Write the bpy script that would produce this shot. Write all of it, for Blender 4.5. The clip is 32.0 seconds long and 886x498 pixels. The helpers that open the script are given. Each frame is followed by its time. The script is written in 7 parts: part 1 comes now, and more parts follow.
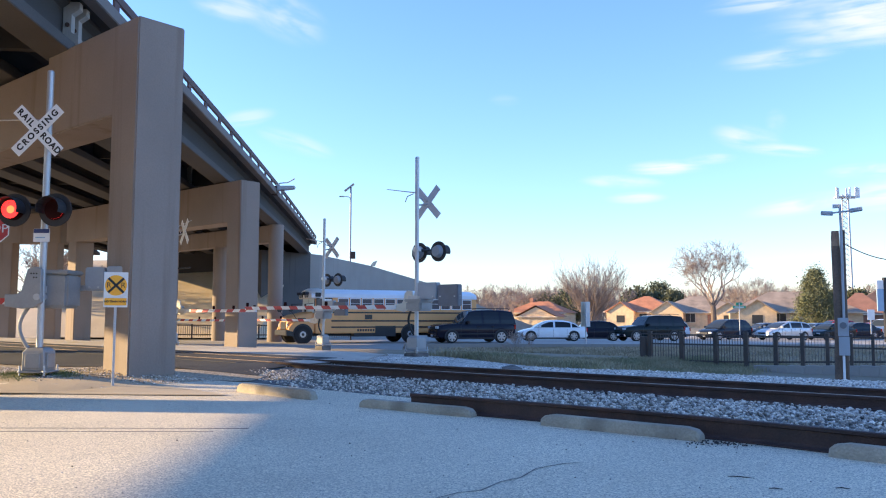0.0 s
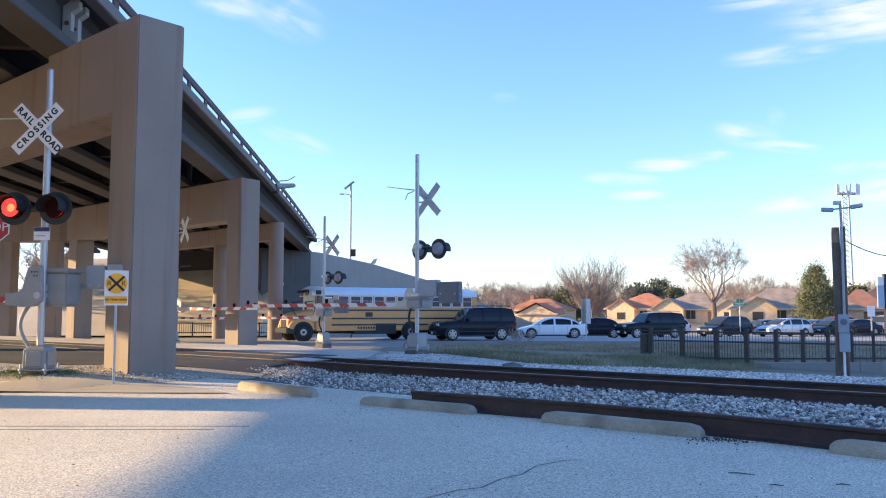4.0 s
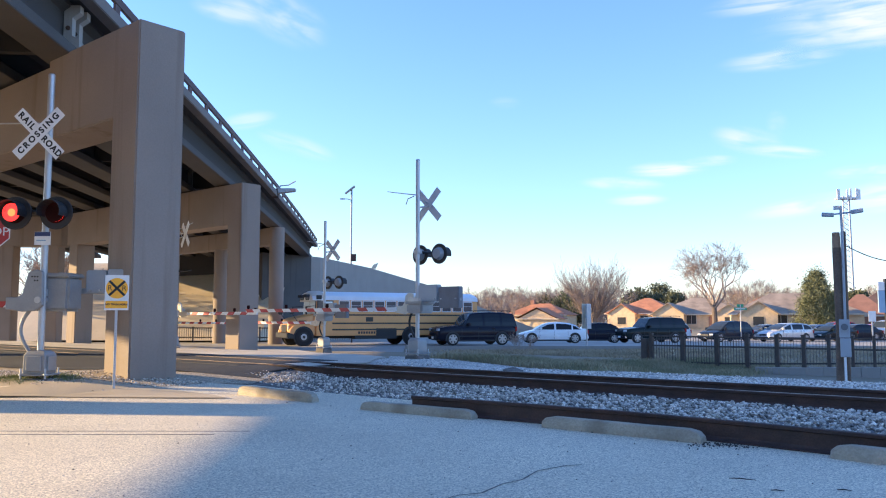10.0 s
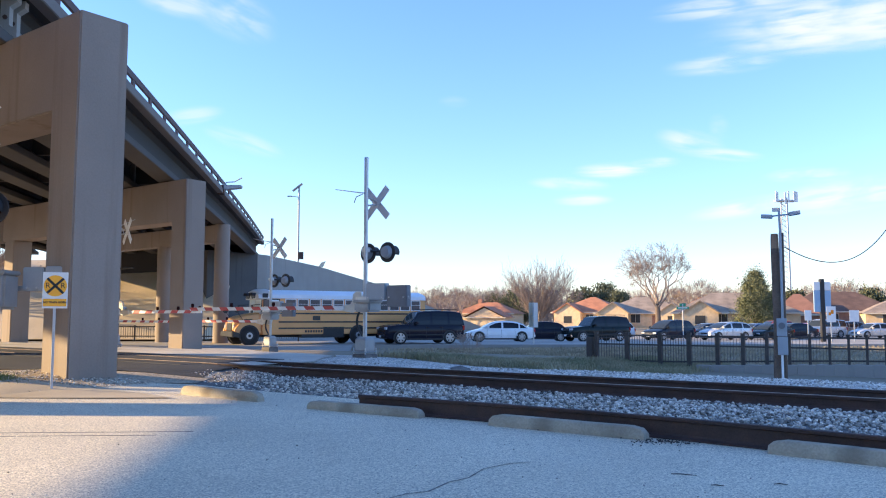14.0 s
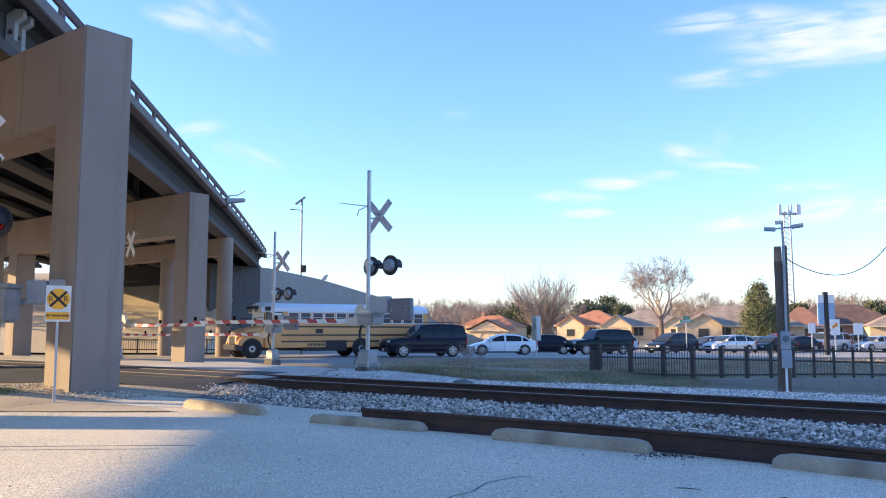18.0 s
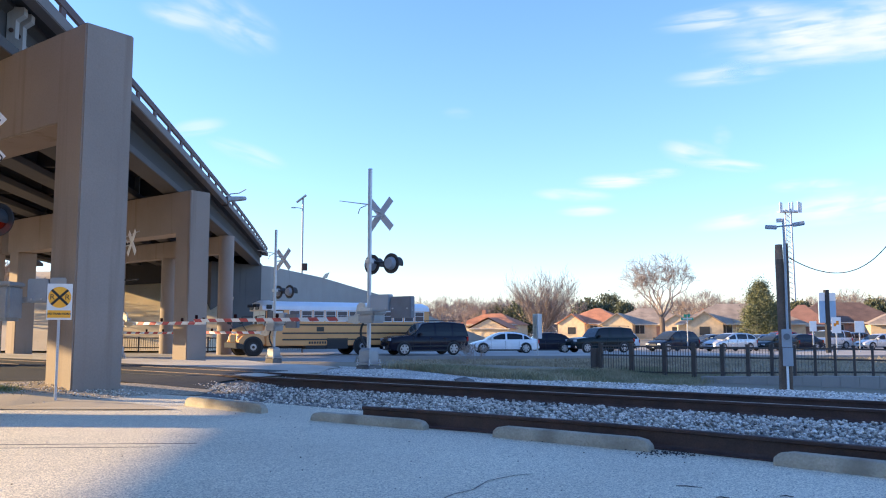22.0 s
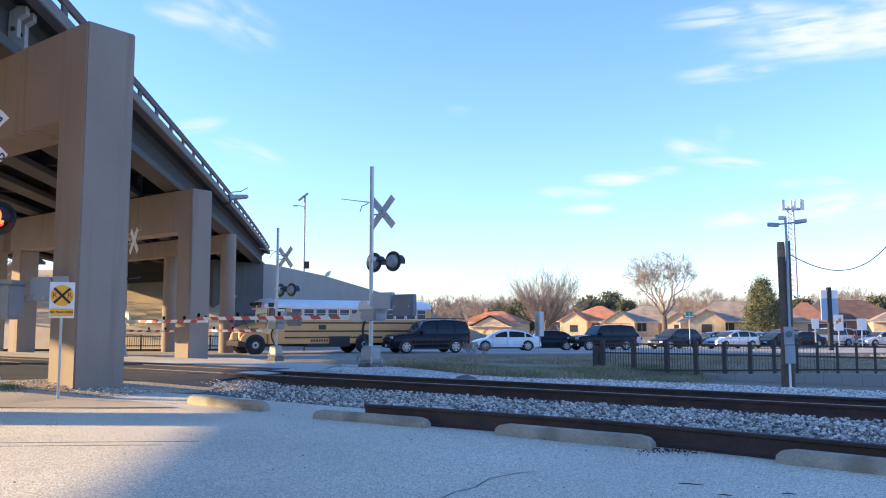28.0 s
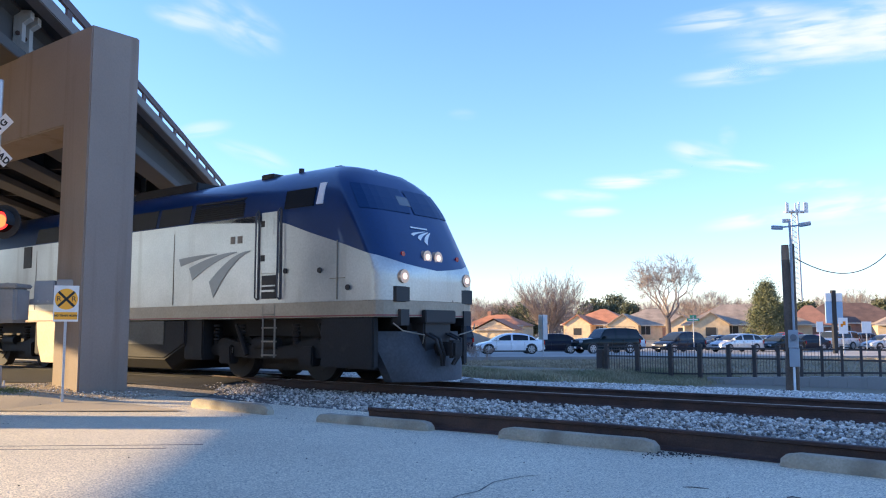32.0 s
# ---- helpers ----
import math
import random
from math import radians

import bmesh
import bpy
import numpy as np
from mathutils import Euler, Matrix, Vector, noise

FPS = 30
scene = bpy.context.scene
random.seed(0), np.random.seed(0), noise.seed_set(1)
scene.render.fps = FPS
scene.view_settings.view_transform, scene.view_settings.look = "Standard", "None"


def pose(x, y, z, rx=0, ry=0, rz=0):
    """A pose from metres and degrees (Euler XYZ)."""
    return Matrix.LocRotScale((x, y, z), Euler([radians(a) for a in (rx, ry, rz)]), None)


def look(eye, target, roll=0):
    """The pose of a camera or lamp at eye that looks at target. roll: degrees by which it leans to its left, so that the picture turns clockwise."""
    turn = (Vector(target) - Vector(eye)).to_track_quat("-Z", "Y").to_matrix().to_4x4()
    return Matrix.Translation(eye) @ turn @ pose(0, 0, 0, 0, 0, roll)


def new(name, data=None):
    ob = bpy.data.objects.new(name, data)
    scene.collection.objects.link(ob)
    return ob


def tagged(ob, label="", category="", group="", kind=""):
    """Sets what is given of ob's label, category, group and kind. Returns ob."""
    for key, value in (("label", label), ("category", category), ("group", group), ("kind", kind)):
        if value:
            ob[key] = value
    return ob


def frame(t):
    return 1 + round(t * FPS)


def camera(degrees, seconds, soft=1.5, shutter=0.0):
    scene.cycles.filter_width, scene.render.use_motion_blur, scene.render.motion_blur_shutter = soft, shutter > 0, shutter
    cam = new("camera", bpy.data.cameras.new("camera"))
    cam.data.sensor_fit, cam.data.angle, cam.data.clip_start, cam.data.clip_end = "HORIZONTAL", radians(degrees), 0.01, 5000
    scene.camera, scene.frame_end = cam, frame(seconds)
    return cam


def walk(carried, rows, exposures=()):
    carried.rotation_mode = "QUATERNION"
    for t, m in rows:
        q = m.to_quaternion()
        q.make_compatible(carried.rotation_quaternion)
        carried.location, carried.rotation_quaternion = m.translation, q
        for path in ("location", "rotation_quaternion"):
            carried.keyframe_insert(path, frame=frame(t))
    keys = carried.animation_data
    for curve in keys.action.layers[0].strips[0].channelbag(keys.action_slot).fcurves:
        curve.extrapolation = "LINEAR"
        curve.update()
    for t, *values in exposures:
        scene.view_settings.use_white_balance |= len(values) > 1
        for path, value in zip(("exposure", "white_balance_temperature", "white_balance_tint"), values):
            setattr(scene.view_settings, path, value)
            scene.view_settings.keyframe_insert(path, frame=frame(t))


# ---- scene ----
cam = camera(56.42, 32.0, soft=1.1)
EYE = (0.0, 0.0, 1.25)


def held(heading, tilt, roll):
    return pose(*EYE, 90 + tilt, 0, -heading) @ pose(0, 0, 0, 0, 0, roll)


# seconds; heading to the right, upward tilt and roll in degrees
walk(cam, [
    (0, held(0.027, 4.769, 0.123)),
    (0.5, held(0.033, 4.759, 0.131)),
    (1, held(0.026, 4.752, 0.102)),
    (1.5, held(0.027, 4.758, 0.116)),
    (2, held(-0.005, 4.823, 0.084)),
    (2.5, held(-0.009, 4.824, 0.089)),
    (3, held(0.007, 4.751, 0.041)),
    (3.5, held(0.014, 4.525, -0.016)),
    (5.5, held(-0.034, 4.937, 0.042)),
    (6, held(-0.024, 4.935, 0.018)),
    (6.5, held(-0.011, 4.786, 0.044)),
    (7, held(0.001, 4.622, 0.019)),
    (7.5, held(-0.003, 4.575, 0.037)),
    (8, held(-0.007, 4.677, 0.036)),
    (8.5, held(-0.010, 4.799, 0.031)),
    (9, held(-0.003, 4.772, 0.000)),
    (9.5, held(-0.011, 4.836, 0.006)),
    (10, held(-0.029, 4.924, 0.013)),
    (10.5, held(-0.035, 4.924, -0.051)),
    (11, held(-0.049, 4.886, -0.042)),
    (11.5, held(0.115, 4.589, -0.139)),
    (12, held(0.594, 4.227, -0.294)),
    (12.5, held(0.722, 4.044, -0.332)),
    (13, held(0.941, 4.381, -0.190)),
    (13.5, held(2.109, 4.591, 0.068)),
    (14, held(3.574, 4.835, 0.057)),
    (14.5, held(3.816, 5.445, -0.043)),
    (16.5, held(3.369, 6.042, 0.079)),
    (17, held(3.364, 5.930, 0.072)),
    (17.5, held(3.372, 5.835, 0.034)),
    (18, held(3.381, 5.738, 0.032)),
    (18.5, held(3.379, 5.533, 0.008)),
    (19, held(3.369, 5.333, 0.013)),
    (19.5, held(3.346, 5.485, -0.002)),
    (20, held(3.325, 5.661, 0.024)),
    (20.5, held(3.320, 5.742, 0.038)),
    (21, held(3.321, 5.719, 0.014)),
    (21.5, held(3.301, 5.681, 0.036)),
    (22, held(3.311, 5.605, 0.014)),
    (22.5, held(3.296, 5.578, -0.033)),
    (23, held(3.291, 5.637, -0.059)),
    (23.5, held(3.282, 5.635, -0.007)),
    (24, held(3.273, 5.571, -0.019)),
    (24.5, held(3.255, 5.582, -0.035)),
    (25, held(3.235, 5.579, -0.051)),
    (25.5, held(3.234, 5.402, -0.024)),
    (27.5, held(3.179, 5.460, -0.044)),
    (28, held(3.179, 5.460, -0.044)),
    (28.5, held(3.179, 5.460, -0.044)),
    (29, held(3.179, 5.460, -0.044)),
    (29.5, held(3.179, 5.506, -0.074)),
    (30, held(3.178, 5.424, -0.099)),
    (30.5, held(3.123, 5.511, -0.098)),
    (31, held(2.967, 5.639, -0.137)),
    (31.5, held(2.933, 5.668, -0.106)),
    (32, held(2.935, 5.685, -0.070)),
], exposures=[(0, 1.25, 5270, 25), (32, 1.25, 5270, 25)])

# ---------------------------------------------------------------- world, sun
SUN_EL, SUN_AZ = 15.2, -84.0        # degrees; azimuth from +y towards +x
world = bpy.data.worlds.new("world")
scene.world = world
world.use_nodes = True
wn = world.node_tree
sky = wn.nodes.new("ShaderNodeTexSky")
sky.sky_type = "NISHITA"
sky.sun_disc = False
sky.sun_elevation = radians(SUN_EL)
sky.sun_rotation = radians(SUN_AZ)
sky.altitude = 100
sky.air_density, sky.dust_density, sky.ozone_density = 1.25, 0.12, 3.4
wn.links.new(sky.outputs[0], wn.nodes["Background"].inputs[0])
wn.nodes["Background"].inputs[1].default_value = 0.132

sun = new("sun", bpy.data.lights.new("sun", "SUN"))
sun.data.energy, sun.data.angle, sun.data.color = 5.0, radians(0.55), (1.0, 0.67, 0.235)
toward_sun = Vector((math.sin(radians(SUN_AZ)) * math.cos(radians(SUN_EL)), math.cos(radians(SUN_AZ)) * math.cos(radians(SUN_EL)), math.sin(radians(SUN_EL))))
sun.matrix_world = look(tuple(toward_sun * 100), (0, 0, 0))

# ---------------------------------------------------------------- materials


def material(name, colour, rough=0.7, metal=0.0, vary=0.12, scale=6.0, fine=60.0, bump=0.15, second=None, amount=0.5, stain=0.0, stain_colour=(0.08, 0.06, 0.05), streak=False, glow=0.0, coat=0.0, per_object=0.0, speck=0.0, speck_scale=200.0, speck_colour=(0.05, 0.05, 0.05), spread=0.04, islands=0.0, cells=0.0, cell_low=0.5, gloss=0.5):
    """A surface with broad patches, fine grain, stains, specks and a little relief, in object metres."""
    m = bpy.data.materials.new(name)
    m.use_nodes = True
    nt = m.node_tree
    N, L = nt.nodes, nt.links
    b = N["Principled BSDF"]
    b.inputs["Roughness"].default_value, b.inputs["Metallic"].default_value = rough, metal
    b.inputs["Coat Weight"].default_value = coat
    b.inputs["Specular IOR Level"].default_value = gloss
    co = N.new("ShaderNodeTexCoord")

    def noise_node(s, detail=4, stretch=None):
        n = N.new("ShaderNodeTexNoise")
        n.inputs["Scale"].default_value, n.inputs["Detail"].default_value = s, detail
        if stretch:
            mp = N.new("ShaderNodeMapping")
            mp.inputs["Scale"].default_value = stretch
            L.new(co.outputs["Object"], mp.inputs["Vector"])
            L.new(mp.outputs[0], n.inputs["Vector"])
        else:
            L.new(co.outputs["Object"], n.inputs["Vector"])
        return n

    def ramp(src, lo, hi):
        r = N.new("ShaderNodeMapRange")
        r.inputs["From Min"].default_value, r.inputs["From Max"].default_value = lo, hi
        L.new(src, r.inputs["Value"])
        return r.outputs[0]

    def mixed(fac, a, c):
        x = N.new("ShaderNodeMix")
        x.data_type = "RGBA"
        if isinstance(fac, float):
            x.inputs[0].default_value = fac
        else:
            L.new(fac, x.inputs[0])
        for sock, val in ((x.inputs[6], a), (x.inputs[7], c)):
            if isinstance(val, tuple):
                sock.default_value = (*val, 1)
            else:
                L.new(val, sock)
        return x.outputs[2]

    big, small = noise_node(scale), noise_node(fine, 3)
    lo = tuple(max(0, v * (1 - vary)) for v in colour)
    hi = second if second else tuple(min(1, v * (1 + vary)) for v in colour)
    out = mixed(ramp(big.outputs[0], 0.5 - amount * 0.4, 0.5 + amount * 0.4), lo, hi)
    grain = N.new("ShaderNodeMix")
    grain.data_type, grain.blend_type = "RGBA", "MULTIPLY"
    grain.inputs[0].default_value = min(1.0, vary * 2.2)
    L.new(out, grain.inputs[6])
    L.new(small.outputs[0], grain.inputs[7])
    lift = N.new("ShaderNodeBrightContrast")
    lift.inputs["Bright"].default_value = 0.0
    gain = N.new("ShaderNodeMix")
    gain.data_type, gain.blend_type = "RGBA", "MULTIPLY"
    gain.inputs[0].default_value = 1.0
    L.new(grain.outputs[2], gain.inputs[6])
    g = 1 + min(1.0, vary * 2.2) * 0.5
    gain.inputs[7].default_value = (g, g, g, 1)
    gain.clamp_result = False
    out = gain.outputs[2]
    if stain:
        sn = noise_node(scale * 0.7 if not streak else 1.0, 6, (2.2, 2.2, 0.12) if streak else None)
        out = mixed(ramp(sn.outputs[0], 0.72 - stain * 0.3, 0.80), out, stain_colour)
    if speck:
        sp = noise_node(speck_scale, 2)
        out = mixed(ramp(sp.outputs[0], 0.70 - speck * 0.2, 0.72 - speck * 0.2 + spread), out, speck_colour)
    if islands:
        ge = N.new("ShaderNodeNewGeometry")
        mr = N.new("ShaderNodeMapRange")
        mr.inputs["To Min"].default_value, mr.inputs["To Max"].default_value = 1 - islands, 1 + islands
        L.new(ge.outputs["Random Per Island"], mr.inputs["Value"])
        hs = N.new("ShaderNodeHueSaturation")
        L.new(mr.outputs[0], hs.inputs["Value"])
        L.new(out, hs.inputs["Color"])
        out = hs.outputs[0]
    if cells:
        vo = N.new("ShaderNodeTexVoronoi")
        vo.inputs["Scale"].default_value = cells
        L.new(co.outputs["Object"], vo.inputs["Vector"])
        sep = N.new("ShaderNodeSeparateColor")
        L.new(vo.outputs["Color"], sep.inputs[0])
        mr = N.new("ShaderNodeMapRange")
        mr.inputs["To Min"].default_value, mr.inputs["To Max"].default_value = cell_low, 2 - cell_low - 0.25
        L.new(sep.outputs[0], mr.inputs["Value"])
        hs = N.new("ShaderNodeHueSaturation")
        L.new(mr.outputs[0], hs.inputs["Value"])
        L.new(out, hs.inputs["Color"])
        out = hs.outputs[0]
    if per_object:
        oi = N.new("ShaderNodeObjectInfo")
        hsv = N.new("ShaderNodeHueSaturation")
        L.new(ramp(oi.outputs["Random"], -0.5 / per_object + 0.5, 0.5 / per_object + 0.5), hsv.inputs["Value"])
        mr = N.new("ShaderNodeMapRange")
        mr.inputs["To Min"].default_value, mr.inputs["To Max"].default_value = 1 - per_object, 1 + per_object
        L.new(oi.outputs["Random"], mr.inputs["Value"])
        L.new(mr.outputs[0], hsv.inputs["Value"])
        L.new(out, hsv.inputs["Color"])
        out = hsv.outputs[0]
    L.new(out, b.inputs["Base Color"])
    if glow:
        b.inputs["Emission Color"].default_value = (*colour, 1)
        b.inputs["Emission Strength"].default_value = glow
    if bump:
        bp = N.new("ShaderNodeBump")
        bp.inputs["Strength"].default_value, bp.inputs["Distance"].default_value = bump, 0.02
        L.new(small.outputs[0], bp.inputs["Height"])
        L.new(bp.outputs[0], b.inputs["Normal"])
    rr = N.new("ShaderNodeMapRange")
    rr.inputs["To Min"].default_value, rr.inputs["To Max"].default_value = max(0.02, rough - 0.12), min(1, rough + 0.12)
    L.new(big.outputs[0], rr.inputs["Value"])
    L.new(rr.outputs[0], b.inputs["Roughness"])
    return m


def glass(name, tint=(0.02, 0.025, 0.03), rough=0.04):
    m = bpy.data.materials.new(name)
    m.use_nodes = True
    b = m.node_tree.nodes["Principled BSDF"]
    b.inputs["Base Color"].default_value = (*tint, 1)
    b.inputs["Roughness"].default_value = rough
    b.inputs["Specular IOR Level"].default_value = 0.35
    return m


M = {
    "lot": material("pale_aggregate_paving", (0.90, 0.80, 0.60), 0.95, vary=0.12, scale=0.35, fine=75, bump=0.5, stain=0.4, stain_colour=(0.68, 0.62, 0.47), speck=0.74, speck_scale=62, speck_colour=(0.36, 0.325, 0.28), spread=0.06, cells=66, cell_low=0.62),
    "bed": material("dark_ballast_fines", (0.17, 0.16, 0.15), 0.95, vary=0.3, scale=3, fine=30, bump=0.8),
    "earth": material("dry_earth_and_grass", (0.36, 0.305, 0.205), 0.95, vary=0.3, scale=0.35, fine=25, bump=0.6, second=(0.31, 0.265, 0.185), amount=0.5),
    "gravel": material("pale_gravel", (0.70, 0.65, 0.57), 0.95, cells=26, cell_low=0.4, vary=0.25, scale=1.2, fine=22, bump=1.0, speck=0.5, speck_scale=24, speck_colour=(0.12, 0.12, 0.12)),
    "street": material("bleached_concrete_street", (0.36, 0.335, 0.295), 0.85, vary=0.18, scale=0.25, fine=50, bump=0.3, second=(0.43, 0.40, 0.35), amount=0.6, stain=0.3, stain_colour=(0.2, 0.19, 0.18)),
    # worn asphalt, made darker and bluer in place of a shadow band
    "asphalt": material("worn_shade_dark_asphalt", (0.038, 0.039, 0.042), 0.85, vary=0.25, scale=0.4, fine=60, bump=0.4, second=(0.062, 0.061, 0.06), amount=0.6, stain=0.3, stain_colour=(0.045, 0.045, 0.045)),
    "dirt": material("tan_dirt", (0.52, 0.43, 0.31), 0.95, cells=30, cell_low=0.5, vary=0.2, scale=1.0, fine=30, bump=0.6, speck=0.4, speck_scale=30, speck_colour=(0.15, 0.13, 0.1)),
    "concrete": material("tan_concrete", (0.29, 0.24, 0.20), 0.85, vary=0.09, scale=0.6, fine=30, bump=0.15, stain=0.5, streak=True, stain_colour=(0.18, 0.13, 0.095)),
    "concrete_grey": material("grey_concrete", (0.31, 0.295, 0.27), 0.85, vary=0.08, scale=0.5, fine=30, bump=0.12, stain=0.25, streak=True, stain_colour=(0.21, 0.195, 0.18)),
    "edge": material("brown_grey_deck_edge", (0.20, 0.18, 0.165), 0.85, vary=0.1, scale=0.6, fine=30, bump=0.12, stain=0.3, streak=True, stain_colour=(0.12, 0.105, 0.095)),
    "weed": material("green_weed_leaf", (0.15, 0.21, 0.06), 0.85, vary=0.3, scale=1.5, fine=10, bump=0.0, second=(0.26, 0.29, 0.11)),
    "stick": material("dark_dry_twig", (0.06, 0.05, 0.045), 0.9, vary=0.2, scale=8, bump=0.1),
    # base colour darkened to paint in the shade below the deck
    "soffit": material("under_deck_shade_concrete", (0.05, 0.047, 0.045), 0.9, vary=0.1, scale=0.5, fine=20, bump=0.1, stain=0.3, stain_colour=(0.04, 0.038, 0.036)),
    # streaked wall concrete, darkened in colour for shade at the deck end
    "shadewall": material("streaked_shade_concrete", (0.10, 0.097, 0.095), 0.9, vary=0.15, scale=0.4, fine=20, bump=0.1, stain=0.4, streak=True, stain_colour=(0.055, 0.053, 0.052)),
    # stained concrete, a step lighter than the web to paint weaker shade
    "girderfoot": material("stained_half_shade_concrete", (0.085, 0.08, 0.075), 0.9, vary=0.12, scale=0.6, fine=25, bump=0.12, stain=0.4, stain_colour=(0.06, 0.055, 0.05)),
    "block": material("weathered_stop_concrete", (0.42, 0.375, 0.29), 0.9, vary=0.2, scale=3, fine=45, bump=0.7, stain=0.5, stain_colour=(0.24, 0.21, 0.16)),
    "rust": material("rusty_steel", (0.075, 0.048, 0.041), 0.75, 0.1, vary=0.25, scale=3, fine=50, bump=0.25, second=(0.105, 0.060, 0.046)),
    "railhead": material("worn_bright_steel", (0.30, 0.255, 0.22), 0.5, 0.6, vary=0.1, scale=2, fine=30, bump=0.03),
    "ballast": material("ballast_stone", (0.56, 0.50, 0.425), 0.9, vary=0.3, scale=14, fine=60, bump=0.3, second=(0.78, 0.72, 0.63), amount=0.9, islands=0.75),
    "palestone": material("pale_gravel_stone", (0.64, 0.585, 0.51), 0.9, vary=0.3, scale=14, fine=60, bump=0.3, second=(0.88, 0.82, 0.73), amount=0.9, islands=0.6),
    "tie": material("creosoted_timber", (0.06, 0.05, 0.04), 0.9, vary=0.3, scale=4, fine=40, bump=0.4),
    "galv": material("galvanised_steel", (0.52, 0.53, 0.54), 0.45, 0.55, vary=0.08, scale=4, fine=30, bump=0.05),
    "alu": material("dull_aluminium", (0.33, 0.335, 0.335), 0.55, 0.3, vary=0.08, scale=4, fine=30, bump=0.05, stain=0.2, stain_colour=(0.3, 0.28, 0.26)),
    "white": material("white_sheeting", (0.80, 0.80, 0.78), 0.55, vary=0.04, scale=5, fine=30, bump=0.02),
    "signback": material("bare_sign_back", (0.50, 0.515, 0.53), 0.5, 0.15, vary=0.06, scale=5, fine=30, bump=0.02),
    "black": material("matt_black_paint", (0.022, 0.022, 0.024), 0.6, vary=0.15, scale=6, fine=40, bump=0.05),
    "blackgloss": material("black_enamel", (0.02, 0.02, 0.022), 0.35, vary=0.1, scale=6, fine=40, bump=0.02),
    "red": material("red_sheeting", (0.46, 0.045, 0.04), 0.5, vary=0.08, scale=5, fine=30, bump=0.02),
    "yellow": material("amber_sheeting", (1.0, 0.47, 0.02), 0.5, vary=0.04, scale=5, fine=30, bump=0.02),
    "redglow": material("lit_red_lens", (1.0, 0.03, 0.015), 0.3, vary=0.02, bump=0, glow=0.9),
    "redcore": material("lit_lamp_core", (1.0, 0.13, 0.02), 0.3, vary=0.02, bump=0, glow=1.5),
    "reddark": material("unlit_red_lens", (0.022, 0.003, 0.003), 0.75, vary=0.05, bump=0, gloss=0.15),
    "lens": material("grey_lens_back", (0.30, 0.32, 0.34), 0.4, vary=0.05, scale=4, bump=0.02),
    "wood": material("weathered_pole_timber", (0.15, 0.108, 0.078), 0.9, vary=0.3, scale=2, fine=30, bump=0.5, stain=0.3, streak=True, stain_colour=(0.05, 0.035, 0.028)),
    "woodpale": material("bare_pole_timber", (0.30, 0.20, 0.125), 0.85, vary=0.2, scale=2, fine=30, bump=0.4),
    "greybox": material("grey_utility_paint", (0.36, 0.39, 0.42), 0.5, 0.1, vary=0.06, scale=4, fine=30, bump=0.03),
    "weight": material("dark_grey_weight_paint", (0.15, 0.16, 0.185), 0.5, 0.1, vary=0.1, scale=4, fine=30, bump=0.04),
    "fence": material("dark_iron_paint", (0.07, 0.06, 0.055), 0.55, 0.2, vary=0.2, scale=5, fine=40, bump=0.08),
    "bark": material("grey_brown_bark", (0.17, 0.13, 0.10), 0.95, vary=0.25, scale=4, fine=25, bump=0.4),
    "twig": material("pale_twigs", (0.34, 0.265, 0.215), 0.95, vary=0.2, scale=2, fine=10, bump=0.0),
    "cedar": material("dark_evergreen_leaf", (0.16, 0.19, 0.10), 0.85, vary=0.35, scale=1.2, fine=8, bump=0.0, second=(0.29, 0.30, 0.16), gloss=0.15),
    "oakleaf": material("live_oak_leaf", (0.12, 0.135, 0.08), 0.8, vary=0.3, scale=1.0, fine=6, bump=0.0, second=(0.19, 0.20, 0.12), gloss=0.15),
    "grass": material("winter_grass_blades", (0.33, 0.35, 0.18), 0.9, vary=0.3, scale=0.5, fine=10, bump=0.0, second=(0.47, 0.40, 0.26)),
    "straw": material("dry_straw_grass", (0.42, 0.36, 0.235), 0.95, vary=0.3, scale=0.5, fine=10, bump=0.0, second=(0.52, 0.43, 0.29)),
    "brick": material("cream_brick", (0.74, 0.56, 0.34), 0.9, vary=0.12, scale=2, fine=12, bump=0.2),
    "brick_red": material("reddish_brick", (0.36, 0.20, 0.14), 0.9, vary=0.15, scale=2, fine=12, bump=0.2),
    "roof_orange": material("orange_brown_shingle", (0.50, 0.215, 0.11), 0.9, vary=0.2, scale=0.8, fine=9, bump=0.5),
    "roof_brown": material("red_brown_shingle", (0.30, 0.155, 0.105), 0.9, vary=0.2, scale=0.8, fine=9, bump=0.5),
    "roof_grey": material("grey_brown_shingle", (0.36, 0.285, 0.215), 0.9, vary=0.25, scale=0.8, fine=9, bump=0.5),
    "roof_dark": material("dark_brown_shingle", (0.15, 0.095, 0.075), 0.9, vary=0.25, scale=0.8, fine=9, bump=0.5),
    "trim": material("cream_trim_paint", (0.66, 0.58, 0.45), 0.7, vary=0.06, scale=3, bump=0.03),
    "glass": glass("dark_tinted_glass", (0.012, 0.014, 0.018)),
    "bluepane": glass("blue_black_windscreen", (0.007, 0.03, 0.10), 0.3),
    "housepane": glass("house_window_glass", (0.06, 0.06, 0.06), 0.1),
    "carglass": glass("car_windscreen_glass", (0.03, 0.038, 0.042), 0.03),
    "buspane": glass("grey_bus_window", (0.09, 0.095, 0.105), 0.1),
    "buscap": material("dull_bus_cap_paint", (0.62, 0.56, 0.48), 0.5, vary=0.08, scale=2, bump=0.02),
    # near-white tint paints the sky's reflection into the bus glass
    "skypane": glass("sky_painted_windscreen", (0.82, 0.90, 0.90), 0.08),
    "clearpane": glass("pale_reflecting_glass", (0.16, 0.18, 0.2), 0.05),
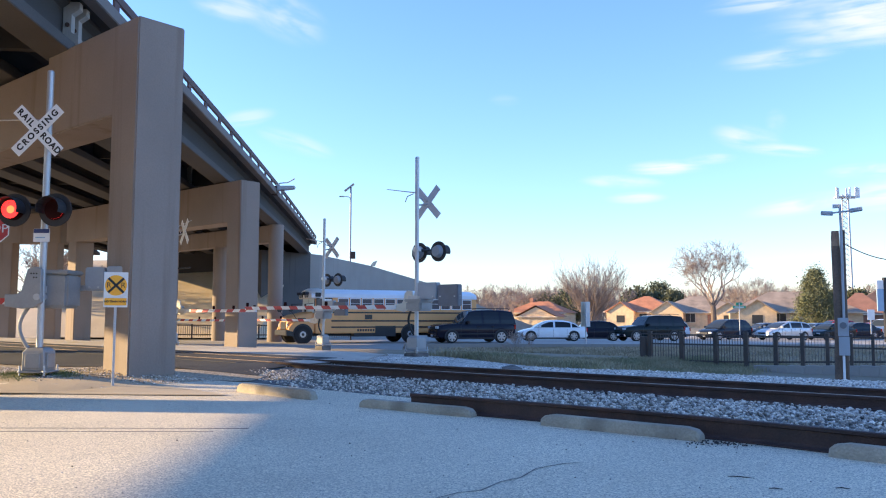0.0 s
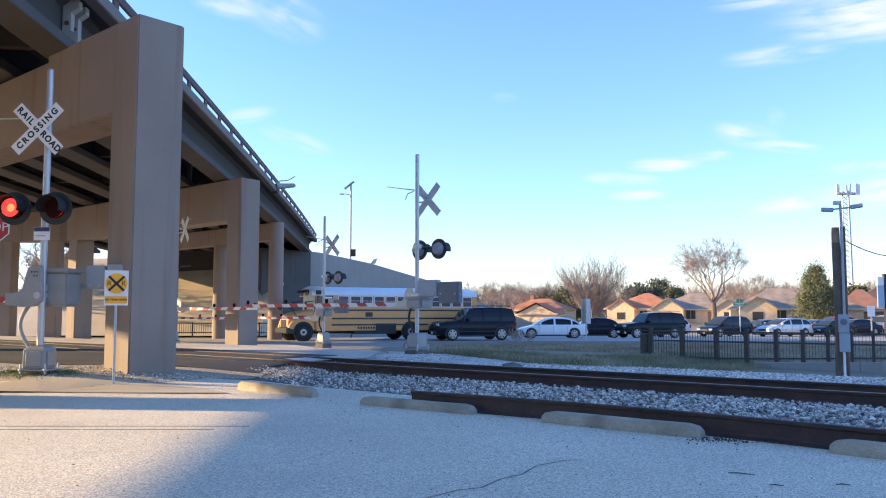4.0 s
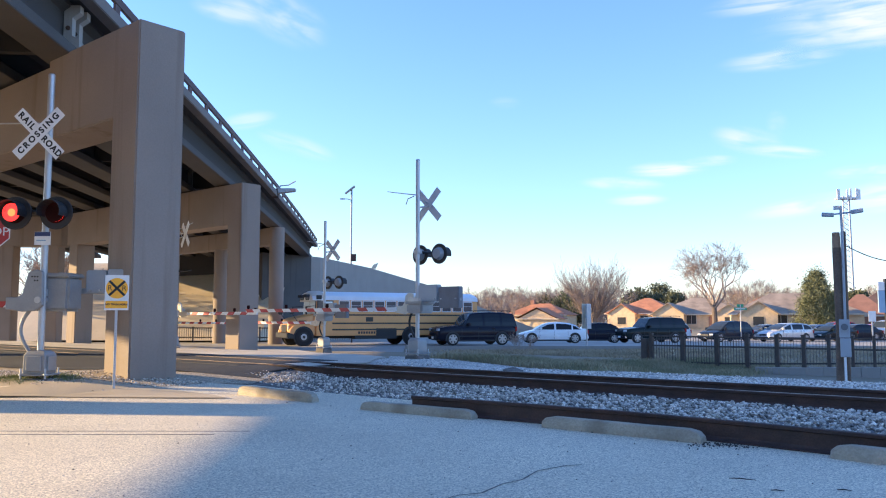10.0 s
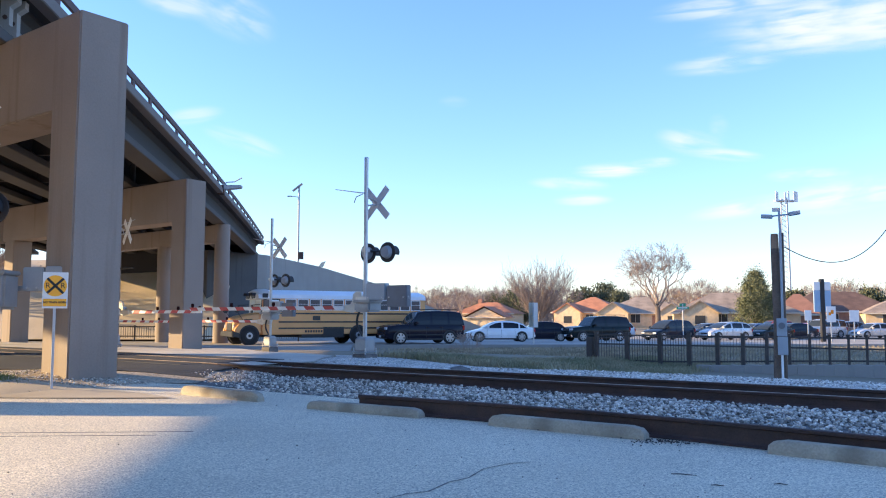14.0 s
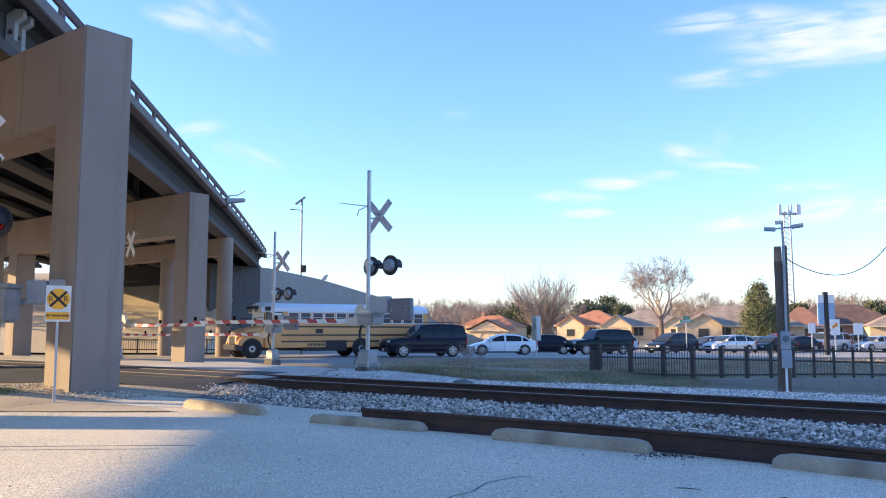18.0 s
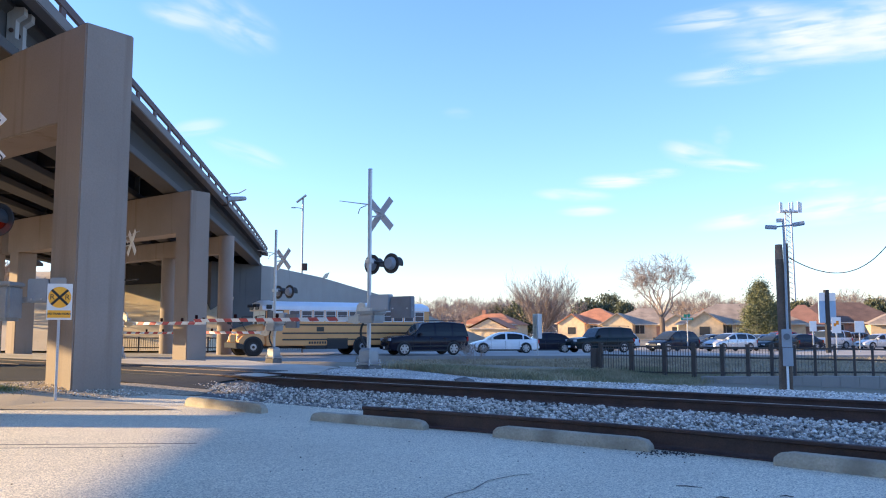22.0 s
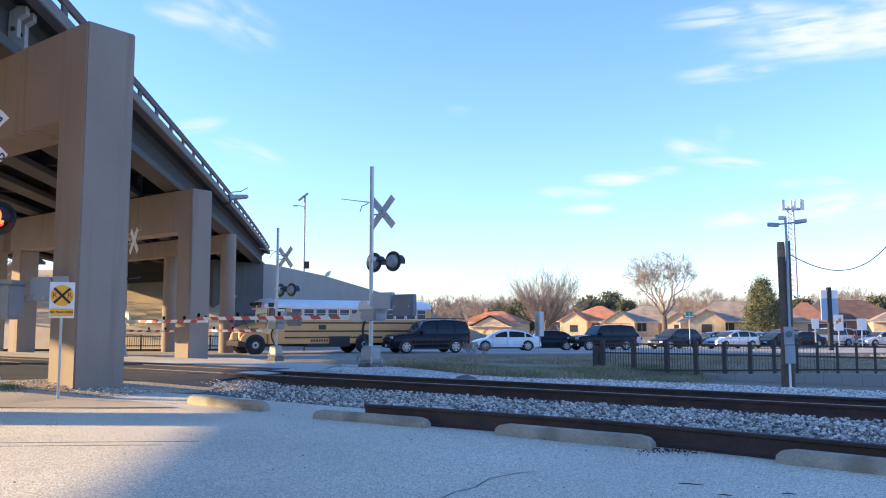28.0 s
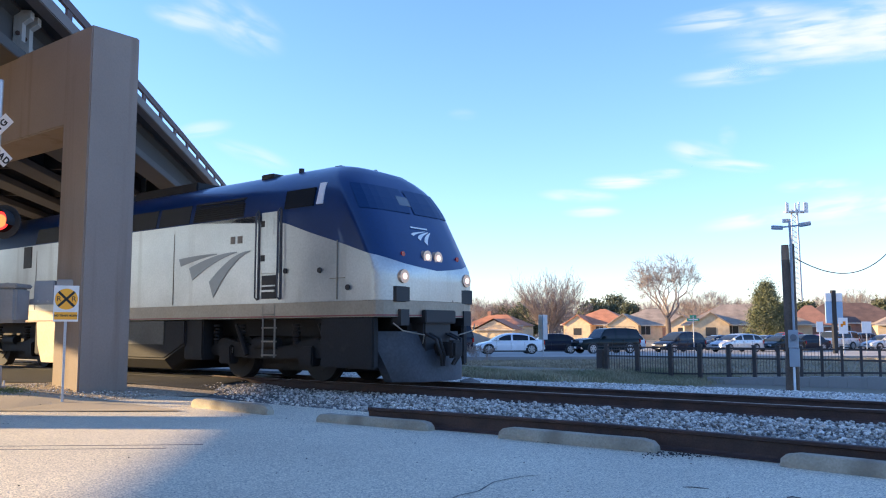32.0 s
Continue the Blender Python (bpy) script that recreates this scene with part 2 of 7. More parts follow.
    "walltan": material("warm_slope_concrete", (0.66, 0.545, 0.38), 0.9, vary=0.1, scale=0.4, fine=20, bump=0.1, stain=0.3, streak=True, stain_colour=(0.50, 0.41, 0.285)),
    "roadpale": material("pale_dusty_pavement", (0.55, 0.50, 0.42), 0.9, vary=0.18, scale=0.5, fine=60, bump=0.3, second=(0.68, 0.62, 0.52), amount=0.7, stain=0.3, stain_colour=(0.2, 0.19, 0.175)),
    "railred": material("weathered_red_brown_rail", (0.10, 0.062, 0.056), 0.7, vary=0.15, scale=2, fine=30, bump=0.1),
    "castpale": material("pale_cast_paint", (0.70, 0.64, 0.52), 0.6, vary=0.08, scale=4, fine=30, bump=0.05, stain=0.3, stain_colour=(0.33, 0.29, 0.23)),
    "tyre": material("black_rubber", (0.02, 0.02, 0.021), 0.85, vary=0.15, scale=8, fine=40, bump=0.1),
    "rim": material("bright_alloy", (0.42, 0.42, 0.43), 0.35, 0.7, vary=0.05, scale=6, bump=0.02),
    "chrome": material("bright_chrome", (0.75, 0.75, 0.75), 0.15, 1.0, vary=0.03, scale=6, bump=0.0),
    "plastic": material("dark_trim_plastic", (0.03, 0.03, 0.032), 0.6, vary=0.1, scale=8, bump=0.04),
    "headlamp": glass("clear_headlamp", (0.55, 0.57, 0.6), 0.08),
    "taillamp": glass("red_taillamp", (0.45, 0.02, 0.02), 0.1),
    "amberlamp": glass("amber_marker_lamp", (0.7, 0.25, 0.02), 0.1),
    "busyellow": material("school_bus_yellow", (0.76, 0.39, 0.135), 0.5, vary=0.05, scale=1.5, fine=20, bump=0.02, coat=0.2),
    "buswhite": material("white_bus_roof", (0.78, 0.80, 0.83), 0.45, vary=0.04, scale=1.5, fine=20, bump=0.02),
    "locosilver": material("dusty_silver_paint", (0.52, 0.52, 0.48), 0.32, 0.5, vary=0.15, scale=0.8, fine=25, bump=0.03, stain=0.5, streak=True, stain_colour=(0.31, 0.29, 0.24)),
    "tankgrey": material("dusty_grey_tank_paint", (0.10, 0.10, 0.09), 0.6, 0.1, vary=0.25, scale=0.9, fine=20, bump=0.05, stain=0.4, stain_colour=(0.04, 0.037, 0.033)),
    "apron": material("tan_worn_concrete", (0.50, 0.42, 0.295), 0.9, vary=0.15, scale=0.5, fine=50, bump=0.2, stain=0.35, stain_colour=(0.36, 0.29, 0.215), speck=0.3, speck_scale=60, speck_colour=(0.25, 0.21, 0.17)),
    "locosill": material("brown_stained_silver", (0.36, 0.31, 0.235), 0.45, 0.3, vary=0.18, scale=0.7, fine=20, bump=0.04, stain=0.5, stain_colour=(0.20, 0.16, 0.115)),
    "locogrime": material("grimy_grey_paint", (0.27, 0.24, 0.19), 0.6, 0.1, vary=0.15, scale=1.2, fine=25, bump=0.06, stain=0.3, stain_colour=(0.22, 0.19, 0.15)),
    "locoblue": material("deep_blue_paint", (0.006, 0.030, 0.115), 0.33, vary=0.15, scale=1.0, fine=20, bump=0.015, coat=0.25),
    "locodark": material("dark_underframe_paint", (0.016, 0.016, 0.018), 0.75, vary=0.3, scale=2, fine=25, bump=0.15, stain=0.25, stain_colour=(0.05, 0.043, 0.036)),
    "locored": material("thin_red_stripe", (0.22, 0.06, 0.055), 0.5, vary=0.06, scale=4, bump=0.02),
    "locogrey": material("grey_emblem_film", (0.25, 0.265, 0.265), 0.4, 0.4, vary=0.06, scale=3, bump=0.02),
    "plough": material("dusty_pilot_steel", (0.075, 0.08, 0.092), 0.75, 0.1, vary=0.25, scale=1.5, fine=20, bump=0.1),
    "lampbowl": material("warm_lamp_bowl", (0.70, 0.47, 0.32), 0.35, 0.5, vary=0.05, scale=6, bump=0.0),
    "headglow": material("lit_headlamp", (1.0, 0.74, 0.52), 0.3, vary=0.02, bump=0, glow=0.62),
    "bluesign": material("pale_blue_sign", (0.30, 0.44, 0.60), 0.5, vary=0.04, scale=3, bump=0.02),
    "plateblue": material("navy_notice_film", (0.03, 0.05, 0.16), 0.5, vary=0.05, scale=5, bump=0.01),
    "greensign": material("green_street_sign", (0.03, 0.28, 0.16), 0.5, vary=0.04, scale=3, bump=0.02),
    "paint_white": material("white_car_paint", (0.84, 0.85, 0.86), 0.25, vary=0.03, scale=2, bump=0.0, coat=0.5),
    "paint_silver": material("silver_car_paint", (0.60, 0.60, 0.59), 0.3, 0.4, vary=0.03, scale=2, bump=0.0, coat=0.5),
    "paint_black": material("black_car_paint", (0.011, 0.012, 0.024), 0.18, vary=0.05, scale=2, bump=0.0, gloss=0.2, coat=0.03),
    "paint_green": material("dark_green_car_paint", (0.009, 0.017, 0.019), 0.18, vary=0.05, scale=2, bump=0.0, gloss=0.2, coat=0.03),
    "paint_navy": material("dark_blue_car_paint", (0.014, 0.020, 0.034), 0.18, vary=0.05, scale=2, bump=0.0, gloss=0.22, coat=0.04),
    "paint_red": material("red_car_paint", (0.48, 0.03, 0.035), 0.25, vary=0.03, scale=2, bump=0.0, coat=0.6),
    "paint_grey": material("grey_car_paint", (0.16, 0.17, 0.18), 0.28, 0.4, vary=0.03, scale=2, bump=0.0, coat=0.6),
    "paint_blue": material("pale_blue_car_paint", (0.22, 0.28, 0.36), 0.28, 0.4, vary=0.03, scale=2, bump=0.0, coat=0.6),
}

# ---------------------------------------------------------------- mesh tools


class Geo:
    """Gathers corners and faces for one mesh."""

    def __init__(self):
        self.v, self.f = [], []

    def add(self, vs, fs, m=None):
        k = len(self.v)
        self.v += [tuple(m @ Vector(p)) if m else tuple(p) for p in vs]
        self.f += [tuple(i + k for i in f) for f in fs]
        return self

    def box(self, x0, x1, y0, y1, z0, z1, m=None):
        vs = [(x, y, z) for z in (z0, z1) for x, y in ((x0, y0), (x1, y0), (x1, y1), (x0, y1))]
        return self.add(vs, [(3, 2, 1, 0), (4, 5, 6, 7), (0, 1, 5, 4), (1, 2, 6, 5), (2, 3, 7, 6), (3, 0, 4, 7)], m)

    def tube(self, pts, radii, seg=8, cap=True):
        """A round bar along a line of points."""
        pts = [Vector(p) for p in pts]
        if not isinstance(radii, (list, tuple)):
            radii = [radii] * len(pts)
        k, n = len(self.v), len(pts)
        side = None
        for i, p in enumerate(pts):
            d = (pts[min(i + 1, n - 1)] - pts[max(i - 1, 0)]).normalized()
            if side is None or abs(side.dot(d)) > 0.99:
                side = d.cross(Vector((0, 0, 1)) if abs(d.z) < 0.9 else Vector((1, 0, 0)))
            side = (side - d * side.dot(d)).normalized()
            up = d.cross(side)
            for j in range(seg):
                a = 2 * math.pi * j / seg
                self.v.append(tuple(p + (side * math.cos(a) + up * math.sin(a)) * radii[i]))
        for i in range(n - 1):
            for j in range(seg):
                a, b = k + i * seg + j, k + i * seg + (j + 1) % seg
                self.f.append((a, b, b + seg, a + seg))
        if cap:
            self.f.append(tuple(k + j for j in reversed(range(seg))))
            self.f.append(tuple(k + (n - 1) * seg + j for j in range(seg)))
        return self

    def loft(self, rings, cap=True):
        k, s = len(self.v), len(rings[0])
        for r in rings:
            self.v += [tuple(p) for p in r]
        for i in range(len(rings) - 1):
            for j in range(s):
                a, b = k + i * s + j, k + i * s + (j + 1) % s
                self.f.append((a, b, b + s, a + s))
        if cap:
            self.f.append(tuple(k + j for j in reversed(range(s))))
            self.f.append(tuple(k + (len(rings) - 1) * s + j for j in range(s)))
        return self

    def prism(self, poly, d0, d1, axis="y", m=None):
        """A flat outline (a, b) drawn out from d0 to d1 along an axis."""
        put = {"x": lambda a, b, d: (d, a, b), "y": lambda a, b, d: (a, d, b), "z": lambda a, b, d: (a, b, d)}[axis]
        n = len(poly)
        vs = [put(a, b, d0) for a, b in poly] + [put(a, b, d1) for a, b in poly]
        fs = [tuple(range(n)), tuple(range(2 * n - 1, n - 1, -1))] + [(i, i + n, (i + 1) % n + n, (i + 1) % n) for i in range(n)]
        return self.add(vs, fs, m)

    def disc(self, c, axis, r, thick, seg=16, r2=None):
        c, a = Vector(c), Vector(axis).normalized()
        return self.tube([c - a * thick / 2, c + a * thick / 2], [r, r2 if r2 is not None else r], seg)

    def quad(self, a, b, c, d):
        return self.add([a, b, c, d], [(0, 1, 2, 3)])

    def slab(self, a, b, c, d, t):
        """A four-cornered plate of thickness t."""
        a, b, c, d = (Vector(p) for p in (a, b, c, d))
        n = (b - a).cross(d - a).normalized() * t
        return self.add([a, b, c, d, a + n, b + n, c + n, d + n], [(3, 2, 1, 0), (4, 5, 6, 7), (0, 1, 5, 4), (1, 2, 6, 5), (2, 3, 7, 6), (3, 0, 4, 7)])


def mesh_of(name, g, mat, bevel=0.0, smooth=False):
    me = bpy.data.meshes.new(name)
    me.from_pydata(g.v, [], g.f)
    bm = bmesh.new()
    bm.from_mesh(me)
    bmesh.ops.recalc_face_normals(bm, faces=bm.faces)
    if bevel:
        sharp = [e for e in bm.edges if len(e.link_faces) == 2 and e.calc_face_angle(0) > 0.5]
        bmesh.ops.bevel(bm, geom=sharp, offset=bevel, segments=2 if bevel > 0.015 else 1, affect="EDGES", clamp_overlap=True)
    if smooth:
        for f in bm.faces:
            f.smooth = True
        for e in bm.edges:
            if len(e.link_faces) == 2 and e.calc_face_angle(0) > 0.6:
                e.smooth = False
    bm.to_mesh(me)
    bm.free()
    me.materials.append(M[mat])
    return me


def raw_mesh(name, vs, fs, mat):
    me = bpy.data.meshes.new(name)
    me.from_pydata(vs, [], fs)
    me.materials.append(M[mat])
    return me


def part(name, g, mat, parent=None, label="", bevel=0.0, smooth=False, at=None):
    ob = new(name, mesh_of(name, g, mat, bevel, smooth))
    if parent:
        ob.parent = parent
    if at is not None:
        ob.matrix_basis = at
    if label:
        ob["label"] = label
    return ob


def thing(name, label, category, group="", kind="", at=None):
    ob = new(name)
    ob.empty_display_size = 0.2
    if at is not None:
        ob.matrix_basis = at
    return tagged(ob, label, category, group, kind)


def setting(name, g, mat, label, category, bevel=0.0, smooth=False):
    return tagged(part(name, g, mat, None, label, bevel, smooth), label, category, kind="structure")


def text_part(name, words, size, mat, parent, at, depth=0.003, bold=0.0, space=1.0):
    """Lettering as a thin mesh, centred at the pose."""
    cu = bpy.data.curves.new(name, "FONT")
    cu.body, cu.size, cu.extrude, cu.align_x, cu.align_y = words, size, depth, "CENTER", "CENTER"
    cu.offset, cu.space_character = bold, space
    tmp = bpy.data.objects.new(name, cu)
    me = bpy.data.meshes.new_from_object(tmp)
    bpy.data.objects.remove(tmp)
    me.materials.clear()
    me.materials.append(M[mat])
    ob = new(name, me)
    ob.parent = parent
    ob.matrix_basis = at
    return ob


# ---------------------------------------------------------------- plan
# track coordinates: u along the rails to the right, n away from the lot
UX, UY = 0.7549, -0.6559
NX, NY = 0.6559, 0.7549
TRACK_DEG = math.degrees(math.atan2(UY, UX))
RAIL_N, GAUGE, RAIL_TOP = 12.02, 1.40, 0.23
CROSS_U = -15.2          # where the paved crossing ends


def uv(u, n, z=0.0):
    return (u * UX + n * NX, u * UY + n * NY, z)


def un(x, y):
    return x * UX + y * UY, x * NX + y * NY


def step(a, b, x):
    t = min(1, max(0, (x - a) / (b - a)))
    return t * t * (3 - 2 * t)


PROFILE = [(-1e4, 0.0), (9.0, 0.0), (10.6, 0.03), (15.8, 0.04), (18.6, -0.04), (24.0, -0.32), (34.0, -0.30), (45.0, -0.22), (1e4, -0.22)]


def ground_z(x, y):
    u, n = un(x, y)
    z = 0.0
    for (a, za), (b, zb) in zip(PROFILE, PROFILE[1:]):
        if a <= n <= b:
            z = za + (zb - za) * (n - a) / (b - a)
    z -= 0.34 * step(20.5, 25, n) * (1 - step(33, 42, n)) * step(-17, -12, u)
    hump = step(4.3, 6.4, n) * (1 - step(20, 32, n)) * (1 - step(CROSS_U - 0.8, CROSS_U + 2.2, u))
    d2 = (x + 6.4) ** 2 + (y - 15.9) ** 2
    z -= 0.40 * step(47, 74, y) * (1 - step(95, 115, y))
    return z + 0.16 * hump + 0.11 * math.exp(-d2 / 2.6)

# ---------------------------------------------------------------- ground
xs = sorted({*np.round(np.arange(-40, 40.1, 1.0), 2), *(-x for x in (60, 100, 200, 400, 900, 2600)), *(55, 75, 100, 150, 250, 500, 1000, 2600)})
ys = sorted({*np.round(np.arange(-12, 64.1, 1.0), 2), -2600, -900, -300, -100, -40, *range(66, 121, 2), 180, 300, 600, 1200, 2600})
me = raw_mesh("ground", [(x, y, ground_z(x, y) - 0.03) for y in ys for x in xs],
              [(j * len(xs) + i, j * len(xs) + i + 1, (j + 1) * len(xs) + i + 1, (j + 1) * len(xs) + i) for j in range(len(ys) - 1) for i in range(len(xs) - 1)], "earth")
tagged(new("ground", me), "dry winter earth with thin grass reaching the horizon", "ground", kind="structure")


def sheet(name, outline, mat, label, category, lift, cell=0.75):
    """Paving inside an outline in track coordinates, laid on the ground's shape."""
    us, ns = [p[0] for p in outline], [p[1] for p in outline]
    bm = bmesh.new()
    bm.faces.new([bm.verts.new((u, n, 0)) for u, n in outline])
    for axis, lo, hi in ((0, min(us), max(us)), (1, min(ns), max(ns))):
        k = lo + cell
        while k < hi:
            co = [0, 0, 0]
            no = [0, 0, 0]
            co[axis], no[axis] = k, 1
            bmesh.ops.bisect_plane(bm, geom=[*bm.verts, *bm.edges, *bm.faces], plane_co=co, plane_no=no)
            k += cell
    for v in bm.verts:
        x, y, _ = uv(v.co.x, v.co.y)
        v.co = (x, y, ground_z(x, y) + lift)
    bmesh.ops.recalc_face_normals(bm, faces=bm.faces)
    me = bpy.data.meshes.new(name)
    bm.to_mesh(me)
    bm.free()
    me.materials.append(M[mat])
    return tagged(new(name, me), label, category, kind="structure")


sheet("parking_lot", [(-60, -60), (60, -60), (60, 8.9), (-11, 9.5), (-13.2, 9.6), (-13.9, 9.0), (-13.7, 7.9), (-14.5, 7.0), (-15.4, 6.6), (-16.2, 6.1), (-20.5, 2.3), (-60, -30)], "lot", "pale aggregate parking lot, worn and speckled", "parking lot", 0.0, 1.5)
sheet("concrete_apron", [un(x, y) for x, y in ((-18, 13.30), (-3.4, 13.32), (-4.1, 14.1), (-4.9, 14.7), (-6.2, 14.95), (-7.9, 15.2), (-18, 15.25))], "apron", "worn tan concrete strip along the lot", "pavement", 0.018, 1.0)
sheet("gravel_verge", [(-60, -30.1), (-20.5, 2.2), (-16.2, 6.0), (-15.4, 6.5), (-14.5, 6.9), (-13.6, 7.85), (-13.8, 9.05), (-13.3, 9.7), (-14.4, 11.2), (-60, 9.8)], "dirt", "tan dirt and gravel verge below the overpass", "verge", 0.004, 1.5)
sheet("road", [(-75, 9.2), (-15.2, 10.8), (-15.2, 14.6), (-17.3, 17.4), (-29, 24.5), (-46, 34), (-75, 50)], "roadpale", "pale dusty pavement over the crossing", "road", 0.012, 1.0)
sheet("crossing_pavement", [(-45, 4.4), (-19, 7.9), (-15.2, 9.5), (-13.9, 10.3), (-14.7, 11.2), (-15.2, 12.6), (-20, 12.4), (-45, 9.8)], "asphalt", "worn asphalt before the rails, coloured darker for shade", "pavement", 0.02, 1.0)
sheet("track_bed", [(-14.9, 11.0), (-13.3, 9.5), (70, 8.9), (70, 14.2), (-15.0, 14.2)], "bed", "dark ballast bed under the rails", "track bed", -0.012, 1.5)
sheet("shoulder", [(-16.2, 14.2), (70, 14.2), (70, 20.4), (-9, 20.4), (-16.5, 20.2), (-20.5, 20.6), (-17.2, 17.4)], "gravel", "pale gravel shoulder along the track", "gravel shoulder", -0.01, 1.5)
street = Geo()
street_ys = (43.5, 46, 49, 52, 55, 58, 61, 64, 67, 70, 73, 76, 80, 84, 88)
street.add([(x, y, ground_z(30, y) + 0.022) for y in street_ys for x in (-60, -2, 30, 120)], [(4 * k + i, 4 * k + i + 1, 4 * k + i + 5, 4 * k + i + 4) for k in range(len(street_ys) - 1) for i in range(3)])
street.add([(-60, 43.5, -0.198), (-2.0, 43.5, -0.198), (-2.0, 37.5, -0.5), (-60, 37.5, -0.5)], [(0, 1, 2, 3)])
setting("street", street, "street", "bleached grey street beyond the tracks", "street")

# ---------------------------------------------------------------- rails


def rail_profile(top, h=0.186):
    """Flat-bottomed rail section as (across, height)."""
    b = top - h
    half = [(0.076, b), (0.076, b + 0.011), (0.02, b + 0.028), (0.009, b + 0.05), (0.009, top - 0.048), (0.034, top - 0.036), (0.037, top - 0.008), (0.028, top)]
    return half + [(-a, z) for a, z in reversed(half)]


def rail(name, pts, top, label, bright=True, tall=0.186):
    """A rail along points (u, n)."""
    ob = thing(name, label, "rail", "rails")
    prof = rail_profile(top, tall)
    rings = []
    for i, (u, n) in enumerate(pts):
        a, b = pts[max(0, i - 1)], pts[min(len(pts) - 1, i + 1)]
        d = Vector((b[0] - a[0], b[1] - a[1])).normalized()
        rings.append([uv(u - d.y * w, n + d.x * w, z) for w, z in prof])
    part("rail_foot", Geo().loft([[r[i] for i in (0, 1, 2, 13, 14, 15)] for r in rings]), "rust", ob)
    part("rail_web", Geo().loft([[r[i] for i in (2, 3, 4, 5, 10, 11, 12, 13)] for r in rings]), "rust", ob)
    part("rail_head", Geo().loft([[r[i] for i in (5, 6, 7, 8, 9, 10)] for r in rings]), "rust", ob)
    if bright:
        rings = []
        for u, n in pts:
            rings.append([uv(u, n + w, z) for w, z in ((0.026, top - 0.001), (0.026, top + 0.003), (-0.026, top + 0.003), (-0.026, top - 0.001))])
        part("running_surface", Geo().loft(rings), "railhead", ob, "worn bright running surface")
    return ob


for n in (RAIL_N, RAIL_N + GAUGE):
    rail("rail", [(-700, n), (-60, n), (-15, n), (60, n), (300, n)], RAIL_TOP, "rusty steel running rail with a worn bright top")
SPUR = [un(-0.42, 11.40), un(0.35, 10.85), un(1.16, 10.22), un(2.17, 9.37), un(3.10, 8.46), un(3.98, 7.51), un(5.72, 5.6), un(9.13, 1.8)]
rail("rail", SPUR, 0.225, "dark rusty unused spur rail ending at the lot", bright=False, tall=0.222)

tie_mesh = mesh_of("tie", Geo().box(-0.115, 0.115, -1.3, 1.3, -0.17, 0), "tie", 0.01)
track = thing("track_ties", "dark creosoted timber ties under the rails", "ties")
for k in range(110):
    ob = new("tie", tie_mesh)
    ob.parent = track
    ob.matrix_basis = Matrix.Translation(uv(CROSS_U + 0.2 + 0.5 * k, RAIL_N + GAUGE / 2, RAIL_TOP - 0.192)) @ pose(0, 0, 0, 0, 0, TRACK_DEG + random.uniform(-1, 1))

# crossing panels either side of each rail
panels = thing("level_crossing", "worn concrete panels between the rails", "crossing")
for n0, n1 in ((RAIL_N - 0.7, RAIL_N - 0.1), (RAIL_N + 0.12, RAIL_N + GAUGE - 0.12), (RAIL_N + GAUGE + 0.1, RAIL_N + GAUGE + 1.0)):
    for k in range(9):
        u0 = CROSS_U - 0.9 - 2.44 * (k + 1)
        g = Geo()
        g.add([uv(u, n, z) for z in (0.05, RAIL_TOP - 0.008) for u, n in ((u0, n0), (u0 + 2.42, n0), (u0 + 2.42, n1), (u0, n1))],
              [(3, 2, 1, 0), (4, 5, 6, 7), (0, 1, 5, 4), (1, 2, 6, 5), (2, 3, 7, 6), (3, 0, 4, 7)])
        part("panel", g, "asphalt", panels, bevel=0.01)

# ---------------------------------------------------------------- ballast
def stone_shapes(count):
    shapes = []
    for k in range(count):
        bm = bmesh.new()
        bmesh.ops.create_icosphere(bm, subdivisions=1, radius=1.0)
        for v in bm.verts:
            v.co = v.co * random.uniform(0.72, 1.18)
            v.co.z *= 0.7
        shapes.append(([tuple(v.co) for v in bm.verts], [tuple(v.index for v in f.verts) for f in bm.faces]))
        bm.free()
    return shapes


STONES = stone_shapes(10)


def scatter_stones(name, count, place, sizes, mat, label, category):
    vs, fs = [], []
    for i in range(count):
        x, y, z = place()
        sv, sf = STONES[random.randrange(len(STONES))]
        s = random.uniform(*sizes)
        m = Euler((random.uniform(-0.5, 0.5), random.uniform(-0.5, 0.5), random.uniform(0, 6.3))).to_matrix() * s
        k = len(vs)
        for p in sv:
            q = m @ Vector(p)
            vs.append((x + q.x, y + q.y, z + q.z))
        fs += [tuple(a + k for a in f) for f in sf]
    return tagged(new(name, raw_mesh(name, vs, fs, mat)), label, category, kind="stuff")


def spur_n(u):
    for (a, na), (b, nb) in zip(SPUR, SPUR[1:]):
        if a <= u <= b:
            return na + (nb - na) * (u - a) / (b - a)
    return 8.85


def ballast_place():
    while True:
        u = random.triangular(-15.5, 14, -4)
        lo = spur_n(u) + 0.1 if u > SPUR[0][0] else 9.55
        n = random.uniform(lo, RAIL_N - 0.1)
        if n > lo and not (u < -12 and n < 9.5 + (-12 - u) * 0.35):
            x, y, _ = uv(u, n)
            return x, y, 0.05 * step(9.6, 11, n) + random.uniform(-0.035, 0.025)


scatter_stones("ballast", 27000, ballast_place, (0.013, 0.035), "ballast", "pale broken ballast stones between the rails", "ballast")


def inner_place():
    u, n = random.triangular(-15.2, 16, -3), random.uniform(RAIL_N + 0.12, RAIL_N + GAUGE - 0.1)
    x, y, _ = uv(u, n)
    return x, y, random.uniform(0.0, 0.04)


scatter_stones("ballast", 5000, inner_place, (0.016, 0.038), "ballast", "pale ballast stones within the track", "ballast")


def far_place():
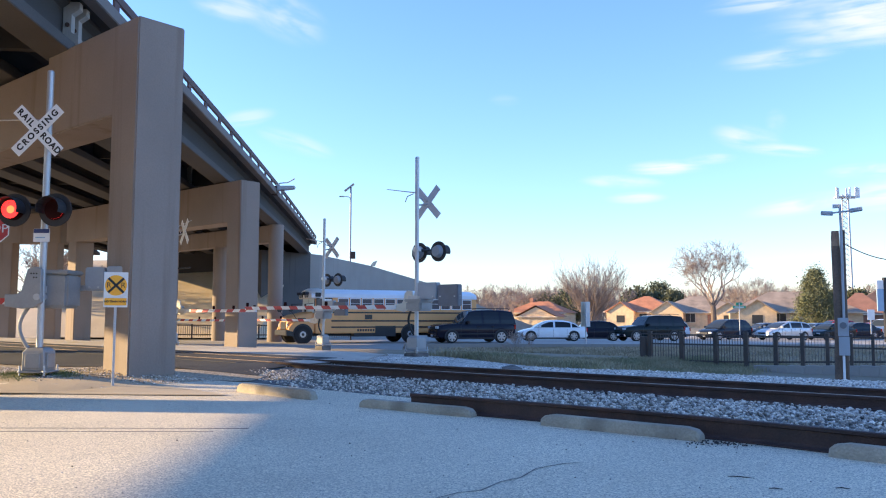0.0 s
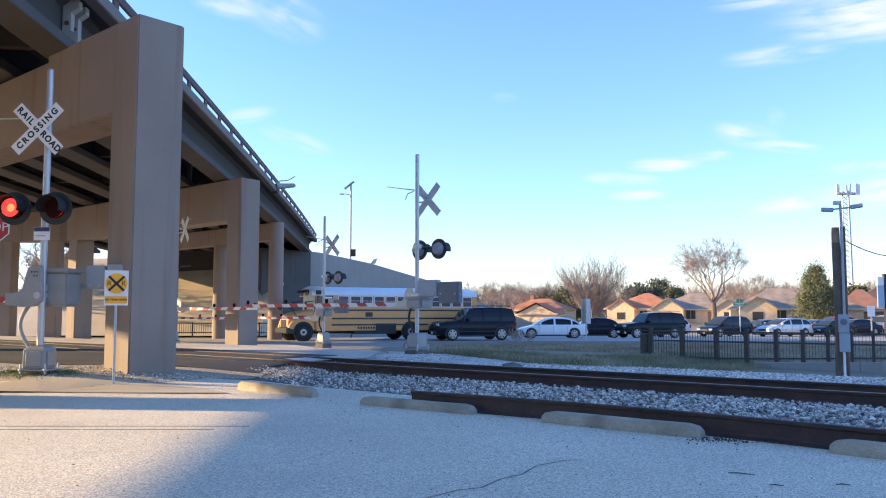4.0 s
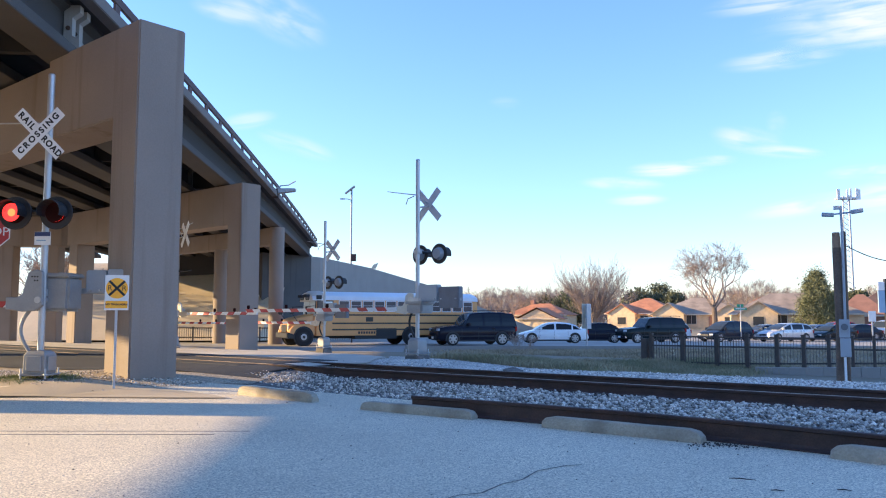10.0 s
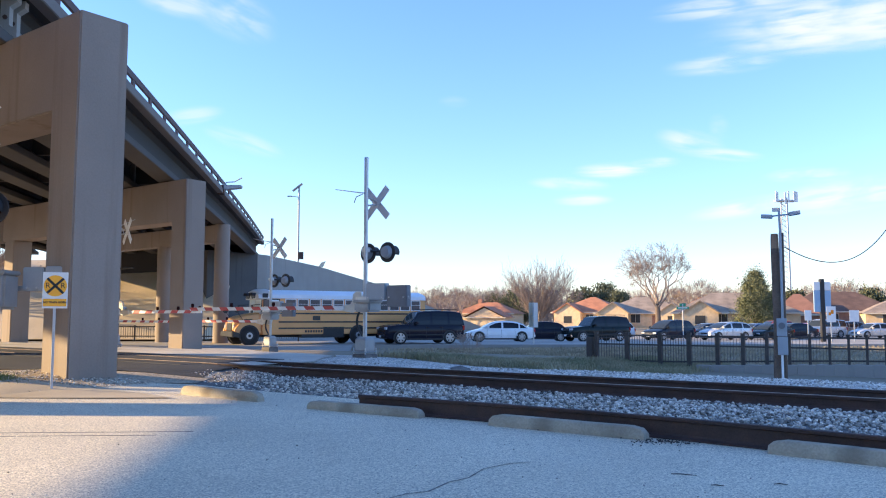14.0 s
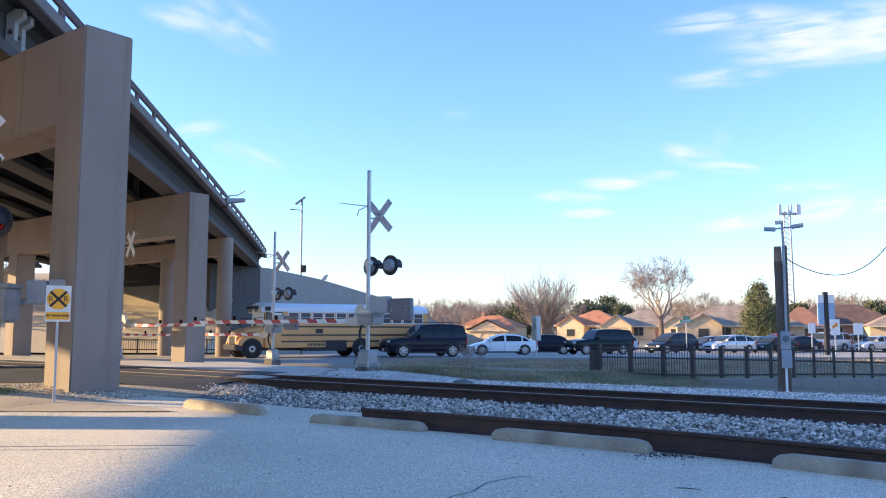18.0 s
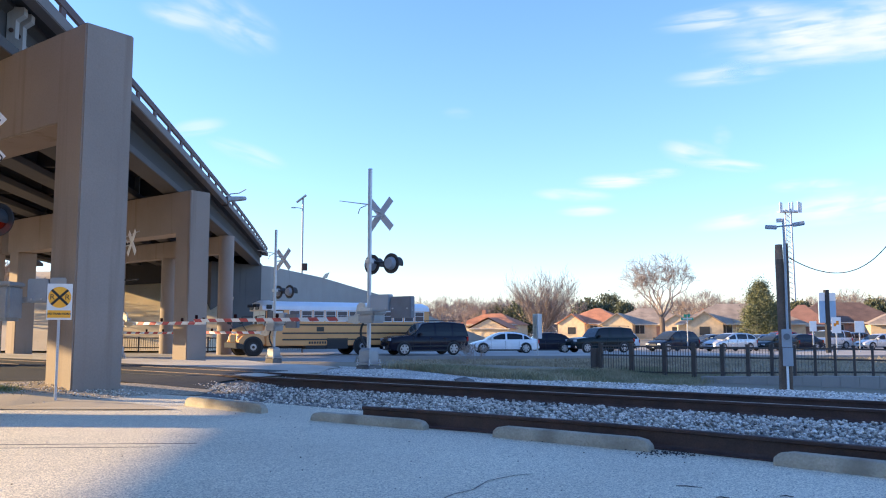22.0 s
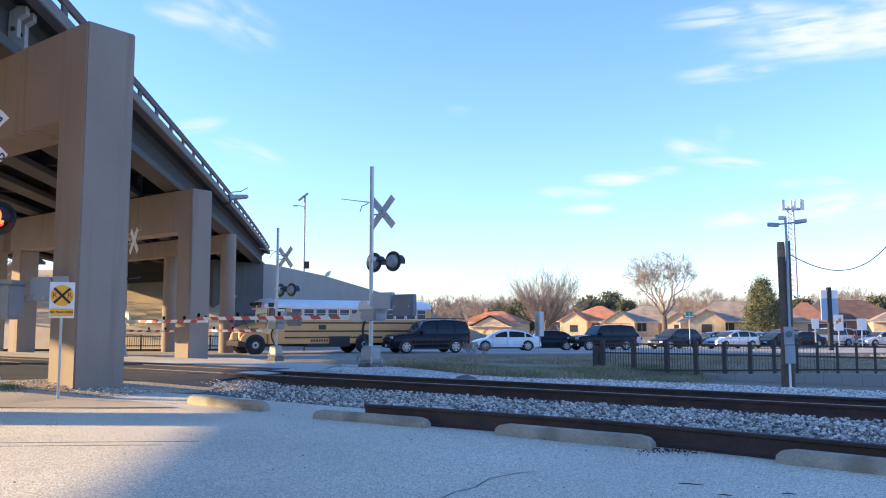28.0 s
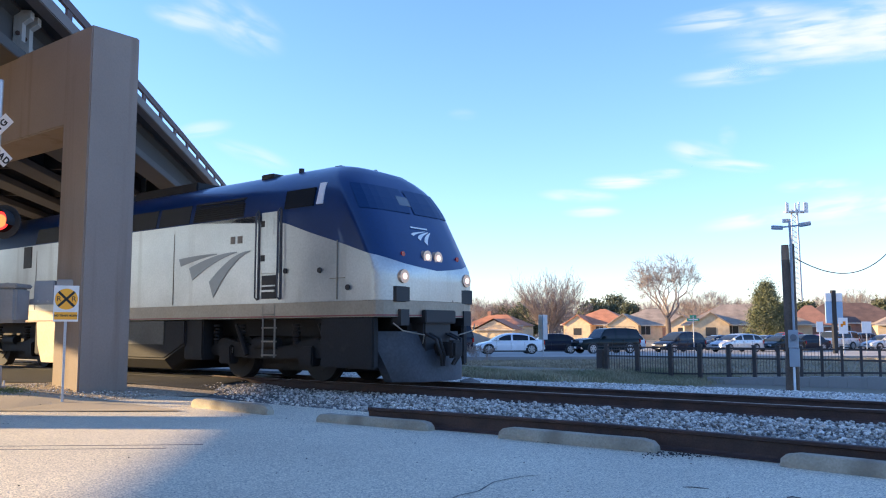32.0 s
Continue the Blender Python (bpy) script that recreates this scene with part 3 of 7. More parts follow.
    u, n = random.triangular(-16.5, 18, -5), random.uniform(RAIL_N + GAUGE + 0.1, 20.2)
    x, y, _ = uv(u, n)
    return x, y, ground_z(x, y) + random.uniform(-0.02, 0.005)


scatter_stones("gravel", 9000, far_place, (0.014, 0.034), "palestone", "loose pale gravel on the far shoulder", "gravel")

# ---------------------------------------------------------------- overpass
# bents stand along the track direction; the deck runs five degrees left of straight ahead
BX, BY = -0.0872, 0.9962
DECK_W = 14.2


def deck_edge(s):
    """Where the deck's edge runs, s metres beyond y = 20; it bends slowly to the left."""
    return -7.74 - 0.052 * s - (0.00035 * s * s if s > 0 else 0.0)


def deck_pt(s, w, z):
    """s: metres along the deck from y=20, w: metres to the left of its edge."""
    return (deck_edge(s) - BY * w, 20 + s + BX * w, z)


def deck_cuts(s0, s1):
    return list(np.linspace(s0, s1, max(2, int(abs(s1 - s0) / 5) + 1)))


def deck_box(g, s0, s1, w0, w1, z0, z1):
    return g.loft([[deck_pt(s, w0, z0), deck_pt(s, w1, z0), deck_pt(s, w1, z1), deck_pt(s, w0, z1)] for s in deck_cuts(s0, s1)])


S0, S1 = -60, 58
bridge = thing("overpass", "long concrete road overpass with girders coloured dark for shade", "overpass")
part("deck", deck_box(Geo(), S0, S1, 0.0, DECK_W, 8.2, 8.42), "soffit", bridge, "concrete deck slab, underside shade in its colour")
for w in (0.0, DECK_W - 0.3):
    part("kerb", deck_box(Geo(), S0, S1, w - 0.02, w + 0.30, 8.15, 8.46), "edge", bridge, "concrete deck edge", 0.02)
    part("guard_rail", deck_box(Geo(), S0, S1, w + 0.04, w + 0.12, 8.70, 8.95), "railred", bridge, "rusty red-brown guard rail", 0.02)
post_mesh = mesh_of("rail_post", deck_box(Geo(), -0.16, 0.16, 0.05, 0.11, 8.45, 8.71), "railred")
for k in range(43):
    ob = new("rail_post", post_mesh)
    ob.parent = bridge
    ob.matrix_basis = Matrix.Translation((deck_edge(-40 + 2.3 * k) - deck_edge(0), -40 + 2.3 * k, 0))
def girder(s0, s1, w, carrier=bridge):
    sec = [(0.10, 7.40), (0.10, 7.98), (0.25, 8.1), (0.25, 8.21)]
    foot = [(0.38, 6.96), (0.40, 6.98), (0.40, 7.20), (0.10, 7.42)]
    sec, foot = (half + [(-a, z) for a, z in reversed(half)] for half in (sec, foot))
    # shade is in the colours: dark web, paler lower flange
    g = part("girder", Geo().loft([[deck_pt(s, w + a, z) for a, z in sec] for s in deck_cuts(s0, s1)]), "soffit", carrier, "concrete girder, shade painted into its colour")
    part("lower_flange", Geo().loft([[deck_pt(s, w + a, z) for a, z in foot] for s in deck_cuts(s0, s1)]), "girderfoot", g, "grey stained lower flange, painted less shaded than the web")
    return g
for w in (0.82, 2.95, 5.05, 7.1, 9.2, 11.25, 13.3):
    girder(S0, S1, w)
# a second, parallel ramp close on the far side
ramp = thing("parallel_ramp", "second concrete ramp running close beside the overpass", "overpass")
part("deck", deck_box(Geo(), S0, S1, 14.5, 20.9, 8.2, 8.42), "soffit", ramp, "concrete deck slab, underside shade in its colour")
for w in (14.5, 20.6):
    part("kerb", deck_box(Geo(), S0, S1, w - 0.02, w + 0.30, 8.15, 8.46), "edge", ramp, "concrete deck edge", 0.02)
for w in (15.3, 17.8, 20.25):
    girder(S0, S1, w, ramp)
for s in (-28, -21, -14.2, -8, -1.6, 5, 11.5, 18, 25, 32, 40, 48):
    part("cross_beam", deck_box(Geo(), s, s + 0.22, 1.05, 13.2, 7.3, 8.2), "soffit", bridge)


def along(p, s, t, z=0.0):
    """From a corner p, s metres along the bent to the left-back, t metres across it."""
    return (p[0] - UX * s + NX * t, p[1] - UY * s + NY * t, z)


def bent_box(p, s0, s1, t0, t1, z0, z1):
    g = Geo()
    vs = [along(p, s, t, z) for z in (z0, z1) for s, t in ((s0, t0), (s1, t0), (s1, t1), (s0, t1))]
    return g.add(vs, [(3, 2, 1, 0), (4, 5, 6, 7), (0, 1, 5, 4), (1, 2, 6, 5), (2, 3, 7, 6), (3, 0, 4, 7)])


def bent(p, columns, length, wide=0.95, deep=0.95, top=6.9, low=5.2, seat=None):
    """A portal frame: the cap beam with its end column in one pour, and the other square columns."""
    ob = thing("bridge_bent", "tan concrete bridge bent with streaked cap beam on square columns", "bridge pier", "bridge bents")
    foot = ground_z(*along(p, 0.5, deep / 2)[:2]) - 0.3
    outline = [(0, foot), (wide, foot), (wide, low), (length, low), (length, seat or top)]
    outline += [(3.9, seat), (3.9, top)] if seat else []
    outline += [(0, top)]
    n = len(outline)
    g = Geo().add([along(p, a, t, z) for t in (0.0, deep) for a, z in outline], [tuple(range(n)), tuple(range(2 * n - 1, n - 1, -1))] + [(k, k + n, (k + 1) % n + n, (k + 1) % n) for k in range(n)])
    part("cap_beam", g, "concrete", ob, "tan streaked cap beam running down into its end column", 0.025)
    for s in columns[1:]:
        x, y, _ = along(p, s, deep / 2)
        part("column", bent_box(p, s + 0.002, s + wide, 0.006, deep - 0.006, ground_z(x, y) - 0.3, low + 0.004), "concrete", ob, bevel=0.03)
    # bearing blocks under the girders
    for w in (0.82, 2.95, 5.05, 7.1, 9.2, 11.25, 13.3):
        for s in np.linspace(0, length, 160):
            x, y, _ = along(p, s, deep / 2)
            off = deck_edge(y - 20) - x
            if abs(off - w) < 0.06:
                part("bearing", bent_box(p, s - 0.25, s + 0.25, 0.2, deep - 0.2, (seat if seat and s > 3.9 else top) - 0.01, 6.97), "rust", ob)
                break
    return ob


P1, P2, P3 = (-5.80, 15.35), (-8.28, 33.6), (-10.24, 50.6)
bent(P1, (0, 14.6), 15.6, deep=0.985, top=7.0, seat=6.84)
bent(P2, (0, 14.4), 15.6)
# unseen bent, added so its broad column throws a shadow band on the lot
bent((-5.0, 3.3), (0, 13.6), 15.6, wide=1.5)


def round_bent(p, columns, length):
    ob = thing("bridge_bent", "tan concrete bridge bent on slender round columns", "bridge pier", "bridge bents")
    part("cap_beam", bent_box(p, 0.0, length, -0.40, 0.40, 5.85, 6.9), "concrete", ob, bevel=0.03)
    for s in columns:
        x, y, _ = along(p, s, 0)
        part("column", Geo().tube([(x, y, -0.5), (x, y, 6.93 if s == 0 else 5.9)], 0.45, 24), "concrete", ob, smooth=True)
    return ob


round_bent(P3, (0, 5.9, 11.8), 13.5)
far = thing("bridge_bent", "sunlit tan bridge bent of a ramp beyond the overpass", "bridge pier", "bridge bents")
part("cap_beam", Geo().box(-31, -21.0, 45.2, 46.2, 5.3, 6.95), "concrete", far, bevel=0.03)
for x in (-24.1, -21.6):
    part("column", Geo().box(x - 0.42, x + 0.42, 45.3, 46.1, -0.4, 5.32), "concrete", far, bevel=0.03)

# retaining wall of the approach ramp, and the abutment below the deck
RAMP = [(-11.9, 74.2, 6.97), (-11.2, 75, 6.95), (-7.5, 85, 6.6), (-1.6, 97, 5.3), (4.9, 108, 2.9), (13.0, 118, 0.1)]
g = Geo()
rings = [[(x, y, -0.6), (x, y, z), (x - 14, y + 8, z), (x - 14, y + 8, -0.6)] for x, y, z in RAMP]
setting("retaining_wall", g.loft(rings), "concrete_grey", "grey concrete retaining wall of the approach ramp", "wall")
# wing wall split from the retaining wall to carry painted shade
g = Geo().loft([[(x, y, -0.6), (x, y, z), (x - 1.5, y + 3, z), (x - 1.5, y + 3, -0.6)] for x, y, z in ((-15.4, 70.1, 7.0), (-11.92, 74.18, 6.97))])
setting("wing_wall", g, "shadewall", "streaked concrete wing wall under the deck end, shade in its colour", "wall")
g = Geo()
g.add([(-14.6, 64.7, -0.35), (-36.0, 66.5, -0.35), (-37.0, 78, 6.6), (-13.4, 76, 6.6), (-13.4, 84, -0.6), (-37.0, 86, -0.6), (-37.0, 84, 6.6), (-13.4, 82, 6.6)],
      [(0, 1, 2, 3), (4, 7, 6, 5), (3, 2, 6, 7), (0, 3, 7, 4), (1, 5, 6, 2), (0, 4, 5, 1)])
setting("slope_paving", g, "walltan", "tan concrete slope paving below the deck end", "slope")
# dark colour paints the deck's shade onto this wall
setting("abutment_wall", Geo().box(-27.5, -12.9, 74.6, 75.8, 5.2, 8.2), "soffit", "abutment wall behind the girders, coloured dark for shade", "wall")
setting("street_kerb", Geo().box(-2.0, 110, 43.30, 43.52, -0.5, -0.09), "concrete_grey", "pale concrete kerb of the street", "kerb", 0.02)
# stiffener brackets on the girders beside the bents
for s, w in ((-1.6, 2.95), (-4.6, 5.05), (17.2, 2.95), (15.0, 5.05)):
    part("stiffener", deck_box(Geo(), s, s + 0.16, w - 0.30, w + 0.30, 6.98, 8.15), "concrete_grey", bridge, "pale girder stiffener", 0.01)

# the pale diaphragm bracket on the outer girder above the first bent
bracket = [(0.70, 7.18), (0.36, 7.18), (0.36, 7.36), (0.52, 7.46), (0.52, 7.86), (0.36, 7.98), (0.36, 8.14), (0.70, 8.14)]
for s in (-2.35, -1.95):
    g = part("diaphragm_bracket", Geo().loft([[deck_pt(q, w, z) for w, z in bracket] for q in (s, s + 0.2)]), "concrete_grey", bridge, "pale concrete diaphragm bracket")
    part("bracket_bolt", Geo().tube([deck_pt(s - 0.03, 0.60, 7.62), deck_pt(s + 0.01, 0.60, 7.62)], 0.05, 8), "rust", g)

# joints and a crack in the lot
seam = thing("paving_joints", "dark narrow joints and a crack in the paving", "joint", kind="structure")
for y in (9.46, 9.19):
    part("joint", Geo().box(-9.0, -2.5 + (y - 9.2) * 1.2, y - 0.012, y + 0.012, -0.02, 0.003), "bed", seam)
pts = [(-0.16, 5.72), (0.12, 6.05), (0.28, 6.12), (0.45, 6.45), (0.62, 6.62), (0.78, 7.0), (1.05, 7.25), (1.2, 7.3)]
for (x0, y0), (x1, y1) in zip(pts, pts[1:]):
    d = Vector((y0 - y1, x1 - x0)).normalized() * 0.007
    part("crack", Geo().add([(x0 - d.x, y0 - d.y, 0.003), (x0 + d.x, y0 + d.y, 0.003), (x1 + d.x, y1 + d.y, 0.003), (x1 - d.x, y1 - d.y, 0.003)], [(0, 1, 2, 3)]), "bed", seam)


def lot_place():
    while True:
        x, y = random.uniform(-7, 7), random.uniform(4.5, 14)
        u, n = un(x, y)
        if n < 8.6 and (u > -12 or n < 5):
            return x, y, 0.003


scatter_stones("pebbles", 420, lot_place, (0.004, 0.010), "ballast", "loose pebbles scattered on the lot", "pebbles")
scatter_stones("debris", 60, lot_place, (0.004, 0.011), "tie", "dark bits of leaf and bark on the lot", "debris")


def verge_place():
    u = random.uniform(-24, -13.6)
    n = random.uniform(6.2 + min(0, u + 16) * 0.85, 7.3 + (u + 19) * 0.33)
    x, y, _ = uv(u, n)
    return x, y, ground_z(x, y) + 0.01


scatter_stones("verge_gravel", 4500, verge_place, (0.008, 0.024), "ballast", "loose gravel on the dirt verge", "gravel")


def edge_place():
    u, n = random.gauss(-14.0, 0.3), random.uniform(10.4, 14.4)
    x, y, _ = uv(u, n)
    return x, y, ground_z(x, y) + random.uniform(-0.02, 0.02)


scatter_stones("edge_gravel", 1500, edge_place, (0.010, 0.028), "ballast", "loose ballast spilled along the crossing edge", "gravel")
rock = part("rock", Geo().add(*[[(v[0] * 0.30, v[1] * 0.22, v[2] * 0.16) for v in STONES[3][0]], STONES[3][1]]), "bed", None, "dark lump of broken asphalt on the gravel", at=pose(1.62, 19.3, 0.06))
tagged(rock, "dark lump of broken asphalt on the gravel", "rock")


def crumbs_place():
    t = random.random()
    x, y = 1.30 + 1.75 * t, 9.72 - 1.50 * t
    if random.random() < 0.5:
        x, y = 2.80 + random.gauss(0, 0.16), 8.42 + random.gauss(0, 0.12)
    return x + random.gauss(0, 0.03), y + random.gauss(0, 0.03), 0.006


scatter_stones("crumbs", 260, crumbs_place, (0.004, 0.013), "stick", "dark leaf crumbs and dirt beside the wheel stop", "debris")
for k, (x, y, L, a) in enumerate(((2.35, 6.62, 0.20, -27), (2.45, 6.18, 0.10, -25), (2.95, 6.2, 0.10, -20))):
    st = thing("fallen_twig", "dark dry twig lying on the lot", "twig", "fallen twigs", at=pose(x, y, 0.006, 0, 0, a))
    part("stem", Geo().tube([(-L / 2, 0, 0), (-L * 0.1, 0.006, 0.004), (L * 0.2, -0.004, 0.003), (L / 2, 0.008, 0.001)], [0.003, 0.005, 0.004, 0.002], 6), "stick", st)

# ---------------------------------------------------------------- wheel stops
def wheel_stop(x0, y0, x1, y1, height):
    d = Vector((x1 - x0, y1 - y0))
    L, a = d.length, math.degrees(math.atan2(d.y, d.x))
    ob = thing("wheel_stop", "weathered tan concrete wheel stop on the lot", "wheel stop", "wheel stops", at=pose(x0, y0, 0, 0, 0, a))
    rings = []
    for x, s, h in ((0, 0.85, 0.55), (0.05, 0.95, 0.85), (0.16, 1, 1), (L * 0.35, 1, 1.0), (L * 0.7, 1, 0.98), (L - 0.16, 1, 1), (L - 0.05, 0.95, 0.85), (L, 0.85, 0.5)):
        w, z = 0.080 * s, height * h
        rings.append([(x, -w, -0.03), (x, -w * 0.98, z * 0.45), (x, -w * 0.78, z * 0.9), (x, -w * 0.66, z * 0.985), (x, -w * 0.5, z), (x, w * 0.5, z), (x, w * 0.66, z * 0.985), (x, w * 0.78, z * 0.9), (x, w * 0.98, z * 0.45), (x, w, -0.03)])
    part("stop_body", Geo().loft(rings), "block", ob, bevel=0.006)
    return ob


wheel_stop(-3.44, 14.17, -1.95, 12.75, 0.15)
wheel_stop(-1.13, 11.8, 0.40, 10.58, 0.12)
wheel_stop(1.19, 9.86, 2.66, 8.57, 0.135)
wheel_stop(3.56, 7.68, 4.86, 6.26, 0.135)

# ---------------------------------------------------------------- crossing signals
def disc_lamp(parent, x, y, z, front, lettered):
    """A flasher: round backing, hood, lens. It looks along -y."""
    lamp = part("flasher", Geo().disc((0, 0, 0), (0, 1, 0), 0.30, 0.03, 28), "black", parent, "black round flasher with hood", at=pose(x, y, z))
    g = Geo()
    g.tube([(0, 0.0, 0), (0, 0.14, 0)], [0.2, 0.15], 20)
    part("housing", g, "lens", lamp, "grey lamp housing", smooth=True)
    hood = Geo()
    n, r = 14, 0.205
    angles = [math.radians(-20 + 220 * k / n) for k in range(n + 1)]
    hood.add([(q * math.cos(a), y2, q * math.sin(a)) for a in angles for q, y2 in ((r, -0.015), (r, -0.30), (r + 0.008, -0.30), (r + 0.008, -0.015))],
             [(4 * k + i, 4 * k + (i + 1) % 4, 4 * k + 4 + (i + 1) % 4, 4 * k + 4 + i) for k in range(n) for i in range(4)])
    part("hood", hood, "black", lamp)
    part("lens", Geo().disc((0, -0.02, 0), (0, 1, 0), 0.19, 0.012, 24), "reddark", lamp, "unlit red lens")
    return lamp


def crossing_signal(label, at, arm_sign, arm_len, arm_z=1.35, off=(0.0, -0.3), lettered=False, side_arm=1, tilt=0.0, lamp_off=0.0, sign_turn=0.0):
    ob = thing("crossing_signal", label, "crossing signal", "crossing signals", at=at)
    top = 5.58 if lettered else 5.72
    part("foundation", Geo().box(-0.26, 0.26, -0.26, 0.26, -0.6, 0.02), "bed", ob, bevel=0.02)
    g = Geo()
    g.loft([[(-a, -a, z), (a, -a, z), (a, a, z), (-a, a, z)] for a, z in ((0.20, 0.10), (0.205, 0.16), (0.20, 0.44), (0.16, 0.50), (0.10, 0.52))])
    part("junction_base", g, "alu", ob, "cast aluminium junction base", 0.012)
    part("base_door", Geo().box(-0.14, 0.14, -0.23, -0.20, 0.15, 0.42), "alu", ob, bevel=0.01)
    part("base_door", Geo().box(0.20, 0.235, -0.14, 0.14, 0.15, 0.42), "alu", ob, bevel=0.01)
    for sx in (-0.225, 0.225):
        for sy in (-0.225, 0.225):
            part("anchor_bolt", Geo().tube([(sx, sy, 0.02), (sx, sy, 0.2)], 0.018, 8), "galv", ob)
            part("anchor_nut", Geo().tube([(sx, sy, 0.075), (sx, sy, 0.11)], 0.04, 6), "galv", ob)
    part("base_plate", Geo().box(-0.26, 0.26, -0.26, 0.26, 0.07, 0.10), "alu", ob, bevel=0.01)
    part("mast", Geo().tube([(0, 0, 0.4), (0, 0, top)], 0.06, 18), "galv", ob, "galvanised mast", smooth=True)
    part("mast_cap", Geo().tube([(0, 0, top), (0, 0, top + 0.03)], [0.066, 0.05], 14), "galv", ob)
    # lamps and their cross arm
    ox, oy = off
    part("cross_arm", Geo().tube([(ox - 0.5, oy, 3.02), (ox + 0.5, oy, 3.02)], 0.028, 10).tube([(0, 0, 3.02), (ox, oy, 3.02)], 0.035, 8), "black", ob)
    part("clamp", Geo().box(-0.1, 0.1, -0.1, 0.1, 2.96, 3.08), "galv", ob, bevel=0.02)
    lx = 0.112 if lettered else lamp_off
    lamps = [disc_lamp(ob, ox + lx + sx, oy - 0.06, 2.98, True, lettered) for sx in ((-0.378, 0.378) if lettered else (-0.38, 0.38))]
    # crossbuck
    blades = []
    for k, ang in enumerate((-45, 45)):
        y = oy + 0.012 * (1 - 2 * k)
        half = 0.575 if lettered else 0.61
        g = Geo().box(-half, half, -0.004, 0.004, -0.110, 0.110)
        blade = part("crossbuck_blade", g, "white", ob, "white crossbuck blade" + (" with black letters" if lettered else ""), at=pose(ox + (0.07 if lettered else 0), oy, 4.45, 0, 0, sign_turn) @ pose(0, y - oy, 0, 0, -ang, 0))
        part("blade_back", Geo().box(-half + 0.005, half - 0.005, 0.0045, 0.010, -0.106, 0.106), "signback", blade, "bare grey sign back")
        blades.append(blade)
        if lettered:
            if k == 0:
                text_part("lettering", "RAIL", 0.158, "black", blade, pose(-0.34, -0.0055, 0, 90, 0, 0), 0.001, 0.0065, 1.3)
                text_part("lettering", "ROAD", 0.158, "black", blade, pose(0.34, -0.0055, 0, 90, 0, 0), 0.001, 0.0065, 1.15)
            else:
                text_part("lettering", "CROSSING", 0.158, "black", blade, pose(0, -0.0055, 0, 90, 0, 0), 0.001, 0.0065, 1.42)
    part("sign_bracket", Geo().tube([(0, 0, 4.32), (ox, oy + 0.03, 4.40)], 0.025, 8).tube([(0, 0, 4.58), (ox, oy + 0.03, 4.5)], 0.025, 8), "galv", ob)
    part("rod", Geo().tube([(0, 0.05, 4.68), (side_arm * 0.45, 0.05, 4.70 if lettered else 4.76), (side_arm * 1.2, 0.05, 4.70 if lettered else 4.90)], [0.022, 0.016, 0.012], 6), "galv", ob, "thin steel side rod")
    part("rod_hook", Geo().tube([(side_arm * 0.1, 0.05, 4.66), (side_arm * 0.34, 0.06, 4.60), (side_arm * 0.42, 0.06, 4.44)], 0.014, 6), "galv", ob)
    # gate mechanism
    mx = -0.18 * arm_sign if lettered else -0.42 * arm_sign
    mz = 1.86 if lettered else 1.50
    part("mechanism", Geo().box(mx - (0.25 if lettered else 0.30), mx + (0.25 if lettered else 0.30), 0.08, 0.62, 1.22, mz), "alu", ob, "dull aluminium gate mechanism box", 0.05)
    part("mechanism_lid", Geo().box(mx - (0.27 if lettered else 0.32), mx + (0.27 if lettered else 0.32), 0.06, 0.64, mz - 0.02, mz + 0.06), "alu", ob, bevel=0.02)
    part("latch", Geo().box(0.0, 0.06, 0.02, 0.07, 1.5, 1.62), "galv", ob)
    prof = [(-0.08, 1.80), (0.10, 1.82), (0.22, 1.74), (0.25, 1.56), (0.33, arm_z + 0.10), (0.64, arm_z + 0.07), (0.64, arm_z - 0.09), (0.24, arm_z - 0.15), (0.08, arm_z - 0.10), (-0.08, 1.42), (-0.48, 1.46), (-0.48, 1.58), (-0.14, 1.60)]
    if lettered:
        prof = [(-0.06, 1.93), (0.06, 1.97), (0.20, 1.92), (0.25, 1.72), (0.30, 1.52), (0.40, 1.47), (0.60, 1.47), (0.60, 1.25), (0.30, 1.21), (0.08, 1.22), (-0.08, 1.32)]
    prof = [(arm_sign * a, b) for a, b in prof]
    for y0 in ((0.68, -0.16) if lettered else (0.24, -0.16)):
        part("arm_bracket", Geo().prism(prof, y0, y0 + (0.09 if lettered else 0.05)), "alu" if lettered else "castpale", ob, "cast gate arm bracket", 0.012)
    part("crank_shaft", Geo().tube([(0, -0.18, 1.42), (0, 0.74 if lettered else 0.32, 1.42)], 0.06, 12), "galv", ob)
    cw = Geo()
    cw.box(*sorted((-arm_sign * 0.45, -arm_sign * 1.25)), 0.66, 0.74, 1.36, 1.66)
    cy = 0.62 if lettered else 0.24
    s1, s2, s3, s4 = (0.48, 0.86, 0.89, 1.3) if lettered else (0.42, 1.14, 1.20, 1.92)
    part("counterweight_arm", Geo().box(*sorted((0.0, -arm_sign * s4)), cy + 0.08, cy + 0.13, 1.56, 1.66), "galv", ob)
    part("counterweight", Geo().box(*sorted((-arm_sign * s1, -arm_sign * s2)), cy, cy + 0.2, 1.56 if lettered else 1.55, 2.0 if lettered else 2.02), "greybox", ob, bevel=0.02)
    part("counterweight", Geo().box(*sorted((-arm_sign * s3, -arm_sign * s4)), cy, cy + 0.2, 1.55 if lettered else 1.36, 2.02 if lettered else 1.95), "greybox" if lettered else "weight", ob, "dark grey counterweight" if not lettered else "", 0.02)
    for s in (s1 + 0.1, s2 - 0.1, s3 + 0.1, s4 - 0.1):
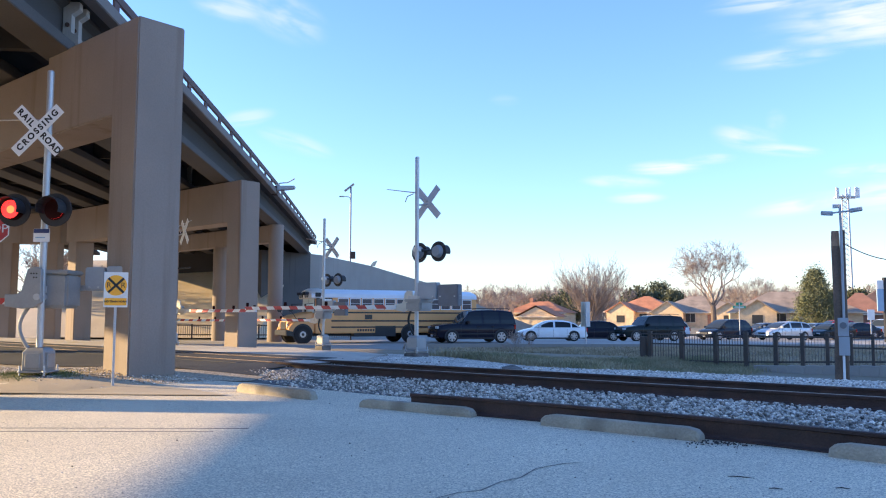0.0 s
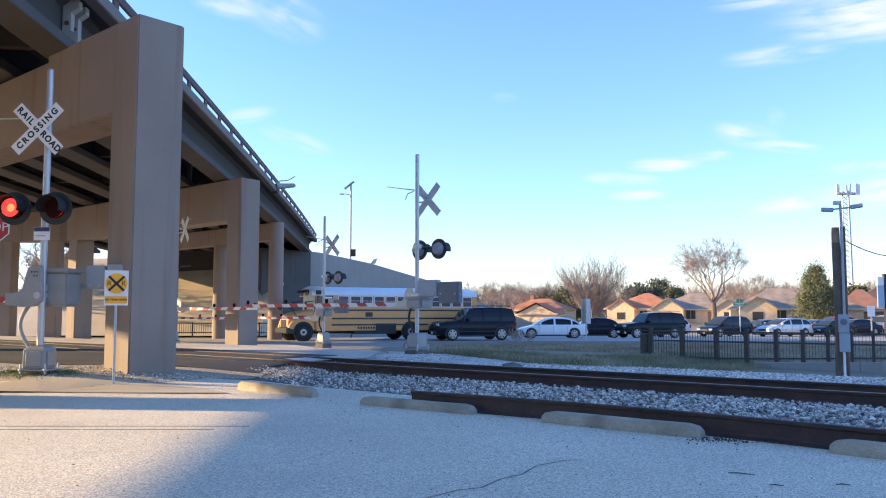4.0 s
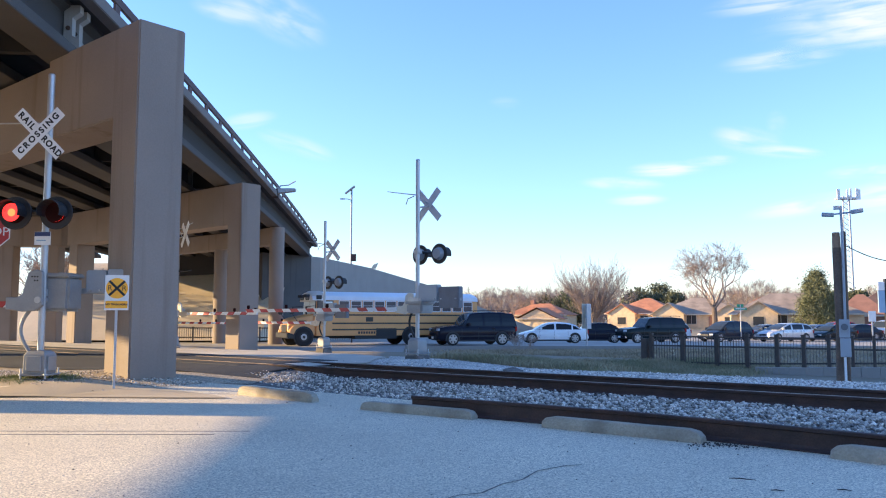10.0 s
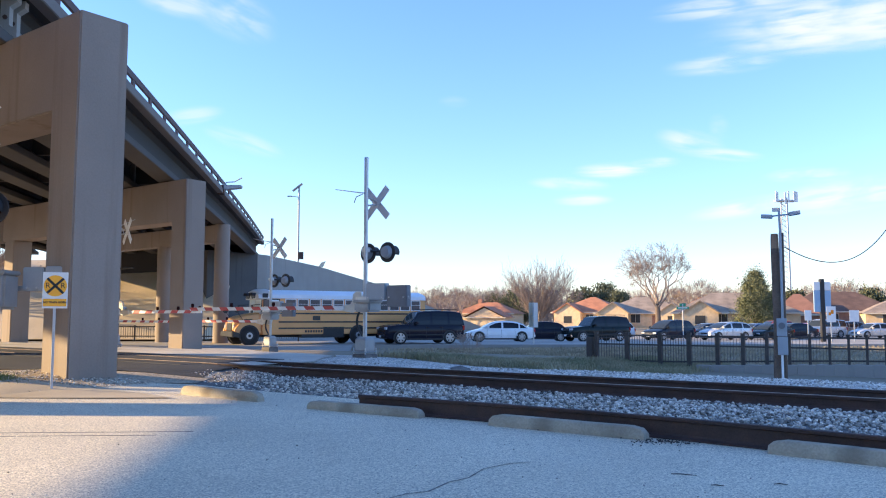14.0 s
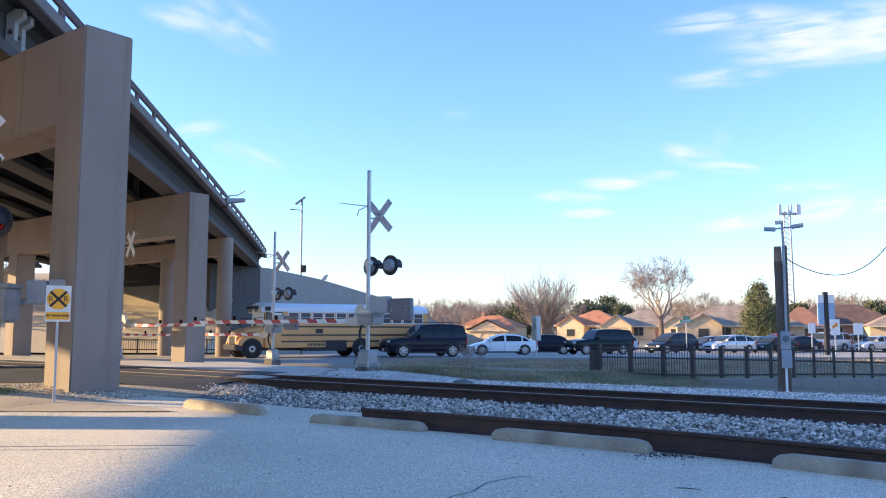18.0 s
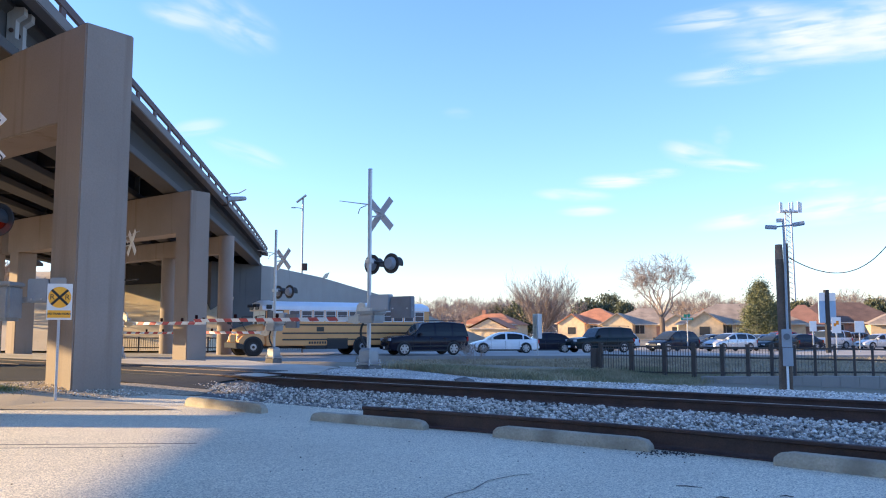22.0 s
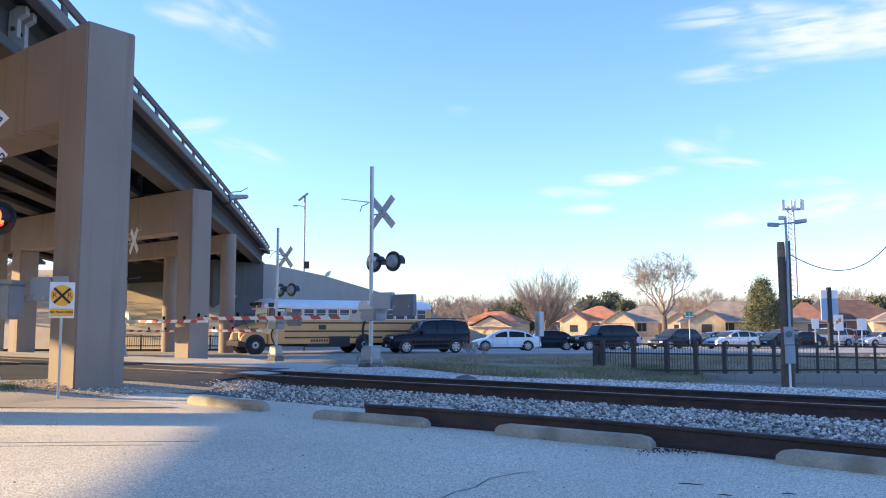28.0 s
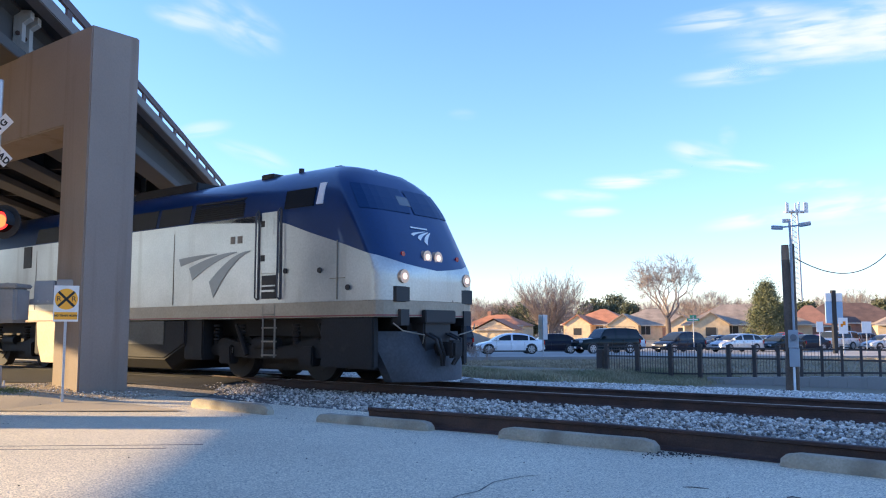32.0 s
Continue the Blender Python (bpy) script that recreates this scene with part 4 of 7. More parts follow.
        part("weight_bolt", Geo().tube([(-arm_sign * s, cy - 0.03, 1.62), (-arm_sign * s, cy + 0.23, 1.62)], 0.022, 6), "galv", ob)
    part("cable_hose", Geo().tube([(arm_sign * (0.14 + 0.22 * math.sin(math.pi * (0.12 + 0.86 * i / 10))), -0.01 * i, 1.25 - 0.075 * i) for i in range(11)], 0.034, 10), "alu" if lettered else "black", ob, "flexible cable hose", smooth=True)
    if lettered:
        for k in range(5):
            part("bracket_hole", Geo().disc((arm_sign * (0.02 + 0.05 * (k % 3)), -0.165, 1.84 - 0.07 * (k // 3)), (0, 1, 0), 0.014, 0.01, 8), "black", ob)
        part("plate", Geo().box(-0.16, 0.14, -0.075, -0.065, 2.42, 2.66), "white", ob, "white notice plate with a blue top")
        part("plate_bar", Geo().box(-0.155, 0.135, -0.079, -0.0755, 2.58, 2.655), "plateblue", ob, "dark blue upper band")
        part("plate_bar", Geo().box(-0.12, 0.06, -0.079, -0.0755, 2.49, 2.51), "bluesign", ob)
    # striped arm
    arm = part("gate_arm", Geo().box(0, arm_len, -0.03, 0.03, -0.055, 0.055), "white", ob, "white gate arm with red stripes and lamps", at=pose(arm_sign * 0.55, 0.30, arm_z, 0, tilt, 0 if arm_sign > 0 else 180))
    k = 0
    x = 0.35
    while x < arm_len - 0.25:
        sk = 0.11 * arm_sign
        part("red_stripe", Geo().prism([(x, -0.056), (x + 0.40, -0.056), (x + 0.40 + sk, 0.056), (x + sk, 0.056)], -0.032, 0.032), "red", arm)
        x += 0.81
    for x in (arm_len * 0.42, arm_len * 0.7, arm_len - 0.1):
        part("arm_lamp", Geo().tube([(x, 0, 0.055), (x, 0, 0.10), (x, 0, 0.19)], [0.03, 0.055, 0.045], 10), "reddark", arm, "small dark red arm lamp")
    return ob, lamps


DEG_N = math.degrees(math.atan2(NY, NX))
near_signal, near_lamps = crossing_signal("crossing signal with lettered crossbuck and flashing red lamps, on gravel", pose(-7.27, 15.0, 0.19, 0, 0, -3), -1, 6.0, off=(-0.17, -0.18), lettered=True, side_arm=-1)
crossing_signal("crossing signal seen from behind, its striped gate arm lowered", pose(-0.75, 24.0, 0.22, 0, 0, DEG_N + 90), 1, 7.3, off=(0.05, -0.52), side_arm=1)
crossing_signal("distant crossing signal beside the bus, striped arm lowered", pose(-5.35, 37.2, -0.02, 0, 0, DEG_N + 90), 1, 5.0, off=(0.05, -0.50), side_arm=1, arm_z=1.15)
crossing_signal("crossing signal behind the pier, striped arm lowered", pose(-10.80, 33.0, 0.15, 0, 0, DEG_N - 90), 1, 4.6, off=(0.95, -0.1), lamp_off=-1.1, sign_turn=-14, side_arm=1)
crossing_signal("far crossing signal behind the pier, striped arm lowered", pose(-15.2, 45.7, -0.05, 0, 0, DEG_N - 90), 1, 5.2, arm_z=1.15, off=(0.05, -0.4), side_arm=1)

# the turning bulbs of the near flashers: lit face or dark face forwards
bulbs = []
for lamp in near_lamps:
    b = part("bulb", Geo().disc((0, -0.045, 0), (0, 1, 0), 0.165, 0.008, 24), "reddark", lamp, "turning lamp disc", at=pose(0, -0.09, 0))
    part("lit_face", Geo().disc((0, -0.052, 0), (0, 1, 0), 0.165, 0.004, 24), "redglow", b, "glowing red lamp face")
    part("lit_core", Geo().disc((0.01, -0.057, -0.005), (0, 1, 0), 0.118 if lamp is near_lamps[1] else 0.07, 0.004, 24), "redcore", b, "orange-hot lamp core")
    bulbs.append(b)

# ---------------------------------------------------------------- warning sign and stop sign
ws = thing("crossing_warning_sign", "yellow railroad crossing warning sign on a galvanised post", "sign", at=pose(-5.67, 14.35, 0.16, 0, 0, 22))
part("post", Geo().box(-0.022, 0.022, 0.0, 0.03, -0.3, 1.62), "signback", ws, "perforated galvanised post", 0.005)
for k in range(22):
    part("post_hole", Geo().disc((0, -0.0015, 0.06 + 0.05 * k), (0, 1, 0), 0.006, 0.002, 8), "greybox", ws)
part("board", Geo().box(-0.195, 0.195, -0.012, -0.004, 1.26, 1.87), "white", ws, "white board", 0.003)
part("disc", Geo().disc((0, -0.014, 1.64), (0, 1, 0), 0.178, 0.004, 32), "yellow", ws, "amber round face")
for a in (45, -45):
    part("cross_bar", Geo().box(-0.178, 0.178, -0.0195, -0.0165, -0.02, 0.02), "black", ws, at=pose(0, 0, 1.64, 0, a, 0))
for sx in (-0.115, 0.115):
    text_part("lettering", "R", 0.13, "black", ws, pose(sx, -0.018, 1.64, 90, 0, 0), 0.001)
part("lower_panel", Geo().box(-0.178, 0.178, -0.017, -0.0125, 1.295, 1.42), "yellow", ws, "amber lower panel")
text_part("lettering", "NO TRAIN HORN", 0.045, "black", ws, pose(0, -0.018, 1.36, 90, 0, 0), 0.001, 0.002)

ss = thing("stop_sign", "red octagonal stop sign beside the crossing", "sign", at=pose(-10.98, 20.0, 0.15, 0, 0, 25))
part("post", Geo().box(-0.03, 0.03, 0, 0.03, -0.3, 3.6), "galv", ss)
oct_pts = [(0.38 / math.cos(math.pi / 8) * math.cos(math.pi / 8 + k * math.pi / 4), 3.25 + 0.38 / math.cos(math.pi / 8) * math.sin(math.pi / 8 + k * math.pi / 4)) for k in range(8)]
part("rim", Geo().prism(oct_pts, -0.012, -0.004), "white", ss, "white rim")
part("face", Geo().prism([(a * 0.93, 3.25 + (z - 3.25) * 0.93) for a, z in oct_pts], -0.015, -0.012), "red", ss)
text_part("lettering", "STOP", 0.30, "white", ss, pose(0, -0.017, 3.25, 90, 0, 0), 0.001)

# ---------------------------------------------------------------- vehicles
def wheel(parent, x, y, r, width, out):
    """out: +1 if the wheel's face looks towards +y."""
    w = part("wheel", Geo().tube([(0, -width / 2, 0), (0, -width / 2 + 0.03, 0), (0, width / 2 - 0.03, 0), (0, width / 2, 0)], [r * 0.93, r, r, r * 0.93], 24), "tyre", parent, "black tyre", smooth=True, at=pose(x, y, r))
    f = out * (width / 2 + 0.004)
    part("rim", Geo().disc((0, f, 0), (0, out, 0), r * 0.66, 0.012, 24), "plastic", w, "dark wheel recess")
    g = Geo()
    for k in range(6):
        a = k * math.pi / 3
        g.add([(-0.045, f - 0.012, 0.0), (0.045, f - 0.012, 0.0), (0.06, f + 0.012 * out, r * 0.64), (-0.06, f + 0.012 * out, r * 0.64),
               (-0.045, f + 0.03 * out, 0.0), (0.045, f + 0.03 * out, 0.0), (0.05, f + 0.022 * out, r * 0.64), (-0.05, f + 0.022 * out, r * 0.64)],
              [(0, 1, 2, 3), (4, 5, 6, 7), (0, 1, 5, 4), (1, 2, 6, 5), (2, 3, 7, 6), (3, 0, 4, 7)], pose(0, 0, 0, 0, math.degrees(a), 0))
    g.disc((0, f + 0.012 * out, 0), (0, out, 0), r * 0.2, 0.04, 14)
    part("spokes", g, "rim", w, "bright alloy spokes")
    ring = Geo()
    for k in range(24):
        a0, a1 = 2 * math.pi * k / 24, 2 * math.pi * (k + 1) / 24
        ring.add([(q * math.cos(a), f + d * out, q * math.sin(a)) for a in (a0, a1) for q, d in ((r * 0.61, 0.02), (r * 0.68, 0.02), (r * 0.70, 0.0))], [(0, 1, 4, 3), (1, 2, 5, 4)])
    part("rim_edge", ring, "rim", w)
    return w


SHAPES = {
    # body line: (share of length from the tail, height) ; cabin: tail foot, nose foot, tail roof, nose roof (shares), belt height
    "sedan": dict(top=[(0, 0.55), (0.01, 0.78), (0.03, 0.98), (0.10, 1.02), (0.20, 0.99), (0.70, 0.94), (0.80, 0.88), (0.93, 0.74), (0.985, 0.62), (1.0, 0.5)], cabin=(0.09, 0.77, 0.25, 0.60), belt=0.94, panes=((0.03, 0.20), (0.23, 0.56), (0.60, 0.97))),
    "suv": dict(top=[(0, 0.62), (0.008, 0.95), (0.02, 1.12), (0.20, 1.13), (0.68, 1.14), (0.74, 1.15), (0.90, 1.10), (0.965, 1.03), (0.99, 0.88), (1.0, 0.6)], cabin=(0.006, 0.695, 0.045, 0.585), belt=1.12, panes=((0.03, 0.28), (0.31, 0.60), (0.635, 0.93))),
    "crossover": dict(top=[(0, 0.6), (0.01, 0.90), (0.025, 1.05), (0.20, 1.06), (0.70, 1.04), (0.78, 0.99), (0.91, 0.86), (0.975, 0.72), (1.0, 0.5)], cabin=(0.02, 0.80, 0.13, 0.57), belt=1.04, panes=((0.05, 0.27), (0.30, 0.60), (0.64, 0.96))),
}


def car(name, label, paint, shape, L, W, H, at, wheel_r=0.34, clear=0.2, group="queued cars", roof_rack=False, hubs="rim", bumper=None, face=1.0):
    """A car that faces +x, standing on z = 0."""
    s = SHAPES[shape]
    ob = thing(name, label, "car", group, at=at)
    hw = W / 2

    def topz(q):
        for (a, za), (b, zb) in zip(s["top"], s["top"][1:]):
            if a <= q <= b:
                return za + (zb - za) * (q - a) / max(1e-6, b - a)
        return s["top"][-1][1]
    rings = []
    for q in (0, 0.008, 0.03, 0.08, 0.16, 0.24, 0.34, 0.46, 0.58, 0.68, 0.74, 0.80, 0.86, 0.92, 0.965, 0.988, 1.0):
        x = -L / 2 + q * L
        zt = topz(q)
        end = min(q, 1 - q)
        w = hw * (0.84 + 0.16 * min(1, (end / 0.10)) ** 0.5)
        zb = clear + 0.14 * max(0, 1 - end / 0.05)
        zm = zb + (zt - zb) * 0.55
        half = [(0.88 * w, zb), (0.97 * w, zb + 0.08), (w, zm), (0.975 * w, zt - 0.10), (0.93 * w, zt - 0.02), (0.60 * w, zt + 0.015), (0.0, zt + 0.03)]
        rings.append([(x, y, z) for y, z in half] + [(x, -y, z) for y, z in reversed(half[:-1])])
    part("body", Geo().loft(rings), paint, ob, smooth=True)
    # cabin: an arched shell with panes that follow it
    c0, c1, r0, r1 = (-L / 2 + q * L for q in s["cabin"])
    zb, zr = s["belt"] - 0.03, H
    wb, wr = hw * 0.95, hw * 0.72
    rm = r0 * 0.45 + r1 * 0.55
    keys = [(c0, zb), (c0 + (r0 - c0) * 0.55, zb + (zr - zb) * 0.62), (r0, zr - 0.085), (r0 + (rm - r0) * 0.45, zr - 0.02), (rm, zr), (rm + (r1 - rm) * 0.65, zr - 0.025), (r1, zr - 0.09), (r1 + (c1 - r1) * 0.5, zb + (zr - zb) * 0.50), (c1, zb)]

    def arch(x):
        for (xa, za), (xb, zc) in zip(keys, keys[1:]):
            if xa <= x <= xb:
                return za + (zc - za) * (x - xa) / max(1e-6, xb - xa)
        return zb

    def flank(z):
        f = max(0.0, min(1.0, (z - zb) / (zr - zb)))
        return wb - (wb - wr) * (0.35 * f + 0.65 * f * f)
    xs_c = sorted({*(k[0] for k in keys), *np.linspace(c0, c1, 22)})
    rings = []
    for x in xs_c:
        zt = arch(x)
        half = []
        for f in (0, 0.35, 0.7, 1.0):
            z = zb - 0.02 + (max(zt - 0.05, zb) - zb + 0.02) * f
            half.append((flank(z), z))
        yt = half[-1][1] and half[-1][0]
        half += [(yt * 0.94, zt - 0.018), (yt * 0.7, zt - 0.004), (0.0, zt + 0.006)]
        rings.append([(x, y, z) for y, z in half] + [(x, -y, z) for y, z in reversed(half[:-1])])
    part("cabin", Geo().loft(rings), paint, ob, smooth=True)

    def slope_pane(xa, xb, narrow):
        g = Geo()
        cols = np.linspace(-1, 1, 9)
        rows = []
        for x in np.linspace(xa, xb, 6):
            z = arch(x)
            yt = flank(max(z - 0.05, zb)) * narrow
            rows.append([(x + (0.008 if xb > 0 else -0.008), yt * c, z + 0.016 - 0.016 * abs(c) ** 3) for c in cols])
        for i in range(5):
            for j in range(8):
                g.quad(rows[i][j], rows[i][j + 1], rows[i + 1][j + 1], rows[i + 1][j])
        return g
    part("windscreen", slope_pane(r1 + 0.03, c1 - 0.05, 0.90), "carglass", ob, "dark reflecting windscreen")
    part("rear_window", slope_pane(c0 + (r0 - c0) * 0.15, r0 - 0.02, 0.88), "glass", ob)
    for sy in (-1, 1):
        for a0, a1 in s["panes"]:
            xa, xb = c0 + (c1 - c0) * a0, c0 + (c1 - c0) * a1
            g = Geo()
            rows = []
            for x in np.linspace(xa, xb, 9):
                lo = zb + 0.035
                hi = max(lo + 0.012, arch(x) - 0.105)
                rows.append([(x, sy * (flank(lo + (hi - lo) * f) + 0.006), lo + (hi - lo) * f) for f in (0, 0.34, 0.67, 1)])
            for i in range(8):
                for j in range(3):
                    g.quad(rows[i][j], rows[i + 1][j], rows[i + 1][j + 1], rows[i][j + 1])
            part("side_window", g, "glass", ob)
        for q in (0.30, 0.50, 0.71):
            x = -L / 2 + q * L
            part("door_seam", Geo().box(x - 0.006, x + 0.006, *sorted((sy * (hw * 0.9), sy * (hw + 0.003))), clear + 0.12, zb - 0.06), "plastic", ob)
        part("side_moulding", Geo().box(-L * 0.24, L * 0.25, *sorted((sy * hw * 0.97, sy * (hw + 0.012))), clear + 0.24, clear + 0.31), "plastic" if shape == "suv" else paint, ob, bevel=0.008)
    part("licence_light", Geo().box(-L / 2 * 1.0, -L / 2 * 0.985, -0.3, 0.3, topz(0.03) - 0.12, topz(0.03) - 0.08), "chrome", ob)
    sill = Geo().box(-L * 0.26, L * 0.24, -hw * 0.965, hw * 0.965, clear - 0.03, clear + 0.07)
    part("sill", sill, "plastic", ob, bevel=0.01)
    # arches and wheels
    fx, rx = L / 2 * 0.645, -L / 2 * 0.60
    for x in (fx, rx):
        for sy in (-1, 1):
            g = Geo()
            n = 14
            pts = [(x + (wheel_r * 1.16) * math.cos(math.pi * k / n), wheel_r + (wheel_r * 1.14) * math.sin(math.pi * k / n)) for k in range(n + 1)]
            pts = [(x + wheel_r * 1.16, clear), *pts, (x - wheel_r * 1.16, clear)]
            part("wheel_arch", Geo().prism(pts, sy * (hw - 0.10), sy * (hw + 0.004)), "plastic", ob)
            w = wheel(ob, x, sy * (hw - 0.085), wheel_r, 0.2, sy)
    # lamps, grille, mirrors, handles, plates
    zf = topz(0.95) - 0.12
    for sy in (-1, 1):
        part("headlamp", Geo().box(L / 2 * 0.955, L / 2 * 0.99, *sorted((sy * hw * 0.50, sy * hw * 0.88)), zf - 0.09, zf + 0.05), "headlamp", ob, "clear headlamp", 0.012)
        part("taillamp", Geo().box(-L / 2 * 0.998, -L / 2 * 0.955, *sorted((sy * hw * 0.66, sy * hw * 0.93)), topz(0.03) - 0.32, topz(0.03) - 0.06), "taillamp", ob, "red taillamp", 0.012)
        part("mirror", Geo().box(c1 - 0.42, c1 - 0.26, *sorted((sy * hw * 0.95, sy * (hw + 0.19))), zb + 0.04, zb + 0.20), paint, ob, bevel=0.03)
        for hx in (-0.02 * L, 0.17 * L - L * 0.36):
            part("door_handle", Geo().box(hx - 0.09, hx + 0.09, *sorted((sy * hw * 0.975, sy * (hw + 0.015))), zb - 0.15, zb - 0.11), paint, ob)
    part("grille", Geo().box(L / 2 * 0.965, L / 2 * 1.0, -hw * 0.42, hw * 0.42, zf - 0.14, zf + 0.02), "plastic", ob, "dark grille", 0.01)
    part("grille_bar", Geo().box(L / 2 * 0.97, L / 2 * 1.006, -hw * 0.40, hw * 0.40, zf - 0.075, zf - 0.045), "chrome", ob)
    part("front_bumper", Geo().box(L / 2 * 0.95, L / 2 * 1.012, -hw * 0.86, hw * 0.86, clear + 0.08, clear + 0.26), bumper or paint, ob, bevel=0.03)
    part("rear_bumper", Geo().box(-L / 2 * 1.012, -L / 2 * 0.95, -hw * 0.86, hw * 0.86, clear + 0.12, clear + 0.30), bumper or paint, ob, bevel=0.03)
    part("number_plate", Geo().box(L / 2 * 1.012, L / 2 * 1.016, -0.16, 0.16, clear + 0.12, clear + 0.25), "white", ob)
    if roof_rack:
        for sy in (-1, 1):
            part("roof_rail", Geo().tube([(r0 + 0.1, sy * wr * 0.85, zr + 0.02), (r0 + 0.2, sy * wr * 0.85, zr + 0.07), (r1 - 0.3, sy * wr * 0.85, zr + 0.07), (r1 - 0.2, sy * wr * 0.85, zr + 0.02)], 0.02, 6), "plastic", ob)
    return ob


Z_ROAD = -0.195


def on_street(x, y, turn):
    return pose(x, y, ground_z(30, y) + 0.024, 0, 0, turn)


car("suv", "large black sport utility vehicle waiting behind the bus", "paint_black", "suv", 4.9, 1.98, 1.93, on_street(1.72, 48.8, 199), 0.375, 0.26, roof_rack=True)
car("sedan", "white sedan waiting in the queue", "paint_white", "sedan", 4.75, 1.80, 1.45, on_street(7.52, 57.5, 183), 0.345)
car("sedan", "black sedan behind the white one", "paint_black", "sedan", 4.7, 1.80, 1.50, on_street(11.3, 62.3, 176), 0.345)
car("suv", "dark green sport utility vehicle with a chrome grille", "paint_green", "suv", 5.1, 1.98, 1.90, on_street(15.3, 61.5, 198), 0.385, 0.28, roof_rack=True, bumper="chrome")
car("suv", "small white sport utility vehicle half hidden in the queue", "paint_white", "crossover", 4.4, 1.80, 1.70, on_street(19.7, 74.0, 190), 0.36)
car("crossover", "dark blue crossover turned towards the crossing", "paint_navy", "crossover", 4.9, 1.95, 1.78, on_street(24.3, 71.5, 208), 0.38)
car("sedan", "grey sedan behind the crossover", "paint_grey", "sedan", 4.7, 1.80, 1.45, on_street(31.0, 80.0, 190), 0.34)
car("sedan", "silver sedan turned towards the crossing", "paint_silver", "crossover", 4.9, 1.85, 1.60, on_street(29.4, 71.5, 202), 0.35)
car("sedan", "pale blue sedan parked in the far row", "paint_blue", "sedan", 4.6, 1.78, 1.45, on_street(35.9, 80.0, 200), 0.34, group="parked cars")
car("suv", "red sport utility vehicle parked in the far row", "paint_red", "crossover", 4.6, 1.85, 1.72, on_street(40.6, 86.0, 190), 0.36, group="parked cars")
car("sedan", "red sedan parked in the far row", "paint_red", "sedan", 4.5, 1.78, 1.45, on_street(39.4, 85.5, 200) @ pose(-4.9, 1.0, 0), 0.34, group="parked cars")
car("sedan", "dark green sedan parked in the far row", "paint_green", "sedan", 4.7, 1.80, 1.45, on_street(34.4, 73.5, 205), 0.34, group="parked cars")
car("pickup", "silver van parked in the far row", "paint_silver", "suv", 5.2, 1.95, 1.85, on_street(42.4, 79.5, 200), 0.37, group="parked cars")
car("crossover", "grey crossover parked in the far row", "paint_grey", "crossover", 4.6, 1.85, 1.65, on_street(47.2, 84.0, 195), 0.36, group="parked cars")
car("sedan", "silver sedan parked at the row's end", "paint_silver", "sedan", 4.7, 1.80, 1.5, on_street(47.5, 79.0, 190), 0.34, group="parked cars")
car("sedan", "dark blue sedan at the back of the far row", "paint_navy", "sedan", 4.7, 1.80, 1.5, on_street(38.0, 76.5, 195), 0.34, group="parked cars")


def school_bus(at):
    ob = thing("school_bus", "yellow school bus with a white roof, waiting at the crossing", "bus", at=at)
    L = 12.0
    hw = 1.2
    x0, x1 = -L / 2, L / 2 - 1.55          # passenger box
    rings = [[(x, -hw, 0.55), (x, hw, 0.55), (x, hw, 2.62), (x, -hw, 2.62)] for x in (x0, x1)]
    part("body", Geo().loft(rings), "busyellow", ob, "faded yellow body", 0.05)
    rings = []
    for x, d in ((x0, 0.06), (x0 + 0.12, 0.0), (x1 - 0.25, 0.0), (x1 + 0.05, 0.05), (x1 + 0.22, 0.2)):
        pts = []
        for k in range(13):
            a = math.pi * k / 12
            pts.append((x, (hw + 0.012) * math.cos(a), 2.60 + (0.50 - d) * math.sin(a) ** 0.7))
        rings.append(pts + [(x, -hw, 2.58), (x, hw, 2.58)])
    part("roof", Geo().loft(rings), "buswhite", ob, "white domed roof", smooth=True)
    hood = []
    for x, w, z0, z1 in ((x1 - 0.02, 1.02, 0.80, 1.80), (x1 + 0.35, 1.0, 0.75, 1.74), (x1 + 1.05, 0.94, 0.72, 1.60), (x1 + 1.38, 0.88, 0.75, 1.48), (x1 + 1.50, 0.80, 0.80, 1.30)):
        hood.append([(x, -w, z0), (x, w, z0), (x, w, z1 - 0.22), (x, w * 0.93, z1 - 0.07), (x, w * 0.75, z1), (x, -w * 0.75, z1), (x, -w * 0.93, z1 - 0.07), (x, -w, z1 - 0.22)])
    part("hood", Geo().loft(hood), "busyellow", ob, "yellow engine hood", 0.02, True)
    part("cowl", Geo().box(x1 - 0.05, x1 + 0.12, -1.1, 1.1, 1.30, 1.70), "busyellow", ob, bevel=0.04)
    for sy in (-1, 1):
        part("hood_seam", Geo().box(x1 + 0.36, x1 + 1.36, *sorted((sy * 0.93, sy * 1.004)), 1.22, 1.235), "black", ob)
        part("hood_vent", Geo().box(x1 + 0.5, x1 + 0.95, *sorted((sy * 0.95, sy * 0.99)), 1.30, 1.42), "blackgloss", ob, "dark hood vent")
        # crossover mirrors on bowed stalks
        part("crossover_stalk", Geo().tube([(x1 + 1.0, sy * 0.92, 1.35), (x1 + 1.25, sy * 1.10, 1.62), (x1 + 1.42, sy * 1.14, 1.86)], 0.018, 6), "black", ob)
        part("crossover_mirror", Geo().loft([[(x1 + 1.42 + r * math.cos(a), sy * 1.14 + d, 1.90 + r * math.sin(a)) for a in (2 * math.pi * k / 14 for k in range(14))] for r, d in ((0.03, -0.07), (0.12, -0.04), (0.15, 0.02), (0.14, 0.04))]), "blackgloss", ob, "black domed crossover mirror", smooth=True)
